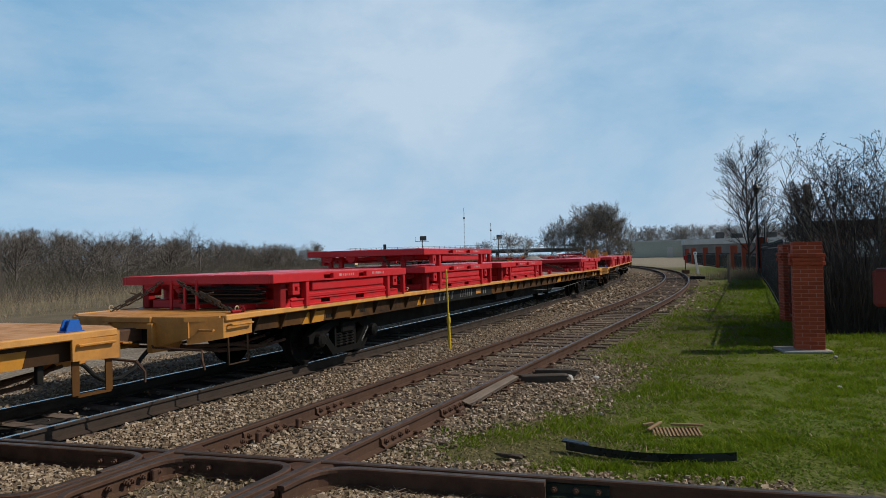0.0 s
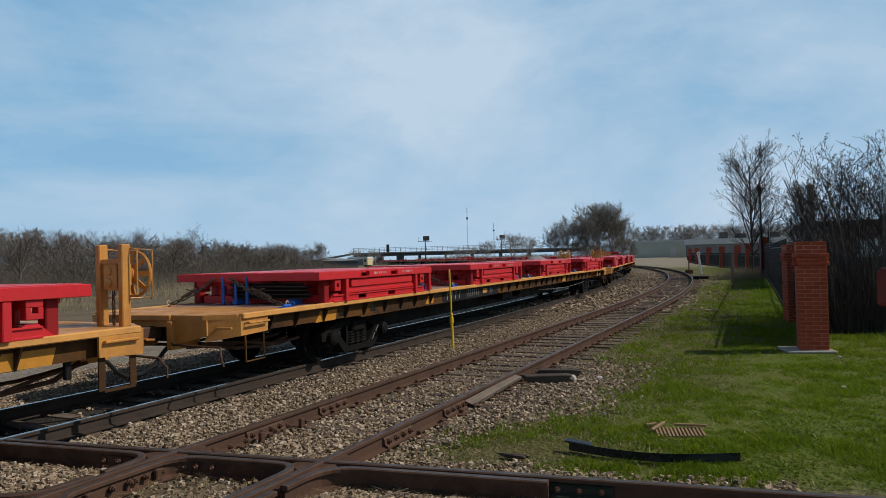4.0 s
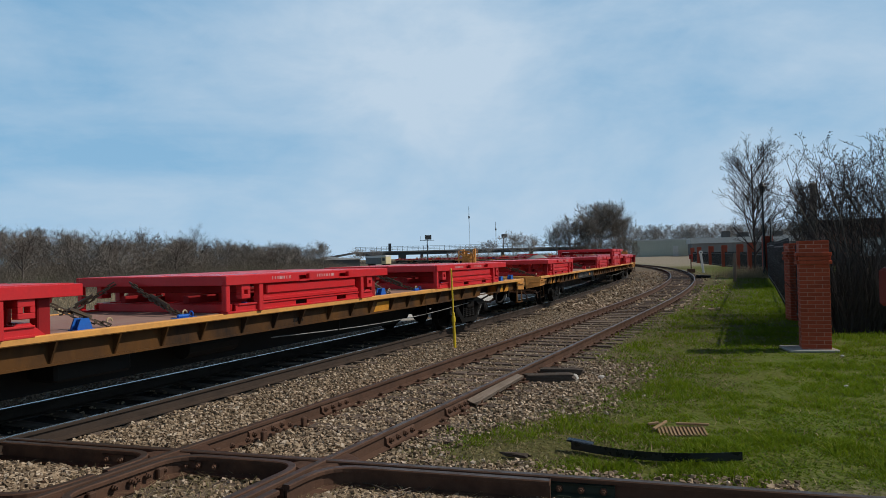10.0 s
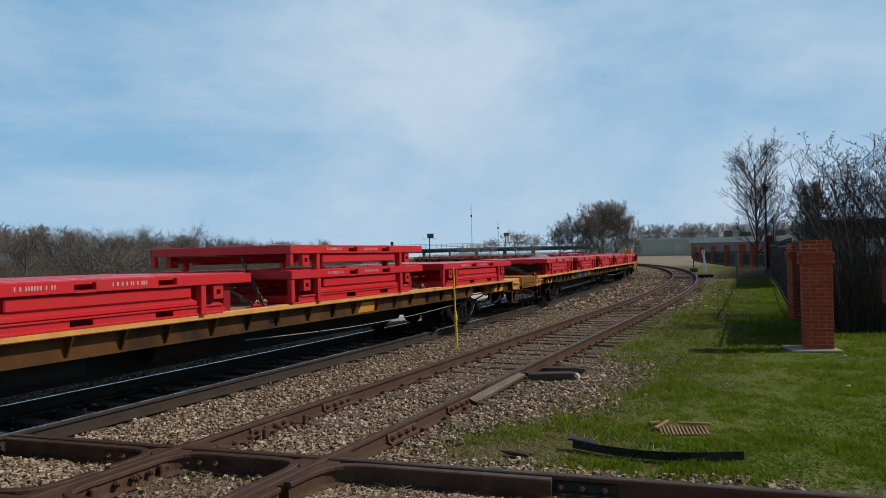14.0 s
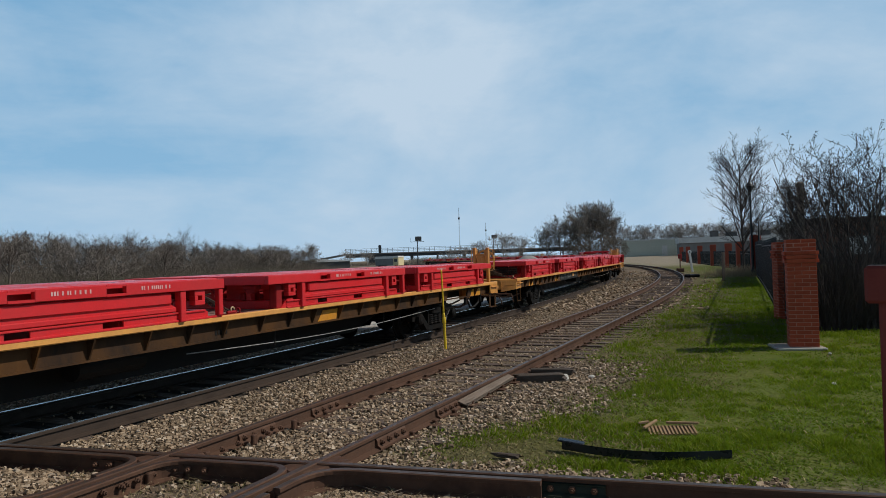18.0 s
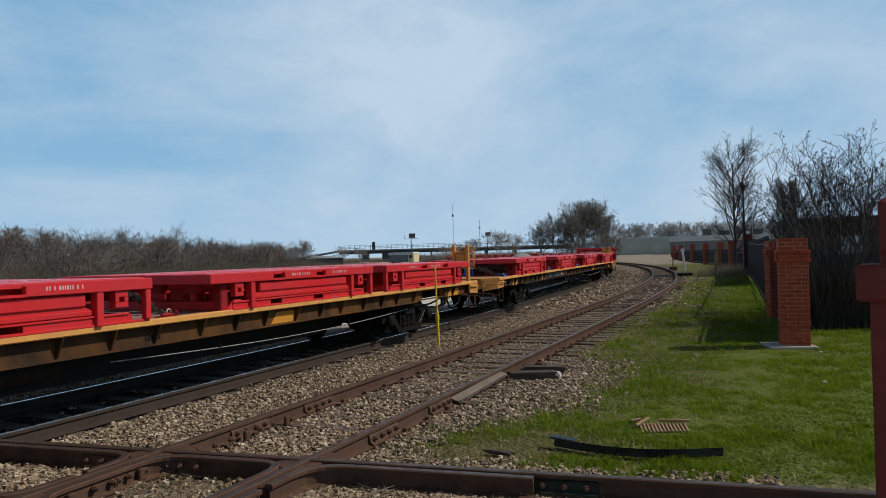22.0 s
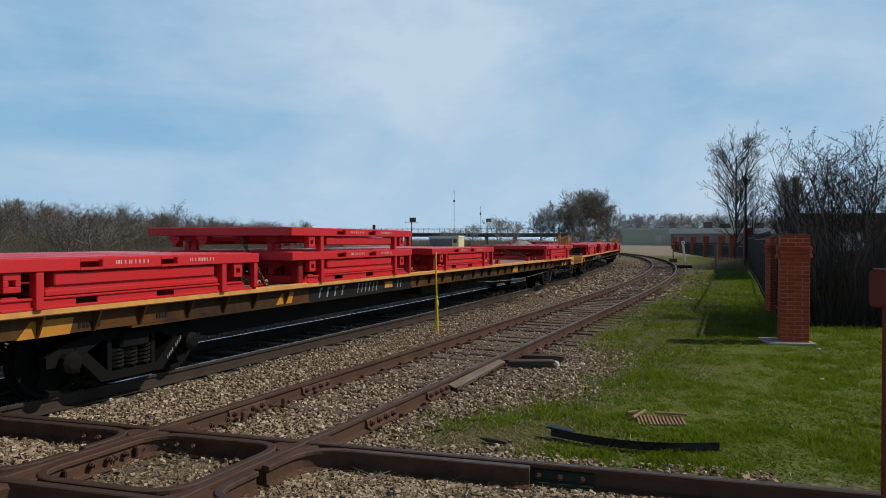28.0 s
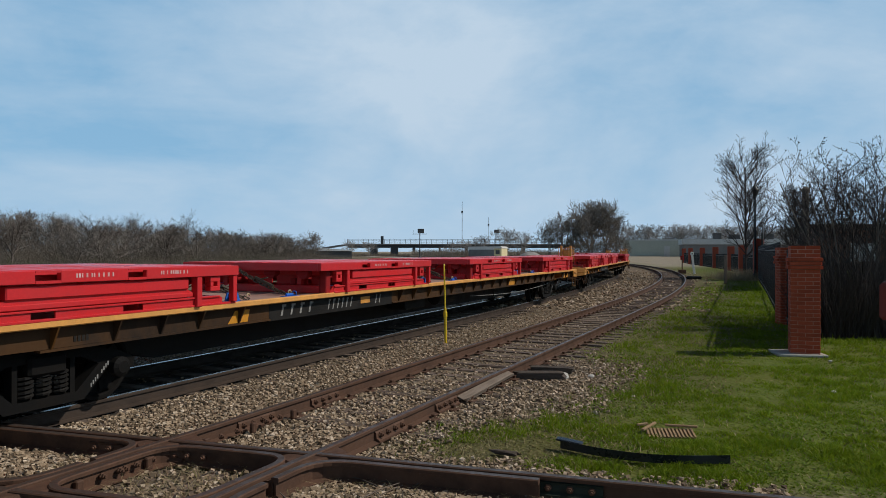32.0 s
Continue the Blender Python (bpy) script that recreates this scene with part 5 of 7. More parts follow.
board("old_plank", (0.30, 8.96), (1.10, 10.60), 0.17, 0.07, GREY_WOOD, "grey split timber plank lying beside the siding rail", "plank", z=GROUND_Z + 0.05, tilt=14)
board("tie_scrap", (1.25, 10.75), (1.95, 10.62), 0.20, 0.10, DARK_WOOD, "short dark piece of old tie on the gravel", "timber")
board("tie_scrap", (1.55, 11.35), (2.15, 11.10), 0.20, 0.09, DARK_WOOD, "rotten dark tie end beside the siding", "timber")
board("tie_scrap", (0.58, 6.74), (0.74, 6.64), 0.06, 0.04, DARK_WOOD, "small dark wood splinter near the crossing rail", "timber")

# curved black strip
strip = thing("plastic_strip", "curved black plastic edging strip lying on grass", "plastic strip")
mb = Mb()
arc = []
for k in range(15):
    u = k / 14
    q = Vector((1.22, 6.86, 0)).lerp(Vector((2.68, 6.35, 0)), u)
    q += Vector((-0.33, -0.94, 0)) * 0.20 * math.sin(math.pi * u)
    arc.append(q)
rings = []
for k in range(15):
    a, b = arc[max(k - 1, 0)], arc[min(k + 1, 14)]
    n = Vector((-(b - a).y, (b - a).x, 0)).normalized()
    o = arc[k] + Vector((0, 0, GROUND_Z + 0.035))
    prof = ((0, 0), (0.075, 0), (0.075, 0.012), (0.014, 0.014), (0.012, 0.075), (0, 0.078))
    rings.append([o + n * p + Vector((0, 0, q)) for p, q in prof])
for ring in rings:
    mb.v += [tuple(p) for p in ring]
for k in range(14):
    mb.f += [(k * 6 + j, k * 6 + (j + 1) % 6, k * 6 + 6 + (j + 1) % 6, k * 6 + 6 + j) for j in range(6)]
mb.f += [tuple(range(6)), tuple(14 * 6 + j for j in range(6))]
PLASTIC = worn("black_plastic", (0.010, 0.013, 0.018), (0.03, 0.034, 0.04), 5, 50, 0.35, amount=0.5, bump=0.05)
part("flange", mb, PLASTIC, strip)
mb = Mb()
mb.cbox(-0.12, 0.14, -0.045, 0.045, 0.0, 0.02, 0.008)
part("end_flap", mb, PLASTIC, strip, "", pose(1.30, 6.86, GROUND_Z + 0.10, 4, 6, -24))

# broken wooden lattice
TAN_WOOD = worn("tan_wood", (0.33, 0.22, 0.12), (0.19, 0.12, 0.07), 6, 50, 0.85, amount=0.6, bump=0.4)
lattice = thing("broken_lattice", "broken tan wooden lattice panel half sunk in grass", "lattice panel", m=pose(2.52, 7.50, GROUND_Z + 0.012, 3, -2, -14) @ Matrix.Scale(0.8, 4))
for k in range(13):
    mb = Mb()
    mb.cbox(-0.30 + 0.048 * k, -0.272 + 0.048 * k, -0.22, 0.18, 0.0, 0.012, 0.003)
    part("slat", mb, TAN_WOOD, lattice, m=pose(0, 0, 0.012, 0, 0, 3))
for k in range(8):
    mb = Mb()
    mb.cbox(-0.31, 0.31, -0.20 + 0.052 * k, -0.175 + 0.052 * k, 0.0, 0.010, 0.003)
    part("slat", mb, TAN_WOOD, lattice)
for x0, y0, ln, turn in ((-0.05, 0.20, 0.42, -8), (-0.36, -0.05, 0.40, 62), (-0.42, 0.18, 0.16, 25)):
    mb = Mb()
    mb.cbox(0, ln, -0.02, 0.02, 0, 0.03, 0.006)
    part("border_strip", mb, TAN_WOOD, lattice, m=pose(x0, y0, 0.04, 0, 0, turn))

# yellow marker
marker = thing("marker_pole", "thin yellow fibreglass marker pole standing in gravel", "marker pole", m=pose(0.24, 14.98, GROUND_Z, 0, -1.3, 0))
mb = Mb()
mb.disc([(0.030, 0.0), (0.030, 0.75), (0.018, 0.77), (0.018, 1.68), (0.008, 1.70)], "z", 10)
part("pole", mb, POLE_YELLOW, marker)
mb = Mb()
mb.disc([(0.036, 0.55), (0.042, 0.57), (0.042, 0.66), (0.036, 0.68)], "z", 10)
part("sleeve", mb, POLE_YELLOW, marker, "yellow sleeve")
for x, y, s in ((5.5, 9.6, 0.036), (2.42, 10.82, 0.055), (7.0, 12.3, 0.034), (1.98, 10.75, 0.085), (2.02, 10.95, 0.07)):
    mb = Mb()
    r = random.Random(int(x * 100))
    bm = bmesh.new()
    bmesh.ops.create_icosphere(bm, subdivisions=2, radius=s)
    for v in bm.verts:
        v.co *= 1 + 0.25 * noise.noise(v.co * 9 + Vector((x, y, 0)))
        v.co.z *= 0.6
    bm.verts.index_update()
    mb.add([v.co for v in bm.verts], [[v.index for v in f.verts] for f in bm.faces])
    bm.free()
    tagged(part("white_stone", mb, worn("white_stone_%d" % int(x * 10), (0.50, 0.47, 0.42), (0.33, 0.31, 0.28), 9, 60, 0.9), None, "", pose(x, y, GROUND_Z + 0.03)), "pale rounded stone lying by the siding", "stone", "pale stones")

# ---- brick pillars, fence and post ----


def half_brick(lx, ly, lz, seed):
    mb = Mb()
    mb.cbox(-lx / 2, lx / 2, -ly / 2, ly / 2, 0, lz, 0.004)
    return mb.mesh("brick", BRICK)


BR_L, BR_H, PITCH_Z = 0.215, 0.065, 0.0745
BRICKS = {key: half_brick(*dim, 0) for key, dim in {"full": (0.222, 0.10, BR_H), "cap": (0.245, 0.10, BR_H), "half": (0.106, 0.10, BR_H)}.items()}


def brick_pillar(name, label, x, y, turn, top, bricks=True, w=0.46, group="brick pillars"):
    p = thing(name, label, "brick pillar", group, pose(x, y, GROUND_Z, 0, 0, turn) @ (Matrix.Diagonal((1.1, 1.1, 1, 1)) if bricks else Matrix()))
    h = top - GROUND_Z
    n = int(h / PITCH_Z)
    core = Mb()
    core.box(-w / 2 + 0.005, w / 2 - 0.005, -w / 2 + 0.005, w / 2 - 0.005, -0.05, n * PITCH_Z - 0.012)
    part("mortar_core", core, MORTAR if bricks else BRICK_FAR, p, "reddish mortar")
    if not bricks:
        for z0, z1, e in ((0, h - 0.30, 0.0), (h - 0.30, h - 0.18, 0.035), (h - 0.18, h, 0.0)):
            mb = Mb()
            mb.cbox(-w / 2 - e, w / 2 + e, -w / 2 - e, w / 2 + e, z0, z1 - 0.004, 0.01)
            part("cap_course" if e else "shaft", mb, BRICK_FAR, p)
        return p
    r = random.Random(3)
    for k in range(n):
        e = 0.038 if n - 6 <= k < n - 3 else (-0.004 if k >= n - 3 else 0.0)
        key = "cap" if e > 0.01 else "full"
        for face in range(4):
            m = pose(0, 0, k * PITCH_Z, 0, 0, 90 * face)
            if (k + face) % 2:
                cells = [(-0.115, key), (0.115, key)]
            else:
                cells = [(-0.175, "half"), (0.0, key), (0.175, "half")]
            for cx, kk in cells:
                if face % 2 and abs(cx) > 0.17:
                    continue
                part("brick", BRICKS[kk], BRICK, p, m=m @ pose(cx, -w / 2 - e + 0.05 + r.uniform(-.002, .002), r.uniform(-.001, .001), 0, 0, r.uniform(-.4, .4)))
    return p


brick_pillar("brick_pillar", "red brick gate pillar with corbelled cap on concrete slab", 7.04, 13.26, -22, 1.95)
brick_pillar("brick_pillar", "red brick gate pillar standing behind the other one", 9.60, 18.9, -11, 1.90)
mb = Mb()
mb.cbox(-0.50, 0.36, -0.36, 0.36, 0, 0.05, 0.012)
tagged(part("footing_slab", mb, CONCRETE, None, "", pose(6.98, 13.24, GROUND_Z + 0.004, 0, 0, -11)), "pale concrete footing slab under brick pillar", "concrete slab")

FENCE_PTS = [(22.4, 48.0), (26.2, 59.0), (29.9, 70.0), (32.8, 81.0), (35.9, 93.0), (39.1, 106.0), (42.4, 118.0)]
for i, (x, y) in enumerate(FENCE_PTS):
    brick_pillar("brick_pillar", "red brick fence pillar between black iron panels", x, y, -17, 2.30 + 0.35 * (i == 0), False, 0.62, "fence pillars")


def iron_fence(p0, p1, h, step, group="iron fence panels", screened=False):
    """Black iron panel: two rails and pointed pickets."""
    p0, p1 = Vector((*p0, 0)), Vector((*p1, 0))
    d = p1 - p0
    f = thing("iron_fence", "black iron picket fence panel between brick pillars", "iron fence", group, pose(p0.x, p0.y, GROUND_Z, 0, 0, math.degrees(math.atan2(d.y, d.x))))
    for z in (0.2, h - 0.25):
        mb = Mb()
        mb.cbox(0, d.length, -0.02, 0.02, z, z + 0.04, 0.004)
        part("rail", mb, IRON, f)
    if screened:
        mb = Mb()
        mb.box(0.02, d.length - 0.02, -0.034, -0.024, 0.12, h - 0.30)
        part("screen", mb, IRON, f, "black screen cloth on the fence")
    pk = Mb()
    pk.cbox(-0.010, 0.010, -0.010, 0.010, 0.05, h - 0.08, 0.002)
    pk.add([(-0.018, -0.018, h - 0.08), (0.018, -0.018, h - 0.08), (0.018, 0.018, h - 0.08), (-0.018, 0.018, h - 0.08), (0, 0, h)], [(0, 1, 4), (1, 2, 4), (2, 3, 4), (3, 0, 4), (3, 2, 1, 0)])
    me = pk.mesh("picket", IRON)
    for x in np.arange(step / 2, d.length, step):
        part("picket", me, IRON, f, m=pose(x, 0, 0))
    return f


# panel added out of sight behind the pillar; its screen shades the lawn
iron_fence((7.35, 13.85), (9.35, 18.45), 2.05, 0.16, screened=True)
iron_fence((9.6, 19.3), (16.2, 34.0), 2.25, 0.14)
iron_fence((16.2, 34.0), (22.2, 47.6), 2.35, 0.14, screened=True)
for a, b in zip(FENCE_PTS, FENCE_PTS[1:]):
    iron_fence(a, b, 1.75, 0.17)
iron_fence((23.6, 47.4), (30.0, 46.6), 3.7, 0.36)
iron_fence((30.1, 46.6), (37.0, 45.8), 3.7, 0.36)
# arched gate leaf
gate = thing("iron_gate", "black iron gate leaf with arched sheet top", "iron gate", m=pose(22.0, 46.6, GROUND_Z, 0, 0, 62))
mb = Mb()
outline = [(0, 0.1), (1.7, 0.1)] + [(0.85 + 0.85 * math.cos(a), 3.05 + 0.85 * math.sin(a)) for a in np.linspace(0, math.pi, 13)]
mb.prism(outline, -0.03, 0.03)
part("leaf", mb, IRON, gate)
for x in (0.0, 1.7):
    mb = Mb()
    mb.cbox(x - 0.05, x + 0.05, -0.05, 0.05, 0, 3.2, 0.01)
    part("gate_post", mb, IRON, gate)

# brown post close to the camera
BROWN = worn("brown_red_post_paint", (0.22, 0.046, 0.032), (0.11, 0.026, 0.019), 4, 40, 0.6, amount=0.7, bump=0.15)
post = thing("steel_post", "dark brown-red painted post with clamped blocks", "post", m=pose(1.285, 1.86, GROUND_Z, 0, 0, -35))
mb = Mb()
mb.cbox(-0.07, 0.07, -0.06, 0.06, 0.0, 1.80, 0.008)
part("shaft", mb, BROWN, post)
mb = Mb()
mb.cbox(-0.045, 0.09, -0.075, 0.07, 1.915, 2.06, 0.01)
part("upper_block", mb, BROWN, post)
mb = Mb()
mb.cbox(-0.045, 0.045, -0.045, 0.045, 1.75, 1.93, 0.006)
part("neck", mb, BROWN, post)
mb = Mb()
mb.cbox(-0.10, 0.08, -0.08, 0.05, 1.785, 1.885, 0.008)
part("lower_block", mb, BROWN, post)

# bolted fillers on the inner faces of the diamond
for s0, off, turn in ((-1.05, -HALF + 0.155, 0), (-1.05, HALF - 0.155, 180)):
    for k in range(6):
        x, y, h = on_line("siding", s0 - 0.42 + 0.17 * k, off)
        part("bolt", BOLT, RUST, siding, "", pose(x, y, -0.085, 0, 0, -math.degrees(h) + (-90 if off < 0 else 90)))
for k in range(7):
    x, y, h = cross_pt(1.75 + 0.17 * k, 0.155)
    part("bolt", BOLT, RUST, crossing, "", pose(x, y, -0.088, 0, 0, FACE))

# ---- trees ----


def limb_set(rnd, height, levels, kids, spread, up, first=0.18, stems=1, base_r=0.12, bend=0.18, shrink=0.62, coarse=9, dome=False, trunk=0.62, limb=None):
    """Grows a bare tree; returns limbs as (points, radius, end radius, level)."""
    limbs = []

    def grow(p, d, length, r, level):
        pts, q, dd = [p], p, d.copy()
        n = 4 if level < 2 else (3 if level < coarse else 1)
        for _ in range(n):
            dd = (dd + Vector((rnd.gauss(0, bend), rnd.gauss(0, bend), rnd.gauss(0, bend) + up * 0.10))).normalized()
            q = q + dd * length / n
            pts.append(q)
        limbs.append((pts, r, r * (0.55 if level < levels else 0.3), level))
        if level >= levels:
            return
        for k in range(kids[level]):
            u = (first if level == 0 else 0.22) + (1 - (first if level == 0 else 0.22)) * (k + rnd.random() * 0.8) / kids[level]
            u = min(u, 0.99)
            i = min(int(u * n), n - 1)
            at = pts[i].lerp(pts[i + 1], u * n - i)
            axis = Vector((rnd.gauss(0, 1), rnd.gauss(0, 1), rnd.gauss(0, 0.4))).normalized()
            side = (axis - dd * axis.dot(dd)).normalized()
            nd = (dd * (1 - spread) + side * spread + Vector((0, 0, up * 0.5))).normalized()
            reach = 0.50 + 0.62 * math.sin(math.pi * min(1.0, 0.22 + 0.62 * u)) if dome and level == 0 else 1.15 - 0.45 * u
            grow(at, nd, length * (limb if limb and level == 0 else shrink) * rnd.uniform(0.7, 1.15) * reach, max(r * (0.62 - 0.25 * u), 0.004), level + 1)

    for s in range(stems):
        if stems == 1:
            grow(Vector((0, 0, 0)), Vector((0, 0, 1)), height * trunk, base_r, 0)
        else:
            a = 2 * math.pi * (s + rnd.random() * 0.6) / stems
            tilt = rnd.uniform(0.10, 0.42)
            d = Vector((math.cos(a) * tilt, math.sin(a) * tilt, 1)).normalized()
            grow(Vector((0.22 * math.cos(a), 0.22 * math.sin(a), 0)), d, height * rnd.uniform(0.6, 0.85), base_r * rnd.uniform(0.7, 1), 0)
    return limbs


def limb_mesh(limbs, lo, hi, min_r, sides):
    mb = Mb()
    for pts, r, re, level in limbs:
        if lo <= level <= hi:
            mb.tube(pts, max(r, min_r), sides(level), max(re, min_r * 0.6))
    return mb


def arrays(mb):
    v = np.array(mb.v, dtype=np.float32)
    tris = []
    for f in mb.f:
        if len(f) == 3:
            continue
        for k in range(1, len(f) - 1):
            tris.append((f[0], f[k], f[k + 1]))
    return v, np.array(tris, dtype=np.int32)


def tree_thing(name, label, category, limbs, m, min_r, trunk_mat, crown_mat, split=1, group=""):
    t = thing(name, label, category, group, m)
    part("trunk", limb_mesh(limbs, 0, split, min_r, lambda k: 7 if k == 0 else 5), trunk_mat, t)
    part("crown", limb_mesh(limbs, split + 1, 9, min_r, lambda k: 3), crown_mat, t, "bare thin branches")
    return t


def sticks(name, n, place, hmin, hmax, r, mat, label, category, seed, lean=0.18):
    """A thicket of thin tapering stems as one mesh."""
    g = np.random.default_rng(seed)
    x, y = place(g, n)
    h = g.uniform(hmin, hmax, n)
    a = g.uniform(0, 6.28, n)
    vs = np.empty((n, 4, 3))
    for k in range(3):
        vs[:, k, 0] = x + r * np.cos(a + 2.094 * k)
        vs[:, k, 1] = y + r * np.sin(a + 2.094 * k)
        vs[:, k, 2] = GROUND_Z - 0.03
    vs[:, 3, 0] = x + g.normal(0, lean, n) * h
    vs[:, 3, 1] = y + g.normal(0, lean, n) * h
    vs[:, 3, 2] = GROUND_Z + h
    i = np.arange(n)[:, None] * 4
    f = np.concatenate([i + np.array([[0, 1, 3]]), i + np.array([[1, 2, 3]]), i + np.array([[2, 0, 3]])])
    return tagged(raw(name, vs.reshape(-1, 3), f, mat), label, category, kind="stuff")


# multi-stemmed shrubs by the pillar, with old seed heads at the tips
for i, (x, y, hgt, stems, seed) in enumerate(((10.3, 17.2, 4.9, 10, 1), (11.5, 18.6, 5.3, 9, 2), (13.0, 17.4, 4.9, 7, 3), (11.6, 20.6, 5.2, 7, 4), (15.2, 22.5, 5.6, 6, 6))):
    rnd = random.Random(seed)
    limbs = limb_set(rnd, hgt, 3, (7, 5, 3), 0.50, 0.26, 0.36, stems, 0.030, 0.11, 0.52, 9, False, 0.62, 0.40)
    sh = tree_thing("shrub", "many-stemmed bare shrub with clusters of dark withered leaves", "shrub", limbs, pose(x, y, GROUND_Z - 0.03), 0.005, BARK, TWIG_DARK, 0, "shrubs by the pillar")
    mb = Mb()
    for pts, r, re, level in limbs:
        if level < 2 or pts[-1].z < hgt * 0.42 or rnd.random() > 0.40:
            continue
        for k in range(5):
            c = pts[-1] + Vector((rnd.gauss(0, .030), rnd.gauss(0, .030), rnd.gauss(0, .030)))
            a, b = Vector((rnd.gauss(0, 1), rnd.gauss(0, 1), rnd.gauss(0, 1))).normalized(), Vector((rnd.gauss(0, 1), rnd.gauss(0, 1), rnd.gauss(0, 1))).normalized()
            sz = rnd.uniform(0.018, 0.036)
            mb.add([c - a * sz, c + b * sz * 0.45, c + a * sz, c - b * sz * 0.45], [(0, 1, 2, 3)])
    part("leaf_mass", mb, TWIG_DARK, sh, "clusters of dark withered leaves")["kind"] = "stuff"
    # low suckers
    mb = Mb()
    for k in range(420):
        a, rr = rnd.uniform(0, 6.28), rnd.uniform(0.1, 1.2)
        p = Vector((rr * math.cos(a), rr * math.sin(a), 0))
        d = Vector((math.cos(a) * 0.4 + rnd.gauss(0, .15), math.sin(a) * 0.4 + rnd.gauss(0, .15), 1)).normalized()
        ln = rnd.uniform(0.3, 1.35)
        mb.tube([p, p + d * ln * 0.5, p + d * ln + Vector((rnd.gauss(0, .1), rnd.gauss(0, .1), 0))], 0.008, 3, 0.003)
    part("sucker_growth", mb, TWIG_DARK, sh, "thin upright suckers")["kind"] = "stuff"

def beside_pillar(g, n):
    y = 15.6 + g.random(n) * 4.7
    return 0.555 * y + g.random(n) ** 1.2 * 6.5, y


sticks("shrub_thicket", 14000, beside_pillar, 0.4, 2.2, 0.011, TWIG_DARK, "dense dark undergrowth among the shrubs", "undergrowth", 45, 0.35)

# taller tree by the gate, and the bare trees beyond
rnd = random.Random(21)
for x, y, hgt, seed in ((22.2, 49.5, 8.9, 21), (27.5, 53.0, 6.6, 22)):
    limbs = limb_set(random.Random(seed), hgt, 4, (40, 7, 4, 3), 0.52, 0.30, 0.16, 1, 0.075, 0.035, 0.55, 9, True, 0.90, 0.33)
    tree_thing("tree", "tall leafless tree with fine upright branches behind the fence", "tree", limbs, pose(x, y, GROUND_Z), 0.008, TWIG_DARK, TWIG_DARK, 1, "trees by the gate")

TEMPLATES = []
for seed in range(6):
    r2 = random.Random(100 + seed)
    limbs = limb_set(r2, 1.0, 4, (9, 5, 4, 3), 0.52, 0.34, 0.22, 1, 0.014, 0.13, 0.66, 3, True)
    mb = limb_mesh(limbs, 0, 4, 0.0016, lambda k: 4 if k == 0 else 3)
    TEMPLATES.append(arrays(mb))


def planted(name, spots, mat, label, category, seed=5):
    """Many bare trees as one mesh: spots are (x, y, height, width)."""
    rnd = np.random.default_rng(seed)
    vs, fs, k = [], [], 0
    for x, y, hgt, wid in spots:
        v, f = TEMPLATES[rnd.integers(len(TEMPLATES))]
        a = rnd.uniform(0, 6.28)
        c, s = np.cos(a), np.sin(a)
        zmax = v[:, 2].max()
        w = np.stack([(v[:, 0] * c - v[:, 1] * s) * wid + x, (v[:, 0] * s + v[:, 1] * c) * wid + y, v[:, 2] / zmax * hgt + GROUND_Z - 0.05], 1)
        vs.append(w)
        fs.append(f + k)
        k += len(v)
    ob = raw(name, np.concatenate(vs), np.concatenate(fs), mat)
    return tagged(ob, label, category, kind="stuff")


def crown_twigs(name, spots, per, mat, label, seed, length=(0.05, 0.13), width=0.0035, base=0.22, parent=None):
    """The finest twigs of bare crowns: thin blades strewn through rounded crowns, pointing up and out."""
    g = np.random.default_rng(seed)
    sp = np.repeat(np.array(spots, dtype=float), per, axis=0)
    n = len(sp)
    d = g.normal(0, 1, (n, 3))
    d /= np.linalg.norm(d, axis=1)[:, None]
    r = g.random(n) ** 0.42
    lobes = 1 + 0.22 * np.sin(d[:, 0] * 5 + sp[:, 0]) * np.cos(d[:, 2] * 6 + sp[:, 1])
    hgt, wid = sp[:, 2], sp[:, 3]
    half = hgt * (1 - base) / 2
    p = np.stack([sp[:, 0] + d[:, 0] * r * lobes * wid * 0.42, sp[:, 1] + d[:, 1] * r * lobes * wid * 0.42, GROUND_Z + hgt - half + d[:, 2] * r * half * lobes * 0.94], 1)
    way = d * 0.8 + g.normal(0, 0.55, (n, 3)) + np.array([0, 0, 0.55])
    way /= np.linalg.norm(way, axis=1)[:, None]
    ln = hgt * g.uniform(*length, n)
    side = np.cross(way, g.normal(0, 1, (n, 3)))
    side *= (hgt * width / np.linalg.norm(side, axis=1))[:, None]
    v = np.stack([p - side, p + side, p + way * ln[:, None]], 1).reshape(-1, 3)
    ob = raw(name, v, np.arange(3 * n).reshape(n, 3), mat)
    if parent:
        ob.parent = parent
        ob["label"] = label
        ob["kind"] = "stuff"
        return ob
    return tagged(ob, label, "twigs", kind="stuff")


rg = np.random.default_rng(9)
spots = []
for u in np.linspace(-0.12, 1, 85):
    px, py = -31 + 6 * u, 42 + 123 * u
    nx, ny = -0.999, 0.05
    dep = rg.uniform(0, 24)
    hgt = rg.uniform(3.9, 5.5) + dep * 0.085
    if rg.random() < 0.12:
        hgt *= 1.18
    spots.append((px + nx * dep + rg.normal(0, 1.2), py + ny * dep + rg.normal(0, 2), hgt, hgt * rg.uniform(0.85, 1.15)))
planted("far_woods", spots, WOODS, "dense grey-brown leafless woods behind a dry meadow", "woods", 3)
crown_twigs("woods_twigs", spots, 1500, WOODS, "fine grey-brown twigs of the leafless woods", 51, (0.03, 0.085), 0.0014, 0.30)
low = []
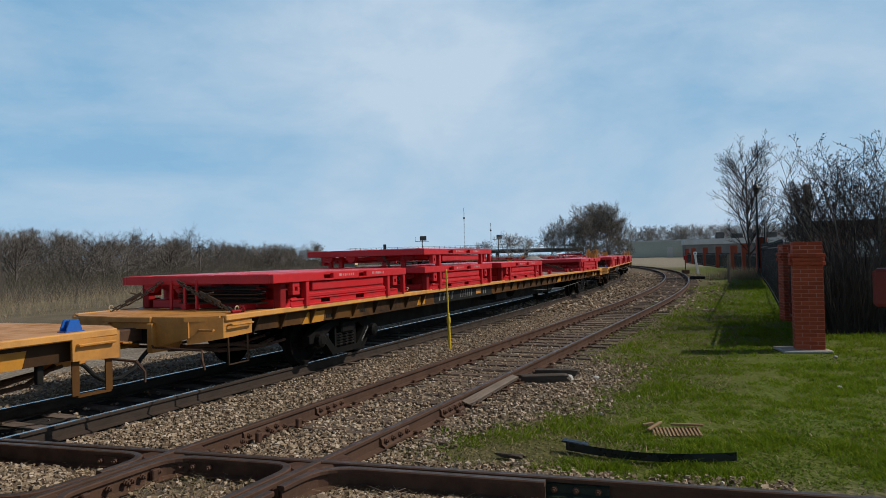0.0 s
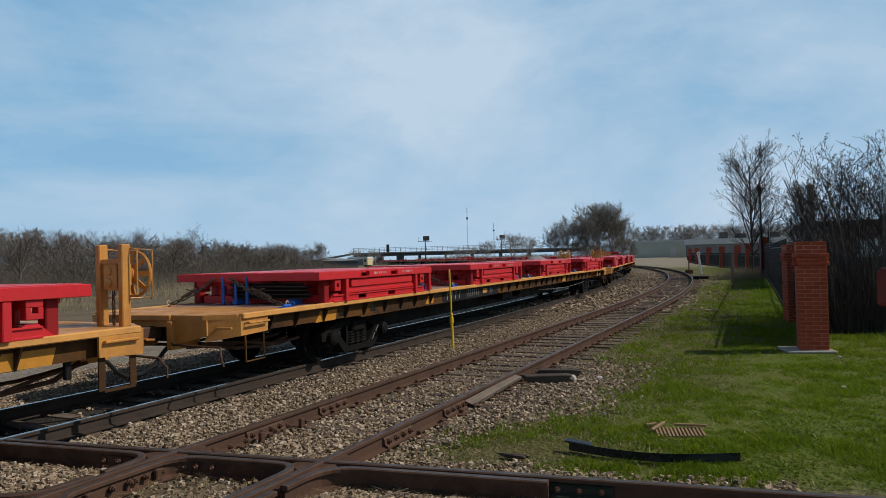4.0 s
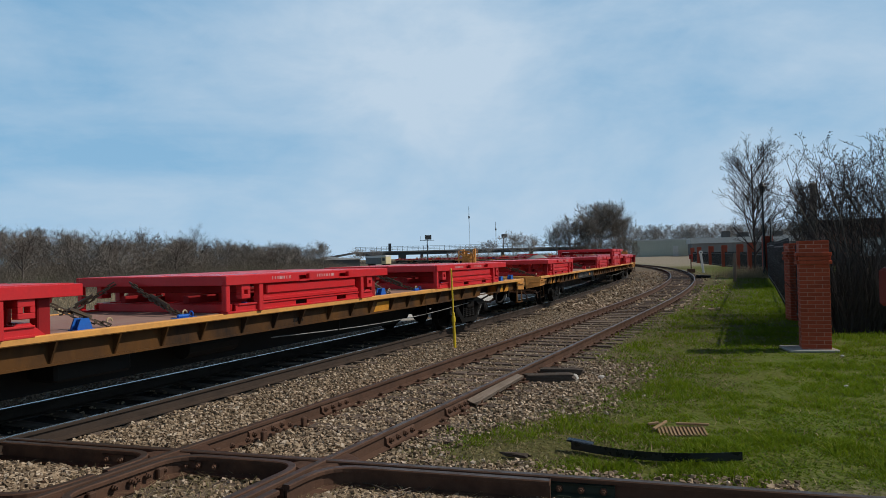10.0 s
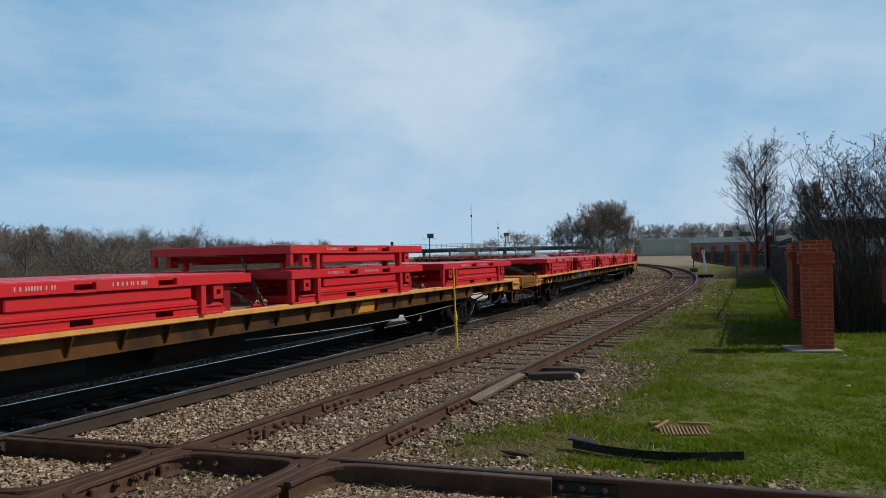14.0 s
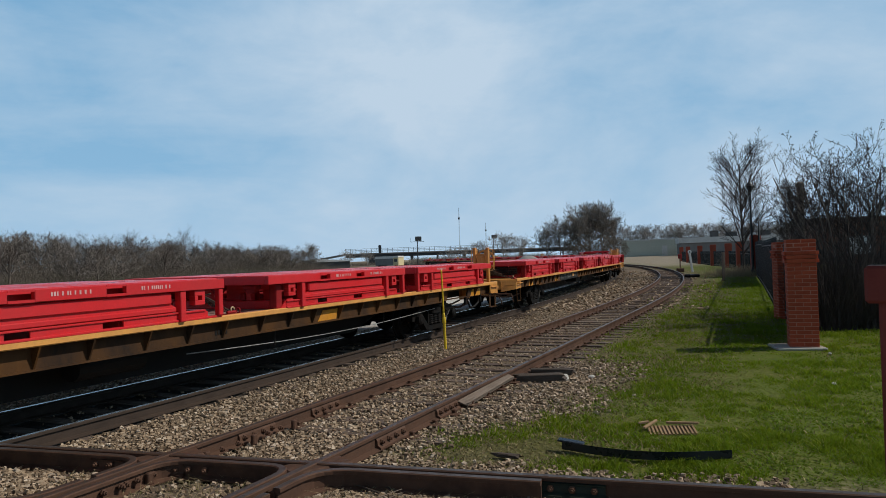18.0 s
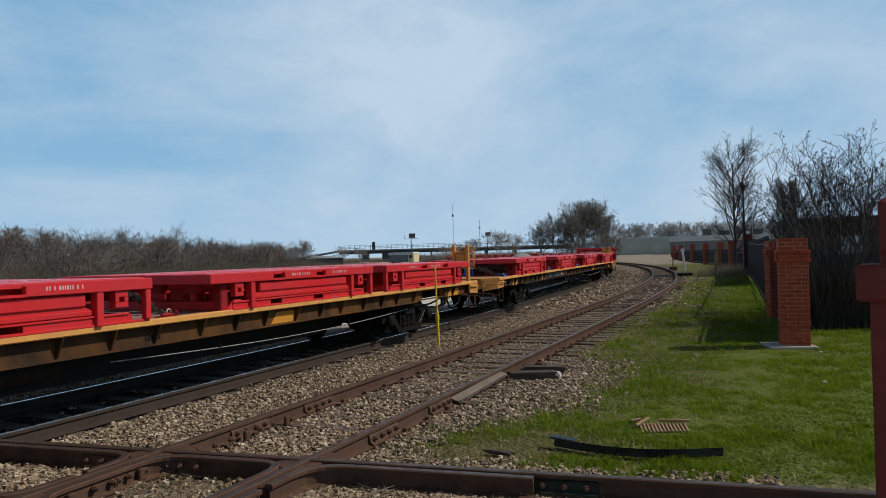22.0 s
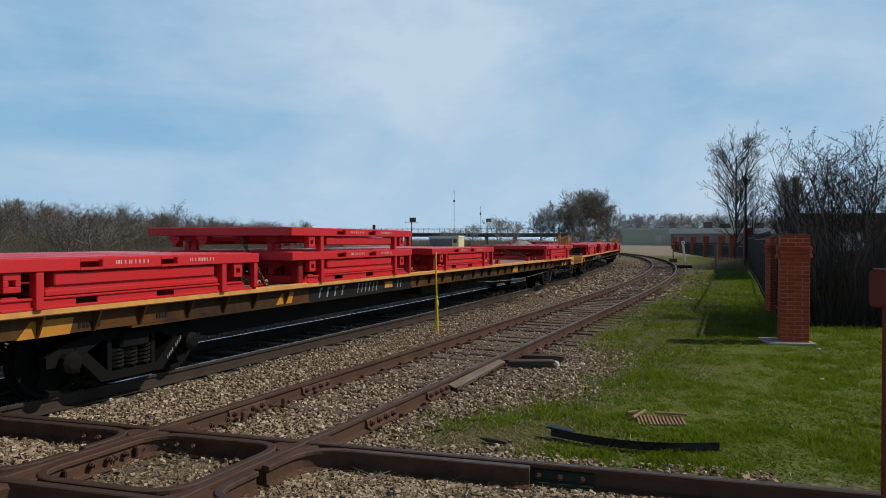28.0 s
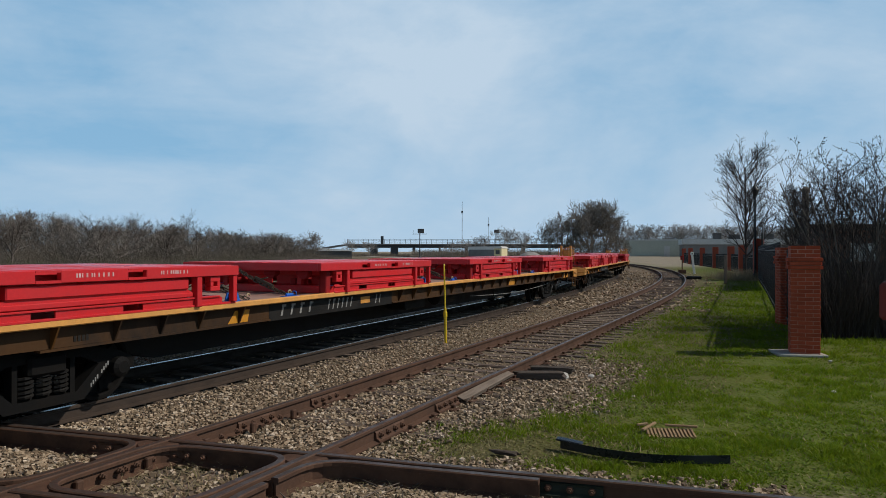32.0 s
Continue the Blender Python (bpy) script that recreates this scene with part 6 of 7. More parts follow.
for u in rg.uniform(-0.18, 1, 330):
    dep = rg.uniform(-2, 14)
    hgt = rg.uniform(2.0, 4.2)
    low.append((-31 + 6 * u - dep, 42 + 123 * u + 0.05 * dep, hgt, hgt * rg.uniform(0.9, 1.5)))
crown_twigs("brush_twigs", low, 520, UNDER, "tangled brown brush at the foot of the woods", 52, (0.04, 0.13), 0.0020, 0.0)


for x, y, hgt, seed in ((-29.3, 86.5, 6.5, 61), (-29.6, 62.5, 5.2, 62), (-30.2, 69.0, 5.4, 63), (-30.4, 51.0, 4.9, 64), (-27.6, 117.0, 5.4, 65), (-29.5, 77.0, 5.2, 66), (-26.5, 128.0, 5.3, 67)):
    limbs = limb_set(random.Random(seed), hgt, 4, (9, 6, 4, 3), 0.56, 0.30, 0.34, 1, 0.09, 0.15, 0.66, 9, True)
    tree_thing("tree", "bare spreading tree standing out of the edge of the woods", "tree", limbs, pose(x, y, GROUND_Z), 0.008, BARK, TWIG, 1, "trees at the edge of the woods")


def along_woods(d0, d1, u0=-0.3, u1=1.0):
    def place(g, n):
        u, dep = g.uniform(u0, u1, n), g.uniform(d0, d1, n)
        return -31 + 6 * u - dep, 42 + 123 * u + 0.05 * dep
    return place


sticks("underbrush", 42000, along_woods(-1, 12, -0.15), 0.4, 2.0, 0.009, UNDER, "dense brown underbrush at the foot of the woods", "underbrush", 31, 0.75)
sticks("thicket_mass", 60000, along_woods(2, 22, -0.2), 1.6, 4.0, 0.009, UNDER, "dense grey-brown thicket of young trees in the woods", "thicket", 37, 0.42)
sticks("thorn_brush", 26000, along_woods(-9, 0, -0.2, 0.8), 0.4, 1.7, 0.010, UNDER, "brown thorny brush before the woods", "brush", 39, 0.45)
sticks("evergreen_brush", 2600, along_woods(-2, 1, 0.05, 0.7), 0.5, 1.7, 0.03, worn("olive_brush", (0.07, 0.085, 0.035), (0.05, 0.055, 0.03), 0.3, 3, 0.95, bump=0.0), "olive green brush before the woods", "brush", 33, 0.3)


def meadow(g, n):
    u, dep = g.uniform(-0.2, 0.9, n), g.uniform(0, 1, n) ** 1.5
    return -30.5 + 6 * u + dep * 15, 42 + 123 * u - dep * 6


sticks("tall_dry_grass", 22000, meadow, 0.3, 1.0, 0.011, STRAW, "tall straw-coloured dry grass in a meadow", "dry grass", 35, 0.4)

# groups of large bare trees beyond the curve
big = [(36.5, 196, 13.5, 12), (42.5, 190, 16.5, 15), (48.0, 194, 16.8, 14), (32.0, 192, 11.0, 9), (52, 198, 12.5, 9), (45.5, 200, 16.5, 15), (39.5, 188, 13, 11)]
GREY_TWIG = worn("grey_twig", (0.20, 0.178, 0.158), (0.13, 0.116, 0.104), 0.3, 3, 0.95, bump=0.0)
crown_twigs("large_tree_twigs", big, 2300, GREY_TWIG, "fine grey twigs of large leafless trees", 53, (0.02, 0.055), 0.0013, 0.28)
planted("large_trees", big * 2, GREY_TWIG, "large rounded leafless trees beyond the railway curve", "trees", 8)


def clump(x0, y0, w, d):
    def place(g, n):
        return x0 + g.normal(0, w, n), y0 + g.normal(0, d, n)
    return place


sticks("dry_bush", 1600, clump(21.6, 49.0, 0.8, 1.6), 0.3, 0.95, 0.012, STRAW, "grey dry weeds at the end of the fence", "dry weeds", 47, 0.45)
under = [(36 + 1.05 * k, 185 + 2.5 * math.sin(k * 2.3), 4.6 + 2.2 * math.sin(k * 1.7) ** 2, 5.0) for k in range(15)]
crown_twigs("tree_thicket", under, 1500, UNDER, "dense grey-brown thicket under large trees", 41, (0.05, 0.13), 0.004, 0.0)
far = [(22, 215, 9.5, 11), (27, 218, 8.5, 10), (15, 230, 7.5, 9), (10, 235, 6.0, 8), (6, 228, 5.5, 7), (-28, 232, 6, 8), (-22, 240, 5.5, 8)]
far += [(x, 345 + (x % 7), 15 + (x % 5), 17) for x in range(96, 190, 5)]
HAZY_TWIG = worn("hazy_twig", (0.30, 0.28, 0.26), (0.22, 0.20, 0.19), 0.3, 3, 0.95, bump=0.0)
crown_twigs("distant_twigs", far, 900, HAZY_TWIG, "fine twigs of distant leafless trees", 54, (0.04, 0.10), 0.003, 0.2)
planted("distant_trees", far, HAZY_TWIG, "distant small leafless trees along the skyline", "trees", 12)
sticks("low_brush", 3500, lambda g, n: (g.uniform(-60, -7, n), g.uniform(262, 290, n)), 0.4, 1.7, 0.05, UNDER, "low brown brush under the bridge", "brush", 44, 0.6)
sticks("distant_brush", 12000, lambda g, n: (g.uniform(-7, 42, n), g.uniform(225, 262, n)), 0.8, 3.0, 0.05, worn("hazy_brush", (0.24, 0.21, 0.17), (0.16, 0.145, 0.115), 0.3, 3, 0.95, bump=0.0), "low grey-brown brush beyond the railway", "brush", 43, 0.6)

# ---- distance ----


def place_at(az, dist):
    return dist * math.sin(radians(az)), dist * math.cos(radians(az))


bridge = thing("road_bridge", "long dark concrete road bridge with railings", "bridge")
y0, zt = 297.0, 4.9
mb = Mb()
mb.cbox(-36, 62, y0 - 4, y0 + 4, zt - 0.55, zt, 0.05)
mb.prism([(-36, zt), (-36, zt - 0.6), (-62, 0.2), (-62, 1.0)], y0 - 4, y0 + 4)
part("deck", mb, BRIDGE, bridge, "grey concrete deck")
for yy in (-3.2, 0, 3.2):
    mb = Mb()
    mb.box(-36, 62, y0 + yy - 0.25, y0 + yy + 0.25, zt - 1.7, zt - 0.551)
    part("girder", mb, BRIDGE_DARK, bridge, "dark girder")
for x, w in ((-25.2, 2.6), (-16.6, 2.9), (-8.3, 1.1), (2.6, 0.8), (14, 1.0), (26, 1.0), (38, 1.0)):
    mb = Mb()
    mb.cbox(x - w / 2, x + w / 2, y0 - 3.4, y0 + 3.4, GROUND_Z - 0.3, zt - 1.702, 0.08)
    part("pier", mb, BRIDGE_DARK, bridge, "dark concrete pier")
rail_post = Mb().box(-0.07, 0.07, -0.07, 0.07, 0, 1.9).mesh("railing_post", BRIDGE_DARK)
for x in np.arange(-36, 62, 2.2):
    part("railing_post", rail_post, BRIDGE_DARK, bridge, m=pose(x, y0 - 3.9, zt - 0.01))
for z in (0.7, 1.25, 1.85):
    mb = Mb()
    mb.box(-36, 62, y0 - 3.95, y0 - 3.85, zt + z - 0.05, zt + z + 0.05)
    part("railing_bar", mb, BRIDGE_DARK, bridge)
for x in (-21.5,):
    mb = Mb()
    mb.cbox(x - 0.6, x + 0.6, y0 - 4.3, y0 - 3.7, zt, zt + 3.2, 0.1)
    part("sign_back", mb, BRIDGE_DARK, bridge, "dark sign seen from behind")


def floodlight(az, dist, top):
    x, y = place_at(az, dist)
    t = thing("floodlight_mast", "grey floodlight mast with platform and lamp boxes", "floodlight", "floodlight masts", pose(x, y, GROUND_Z))
    mb = Mb()
    mb.disc([(0.16, 0), (0.10, top)], "z", 8)
    part("mast", mb, BRIDGE_DARK, t)
    mb = Mb()
    mb.box(-1.8, 1.8, -0.3, 0.3, top - 0.95, top - 0.85)
    mb.box(-1.7, -1.64, -0.05, 0.05, top - 0.86, top + 0.2)
    part("platform", mb, BRIDGE_DARK, t)
    for k in (-0.45, 0.35):
        mb = Mb()
        mb.cbox(k - 0.1, k + 0.75, -0.4, 0.3, top - 0.7, top + 0.45, 0.06)
        part("lamp_box", mb, DARK_ROOF, t)
    return t


floodlight(-1.13, 180, 7.3)
floodlight(5.1, 220, 8.3)
for az, dist, top in ((2.34, 350, 27.0), (4.5, 350, 19.0)):
    x, y = place_at(az, dist)
    t = thing("radio_mast", "thin lattice radio mast on the skyline", "radio mast", "radio masts", pose(x, y, GROUND_Z))
    for k in range(3):
        mb = Mb()
        a = 2.09 * k
        mb.tube([(0.22 * math.cos(a), 0.22 * math.sin(a), 0), (0.12 * math.cos(a), 0.12 * math.sin(a), top)], 0.05, 4)
        part("leg", mb, BRIDGE, t)
    mb = Mb()
    for z in np.arange(1, top, 1.0):
        a = z * 2.09
        mb.tube([(0.2 * math.cos(a), 0.2 * math.sin(a), z), (0.2 * math.cos(a + 2.09), 0.2 * math.sin(a + 2.09), z + 0.8)], 0.03, 3)
    part("bracing", mb, BRIDGE, t)
    mb = Mb()
    mb.cbox(-0.4, 0.4, -0.3, 0.3, top * 0.78, top * 0.82, 0.05)
    part("antenna", mb, BRIDGE_DARK, t)

# warehouse and low buildings
wh = thing("warehouse", "long pale green sheet-metal warehouse with flat roof", "warehouse", m=pose(85, 268, GROUND_Z, 0, 0, -14))
mb = Mb()
mb.box(-11, 11, 0, 30, 0, 6.2)
wall = part("wall", mb, METAL_WALL, wh)
for k in range(22):
    mb = Mb()
    mb.box(-11 + k + 0.46, -11 + k + 0.54, -0.06, 0.0, 0.3, 6.0)
    part("wall_rib", mb, METAL_WALL, wall)
mb = Mb()
mb.prism([(-11.5, 6.2), (11.5, 6.2), (11.5, 6.75), (-11.5, 6.6)], -0.5, 30.5)
part("roof", mb, GREY_WALL, wh, "pale flat roof edge")
mb = Mb()
mb.box(3.6, 5.6, -0.08, 0.0, 0, 4.0)
part("door", mb, GREY_WALL, wh, "pale roller door")
shed = thing("low_building", "low dark building with white roof edge and rooftop units", "building", m=pose(91, 236, GROUND_Z, 0, 0, -16))
mb = Mb()
mb.box(-6, 30, 0, 20, 0, 4.4)
part("wall", mb, BRIDGE, shed, "grey wall")
mb = Mb()
mb.box(-6.5, 30.5, -0.8, 20.5, 4.4, 6.2)
part("roof", mb, GREY_WALL, shed, "white roof edge")
for x, w, hh in ((4, 2.6, 2.2), (9, 3.5, 1.6), (14, 1.5, 3.0), (20, 3.0, 1.8)):
    mb = Mb()
    mb.cbox(x, x + w, 3, 6, 6.2, 6.2 + hh, 0.1)
    part("rooftop_unit", mb, DARK_ROOF, shed, "dark rooftop unit")
hall = thing("brick_building", "low brown brick building behind the shrubs", "building", m=pose(38.5, 70, GROUND_Z, 0, 0, -24))
mb = Mb()
mb.box(0, 34, 0, 14, 0, 4.2)
wall = part("wall", mb, worn("brown_brick_wall", (0.20, 0.10, 0.07), (0.13, 0.07, 0.05), 0.8, 14, 0.9), hall)
mb = Mb()
mb.box(-0.4, 34.4, -0.4, 14.4, 4.2, 4.7)
part("roof", mb, RUST, hall, "rust-brown roof edge")
for x in (3, 8, 13, 18, 24):
    mb = Mb()
    mb.cbox(x, x + 2.4, -0.06, 0.0, 1.0, 2.8, 0.02)
    part("window", mb, TANK_GREY, hall, "pale window")
for x, y, w, d, h, seed in ((-26.5, 186, 9, 6, 2.6, 1), (-33, 205, 7, 6, 3.0, 2)):
    sd = thing("shed", "low grey shed with pale sheet roof beyond the meadow", "shed", "low sheds", pose(x, y, GROUND_Z, 0, 0, 12))
    mb = Mb()
    mb.box(-w / 2, w / 2, -d / 2, d / 2, 0, h - 0.6)
    part("wall", mb, DARK_ROOF, sd)
    mb = Mb()
    mb.prism([(-w / 2 - 0.4, h - 0.6), (w / 2 + 0.4, h - 0.6), (w / 2 + 0.4, h - 0.5), (0, h), (-w / 2 - 0.4, h - 0.5)], -d / 2 - 0.3, d / 2 + 0.3)
    part("roof", mb, TANK_GREY, sd, "pale sheet roof")

# gravel heap
mb = Mb()
bm = bmesh.new()
bmesh.ops.create_cone(bm, segments=40, radius1=3.0, radius2=0.5, depth=2.0, cap_ends=True)
bmesh.ops.subdivide_edges(bm, edges=bm.edges[:], cuts=4, use_grid_fill=True)
for v in bm.verts:
    r = v.co.xy.length
    v.co.z = 1.95 * math.cos(min(r / 3.0, 1) * math.pi / 2) ** 0.9 + 0.10 * noise.noise(v.co * 1.3) - 0.02
bm.verts.index_update()
mb.add([v.co for v in bm.verts], [[v.index for v in f.verts] for f in bm.faces])
bm.free()
tagged(part("gravel_heap", mb, worn("grey_gravel", (0.30, 0.29, 0.27), (0.20, 0.19, 0.18), 2, 12, 0.95, bump=0.5), None, "", pose(13.6, 98, GROUND_Z)), "grey heap of gravel inside the railway curve", "gravel heap")

# lamp post, poles and signs by the fence
lamp = thing("lamp_post", "black iron lamp post with lantern by the gate", "lamp post", m=pose(21.9, 47.4, GROUND_Z))
mb = Mb()
mb.disc([(0.16, 0), (0.16, 0.3), (0.09, 0.5), (0.06, 5.6), (0.10, 5.65), (0.05, 5.75)], "z", 10)
part("shaft", mb, IRON, lamp)
mb = Mb()
mb.disc([(0.12, 5.75), (0.22, 6.15), (0.24, 6.18), (0.05, 6.45), (0.03, 6.6)], "z", 8)
part("lantern", mb, IRON, lamp)
pole = thing("wooden_pole", "thick weathered wooden pole rising behind the shrubs", "pole", m=pose(21.5, 40.2, GROUND_Z))
mb = Mb()
mb.disc([(0.20, 0), (0.19, 5.4), (0.24, 5.42), (0.24, 5.6), (0.12, 5.7)], "z", 10)
part("shaft", mb, BARK, pole)
sign = thing("whistle_post", "leaning white post with small round sign", "sign post", m=pose(22.8, 60.9, GROUND_Z, 0, -7, 0))
mb = Mb()
mb.cbox(-0.09, 0.09, -0.05, 0.05, 0, 1.75, 0.01)
part("post", mb, WHITE, sign)
mb = Mb()
mb.disc([(0.15, -0.07), (0.17, -0.06), (0.17, -0.04)], "y", 14, pose(0, 0, 1.80))
part("sign_disc", mb, WHITE, sign, "white round sign with dark mark")
mb = Mb()
mb.box(-0.06, 0.06, -0.085, -0.075, 1.74, 1.86)
part("sign_mark", mb, DARK_ROOF, sign, "dark mark")
gp = thing("grey_post", "weathered grey timber post in rough grass", "post", m=pose(17.8, 42.5, GROUND_Z, 0, 1, 0))
mb = Mb()
mb.cbox(-0.07, 0.07, -0.07, 0.07, 0, 1.75, 0.015)
part("post", mb, GREY_WOOD, gp)
sw = thing("switch_stand", "dark rusty switch stand beside the siding", "switch stand", m=pose(22.3, 62.5, GROUND_Z))
mb = Mb()
mb.cbox(-0.3, 0.3, -0.2, 0.2, 0, 0.35, 0.03)
part("base", mb, RUST, sw)
mb = Mb()
mb.disc([(0.05, 0.3), (0.05, 1.5)], "z", 8)
part("shaft", mb, RUST, sw)
mb = Mb()
mb.cbox(-0.16, 0.16, -0.02, 0.02, 1.2, 1.6, 0.02)
part("target", mb, DEEP_RED, sw, "dull red target")
lump = Mb().cbox(-0.5, 0.5, -0.3, 0.3, 0, 0.22, 0.08)
tagged(part("rubber_mat", lump, HOSE, None, "", pose(18.5, 49.5, GROUND_Z + 0.01, 0, 0, 20)), "black lump of rubber on the grass", "rubber scrap")
for x, y in ((-37.0, 78.0), (-31.0, 92.0)):
    t = thing("utility_pole", "grey timber utility pole with crossarm before the woods", "utility pole", "utility poles", pose(x, y, GROUND_Z))
    mb = Mb()
    mb.disc([(0.12, 0), (0.08, 4.4)], "z", 8)
    part("shaft", mb, BARK, t)
    mb = Mb()
    mb.cbox(-0.8, 0.8, -0.05, 0.05, 4.1, 4.2, 0.01)
    part("crossarm", mb, BARK, t)

# slow cream-fronted bus beyond the train
bus = thing("bus", "white-roofed bus with cream front driving beyond the train", "bus")
mb = Mb()
mb.cbox(-7.6, -1.7, -1.2, 1.2, 0.5, 2.55, 0.12)
part("body", mb, worn("grey_bus_side", (0.22, 0.22, 0.21), (0.15, 0.15, 0.14), 1, 8, 0.6, bump=0.0), bus, "grey side")
mb = Mb()
mb.prism([(-7.7, 2.30), (-1.72, 2.30), (-1.72, 2.553), (0.05, 2.553), (0.05, 2.74), (-0.25, 2.92), (-7.2, 2.92), (-7.7, 2.78)], -1.25, 1.25)
part("roof", mb, WHITE, bus, "white roof")
mb = Mb()
mb.cbox(-1.7, 0, -1.22, 1.22, 0.45, 2.55, 0.10)
front = part("cab", mb, CREAM, bus, "cream cab")
mb = Mb()
mb.box(-1.3, -0.4, -1.25, -1.215, 1.4, 2.2)
part("window", mb, DARK_ROOF, front, "dark window")
for x in (-6.2, -0.9):
    mb = Mb()
    mb.disc([(0.2, -1.2), (0.45, -1.18), (0.45, 1.18), (0.2, 1.2)], "y", 14, pose(x, 0, 0.45))
    part("wheel_axle", mb, HOSE, bus, "black tyres on their axle")


# ---- ballast stones and turf ----
def stone_shape(seed):
    """An angular crushed stone: a cube with shifted corners."""
    r = random.Random(seed)
    v = np.array([[(i & 1) * 2 - 1, (i >> 1 & 1) * 2 - 1, (i >> 2 & 1) * 2 - 1] for i in range(8)], dtype=float)
    v *= np.array([[r.uniform(0.45, 1.0) for _ in range(3)] for _ in range(8)])
    f = np.array([(0, 2, 3), (0, 3, 1), (4, 5, 7), (4, 7, 6), (0, 1, 5), (0, 5, 4), (2, 6, 7), (2, 7, 3), (0, 4, 6), (0, 6, 2), (1, 3, 7), (1, 7, 5)])
    return v, f


SHAPES = [stone_shape(s) for s in range(10)]


def scatter_stones(name, n, x, y, keep, size, seed, label, sink=0.0):
    g = np.random.default_rng(seed)
    x, y = x[keep], y[keep]
    n = len(x)
    vs, fs, k = [], [], 0
    kind = g.integers(len(SHAPES), size=n)
    for q, (v, f) in enumerate(SHAPES):
        idx = np.nonzero(kind == q)[0]
        m = len(idx)
        if not m:
            continue
        s = g.uniform(*size, (m, 1)) * g.uniform(0.7, 1.25, (m, 3)) * np.array([[1, 1, 0.72]])
        a, b = g.uniform(0, 6.28, m), g.uniform(-0.6, 0.6, m)
        p = v[None] * s[:, None, :]
        p = np.stack([p[..., 0], p[..., 1] * np.cos(b)[:, None] - p[..., 2] * np.sin(b)[:, None], p[..., 1] * np.sin(b)[:, None] + p[..., 2] * np.cos(b)[:, None]], -1)
        p = np.stack([p[..., 0] * np.cos(a)[:, None] - p[..., 1] * np.sin(a)[:, None], p[..., 0] * np.sin(a)[:, None] + p[..., 1] * np.cos(a)[:, None], p[..., 2]], -1)
        p += np.stack([x[idx], y[idx], GROUND_Z + 0.012 + sink + g.uniform(-0.008, 0.02, m)], -1)[:, None, :]
        vs.append(p.reshape(-1, 3))
        fs.append((f[None] + (np.arange(m) * len(v))[:, None, None]).reshape(-1, 3) + k)
        k += m * len(v)
    return tagged(raw(name, np.concatenate(vs), np.concatenate(fs), STONE), label, "gravel", kind="stuff")


def near_rails(x, y):
    """Distance to the closest rail of the siding and the crossing line."""
    lat = side_of_siding(x, y)
    d = np.minimum(abs(lat - HALF), abs(lat + HALF))
    cr = (x - CROSS_A.x) * CROSS_N.x + (y - CROSS_A.y) * CROSS_N.y
    return np.minimum(d, np.minimum(abs(cr), abs(cr - GAUGE - 0.07))), lat, cr


g = np.random.default_rng(77)
n = 135000
far = 4.2 * (30 / 4.2) ** (g.random(n) ** 1.15)
az = g.uniform(-38, 36, n)
x, y = far * np.sin(np.radians(az)), far * np.cos(np.radians(az))
d, lat, cr = near_rails(x, y)
green = green_at(x, y)
inside = (cr > 0.1) & (cr < 1.45) & (abs(lat) < 0.72)
keep = (d > 0.07) & (g.random(n) > np.clip(green * 1.2, 0, 1)) & (lat < 4.5) & (lat > -7.5) & ~(inside & (g.random(n) < 0.8))
keep &= ~((lat > -4.5) & (lat < -2.7) & (g.random(n) < 0.55))
keep &= ~((abs(lat) < 1.25) & (g.random(n) < np.clip((far - 8) * 0.2, 0, 0.72)))
keep &= ~((lat < -5.9) & (y > 16))
keep &= ~((abs(side_of_siding(x, y, "main")) < 0.9) & (g.random(n) < 0.92))
keep &= ~((lat > 1.3) & (far > 13) & (g.random(n) < 0.75))
scatter_stones("ballast", n, x, y, keep, (0.010, 0.026), 3, "loose tan and grey crushed ballast stones between the tracks")
n = 20000
far = 24 * (75 / 24) ** g.random(n)
az = g.uniform(-34, 26, n)
x, y = far * np.sin(np.radians(az)), far * np.cos(np.radians(az))
d, lat, cr = near_rails(x, y)
keep = (d > 0.1) & (lat > -5.9) & ((lat < 1.3) | (g.random(n) < 0.2)) & (lat < 2.6) & ~((abs(lat) < 1.2) & (g.random(n) < 0.7))
scatter_stones("far_ballast", n, x, y, keep, (0.04, 0.07), 4, "crushed ballast stones along the far curve")


def blades(name, x, y, h, w, mat, label, seed, lean=0.35):
    g = np.random.default_rng(seed)
    n = len(x)
    a = g.uniform(0, 6.28, n)
    lx, ly = g.normal(0, lean, n) * h, g.normal(0, lean, n) * h
    z = np.full(n, GROUND_Z - 0.01) + np.clip((side_of_siding(x, y) - 6.0) / 10.0, 0, 1) * 0.10
    dx, dy = np.cos(a) * w, np.sin(a) * w
    v = np.stack([np.stack([x - dx, y - dy, z], -1), np.stack([x + dx, y + dy, z], -1),
                  np.stack([x + dx * 0.7 + lx * 0.35, y + dy * 0.7 + ly * 0.35, z + h * 0.6], -1), np.stack([x - dx * 0.7 + lx * 0.35, y - dy * 0.7 + ly * 0.35, z + h * 0.6], -1),
                  np.stack([x + lx, y + ly, z + h], -1)], 1)
    i = np.arange(n)[:, None] * 5
    f = np.concatenate([i + np.array([[0, 1, 2]]), i + np.array([[0, 2, 3]]), i + np.array([[3, 2, 4]])])
    return tagged(raw(name, v.reshape(-1, 3), f, mat), label, "grass", kind="stuff")


n = 430000
far = 4.6 * (42 / 4.6) ** (g.random(n) ** 1.05)
az = g.uniform(-6, 40, n)
x, y = far * np.sin(np.radians(az)), far * np.cos(np.radians(az))
green = green_at(x, y)
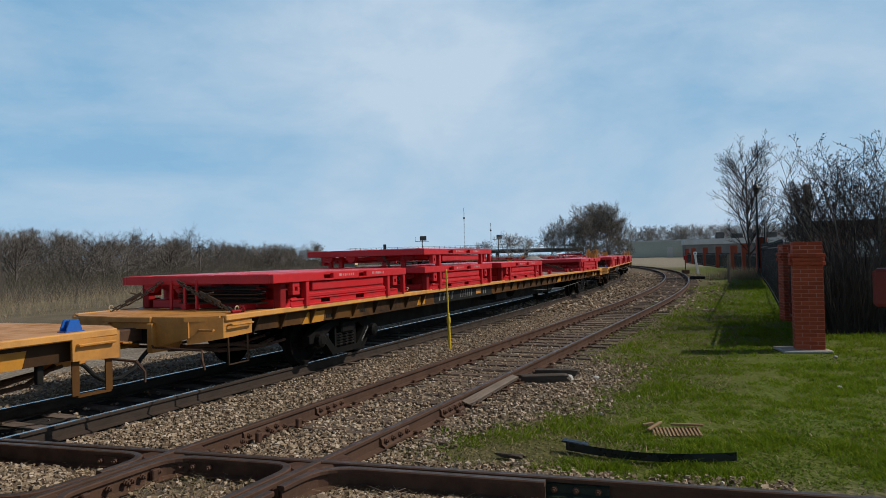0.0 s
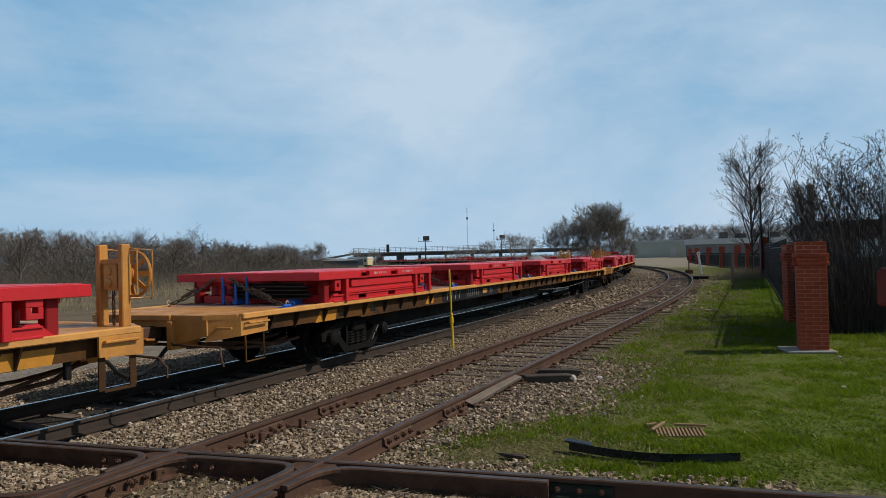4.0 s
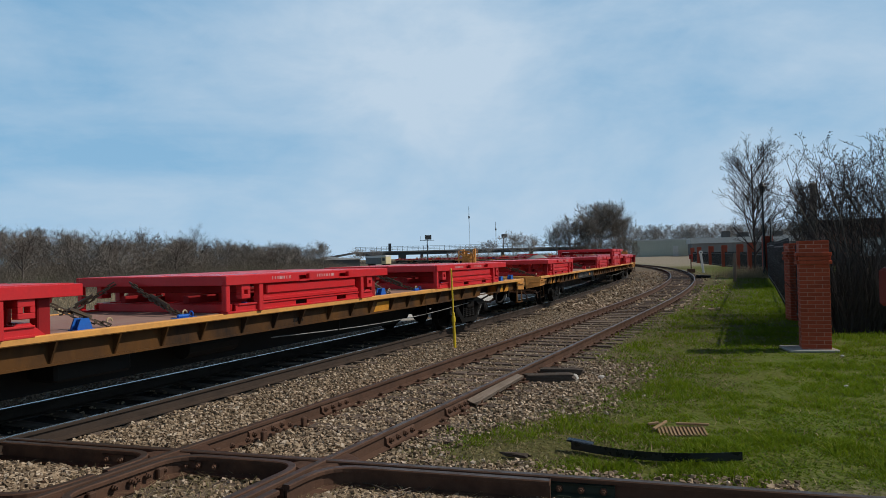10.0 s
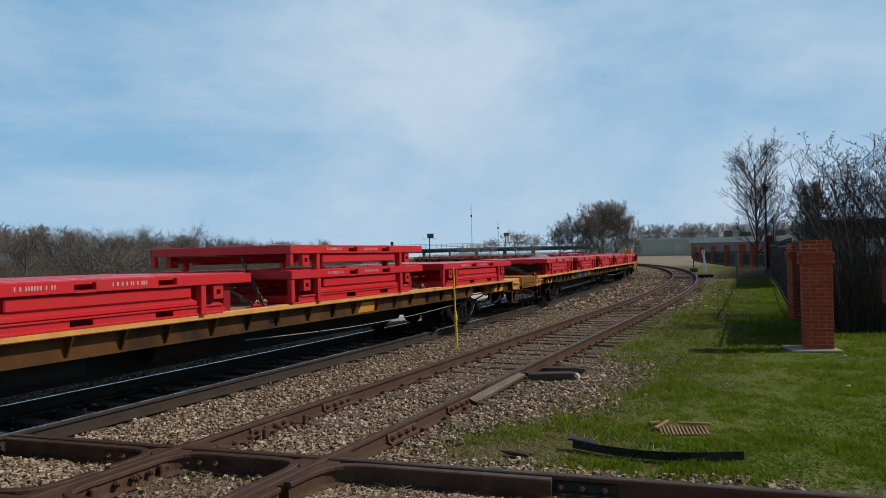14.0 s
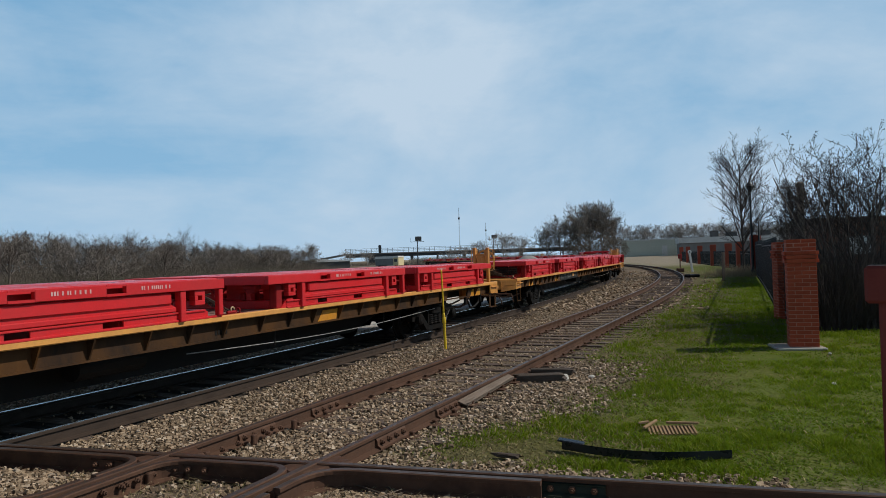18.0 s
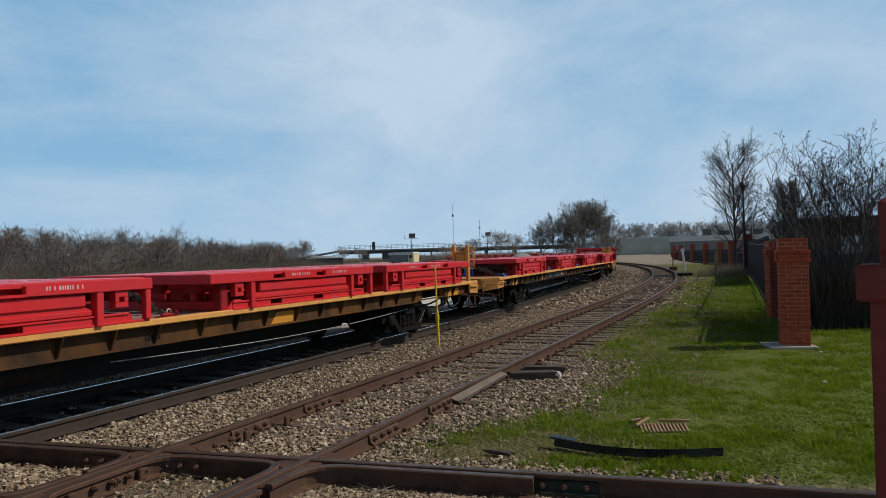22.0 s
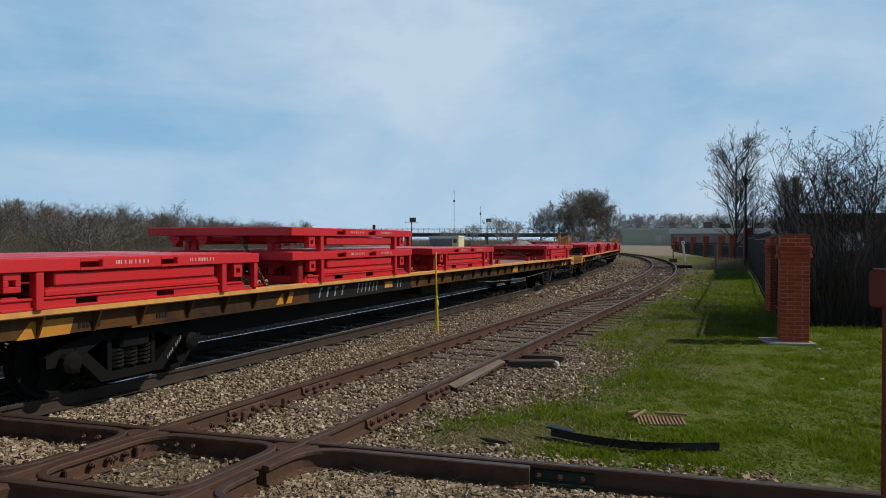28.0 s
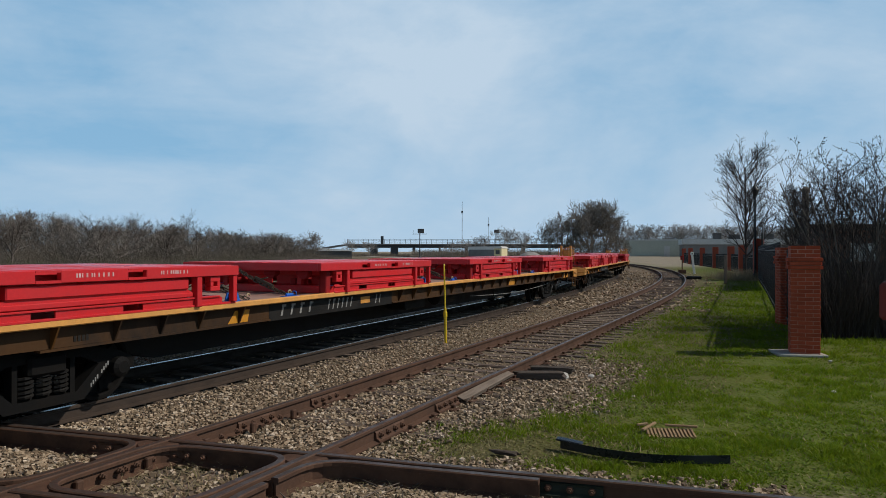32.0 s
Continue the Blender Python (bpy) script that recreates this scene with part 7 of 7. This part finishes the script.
tuft = np.array([noise.noise(Vector((a * 1.1, b * 1.1, 4.0))) + 0.9 * noise.noise(Vector((a * 4.2, b * 4.2, 9.0))) for a, b in zip(x, y)])
lush = lush_at(x, y)
keep = (g.random(n) < green ** 1.3 * (0.40 + 0.45 * lush) * np.clip(0.85 + 1.3 * tuft, 0.12, 1.2)) & (near_rails(x, y)[0] > 0.06)
x, y, tuft, far = x[keep], y[keep], tuft[keep], far[keep]
blades("turf", x, y, np.clip(0.026 + 0.050 * tuft, 0.012, 0.13) * g.uniform(0.5, 1.6, len(x)) * (1 + far / 60), 0.0030 + far * 0.00042, GRASS, "short uneven green spring grass", 6, 0.7)
# broad low leaves of clover and weeds in patches
CLOVER = island_tone("clover_leaf", [(0.0, (0.090, 0.150, 0.012)), (0.5, (0.140, 0.215, 0.018)), (1.0, (0.20, 0.27, 0.030))], 0.7, dirt=(0.05, 0.09, 0.01), patch=0.75)
n = 90000
far = 4.6 * (30 / 4.6) ** g.random(n)
az = g.uniform(-4, 40, n)
x, y = far * np.sin(np.radians(az)), far * np.cos(np.radians(az))
spread = np.array([noise.noise(Vector((a * 0.7, b * 0.7, 21.0))) + 0.8 * noise.noise(Vector((a * 3.1, b * 3.1, 2.0))) for a, b in zip(x, y)])
keep = (green_at(x, y) > 0.4) & (spread + g.normal(0, 0.22, n) > 0.10)
x, y, far = x[keep], y[keep], far[keep]
let_light_through(CLOVER, 0.3, (0.20, 0.29, 0.015))
blades("clover", x, y, g.uniform(0.016, 0.045, len(x)), 0.008 + far * 0.0005, CLOVER, "low broad leaves of clover and weeds", 16, 1.1)
n = 60000
far = 4.8 * (40 / 4.8) ** g.random(n)
az = g.uniform(-10, 38, n)
x, y = far * np.sin(np.radians(az)), far * np.cos(np.radians(az))
green = green_at(x, y)
keep = (green > 0.1) & (g.random(n) < np.clip(1.0 - lush_at(x, y), 0.16, 1)) & (near_rails(x, y)[0] > 0.1)
x, y, far = x[keep], y[keep], far[keep]
blades("dry_tufts", x, y, g.uniform(0.02, 0.06, len(x)), 0.003 + far * 0.0004, DRY, "dry yellowed grass tufts and thatch in the turf", 7, 0.9)
# tall weeds below the fence and shrubs
n = 4500
u = g.random(n)
x = 8.4 + u * 14 + g.normal(0, 1.1, n)
y = 15.5 + u * 32 + g.normal(0, 1.2, n)
blades("fence_weeds", x, y, g.uniform(0.05, 0.18, n), np.full(n, 0.008), GRASS, "rank green weeds along the foot of the fence", 8, 0.3)
# straw and rust-brown litter inside the diamond
n = 13000
x, y = g.uniform(-3.4, 1.4, n), g.uniform(4.0, 7.4, n)
d, lat, cr = near_rails(x, y)
keep = (d > 0.06) & (cr > 0.05) & (g.random(n) < 0.7)
x, y = x[keep], y[keep]
blades("straw_litter", x, y, g.uniform(0.04, 0.10, len(x)), np.full(len(x), 0.003), DRY, "dry straw and weed litter inside the diamond", 9, 1.6)


# broken sticks and weed stalks lying in the crossing
rnd = random.Random(91)
for k in range(26):
    a = rnd.uniform(0, math.pi)
    x0, y0 = rnd.uniform(-2.6, 0.9), rnd.uniform(4.6, 6.6)
    ln = rnd.uniform(0.10, 0.42)
    mb = Mb()
    p0, p1 = Vector((x0, y0, GROUND_Z + rnd.uniform(0.03, 0.06))), Vector((x0 + ln * math.cos(a), y0 + ln * math.sin(a), GROUND_Z + rnd.uniform(0.03, 0.10)))
    mb.tube([p0, p0.lerp(p1, 0.5) + Vector((0, 0, 0.015)), p1], rnd.uniform(0.004, 0.009), 5, 0.003)
    tagged(part("stick", mb, DARK_WOOD if k % 2 else GREY_WOOD), "dry broken stick lying in the rail crossing", "stick", "sticks in the crossing")


def motions():
    """The train runs towards and past the camera; every wheelset turns."""
    times = np.arange(0, 32.01, 0.5)
    for ob, j, m in ROLLING:
        walk(ob, [(t, car_pose(j, t) @ m) for t in times])
    spots = ((0, -6.6, 212), (6, -5.2, 205), (13, -3.7, 192), (17.5, -2.65, 180), (21, -1.25, 172), (24.6, 0.83, 160), (28, 2.95, 150), (31, 5.07, 140), (32, 5.8, 137))
    rows = []
    for t, az, dist in spots:
        x, y = place_at(az, dist)
        rows.append((t, pose(x, y, GROUND_Z, 0, 0, -35)))
    walk(bus, rows)
    for w, j in WHEELS:
        home = w.matrix_basis.copy()
        first = 2.0 + PITCH * (j - 1) - 70.0
        t0 = max(0.0, (first - 0) / 7.15)
        t1 = min(32.0, t0 + 15.5 if t0 > 0 else (2.0 + PITCH * j + 8) / 7.0)
        keys = [0.0] + [t for t in np.arange(t0, t1, 1 / 15) if t > 0] + [32.0]
        rows, prev = [], None
        for t in keys:
            ang = (math.degrees(run(t) / 0.42)) % 360
            if t == 32.0 and prev is not None:
                ang = prev
            prev = ang
            rows.append((t, home @ pose(0, 0, 0, 0, -ang, 0)))
        walk(w, rows)


motions()
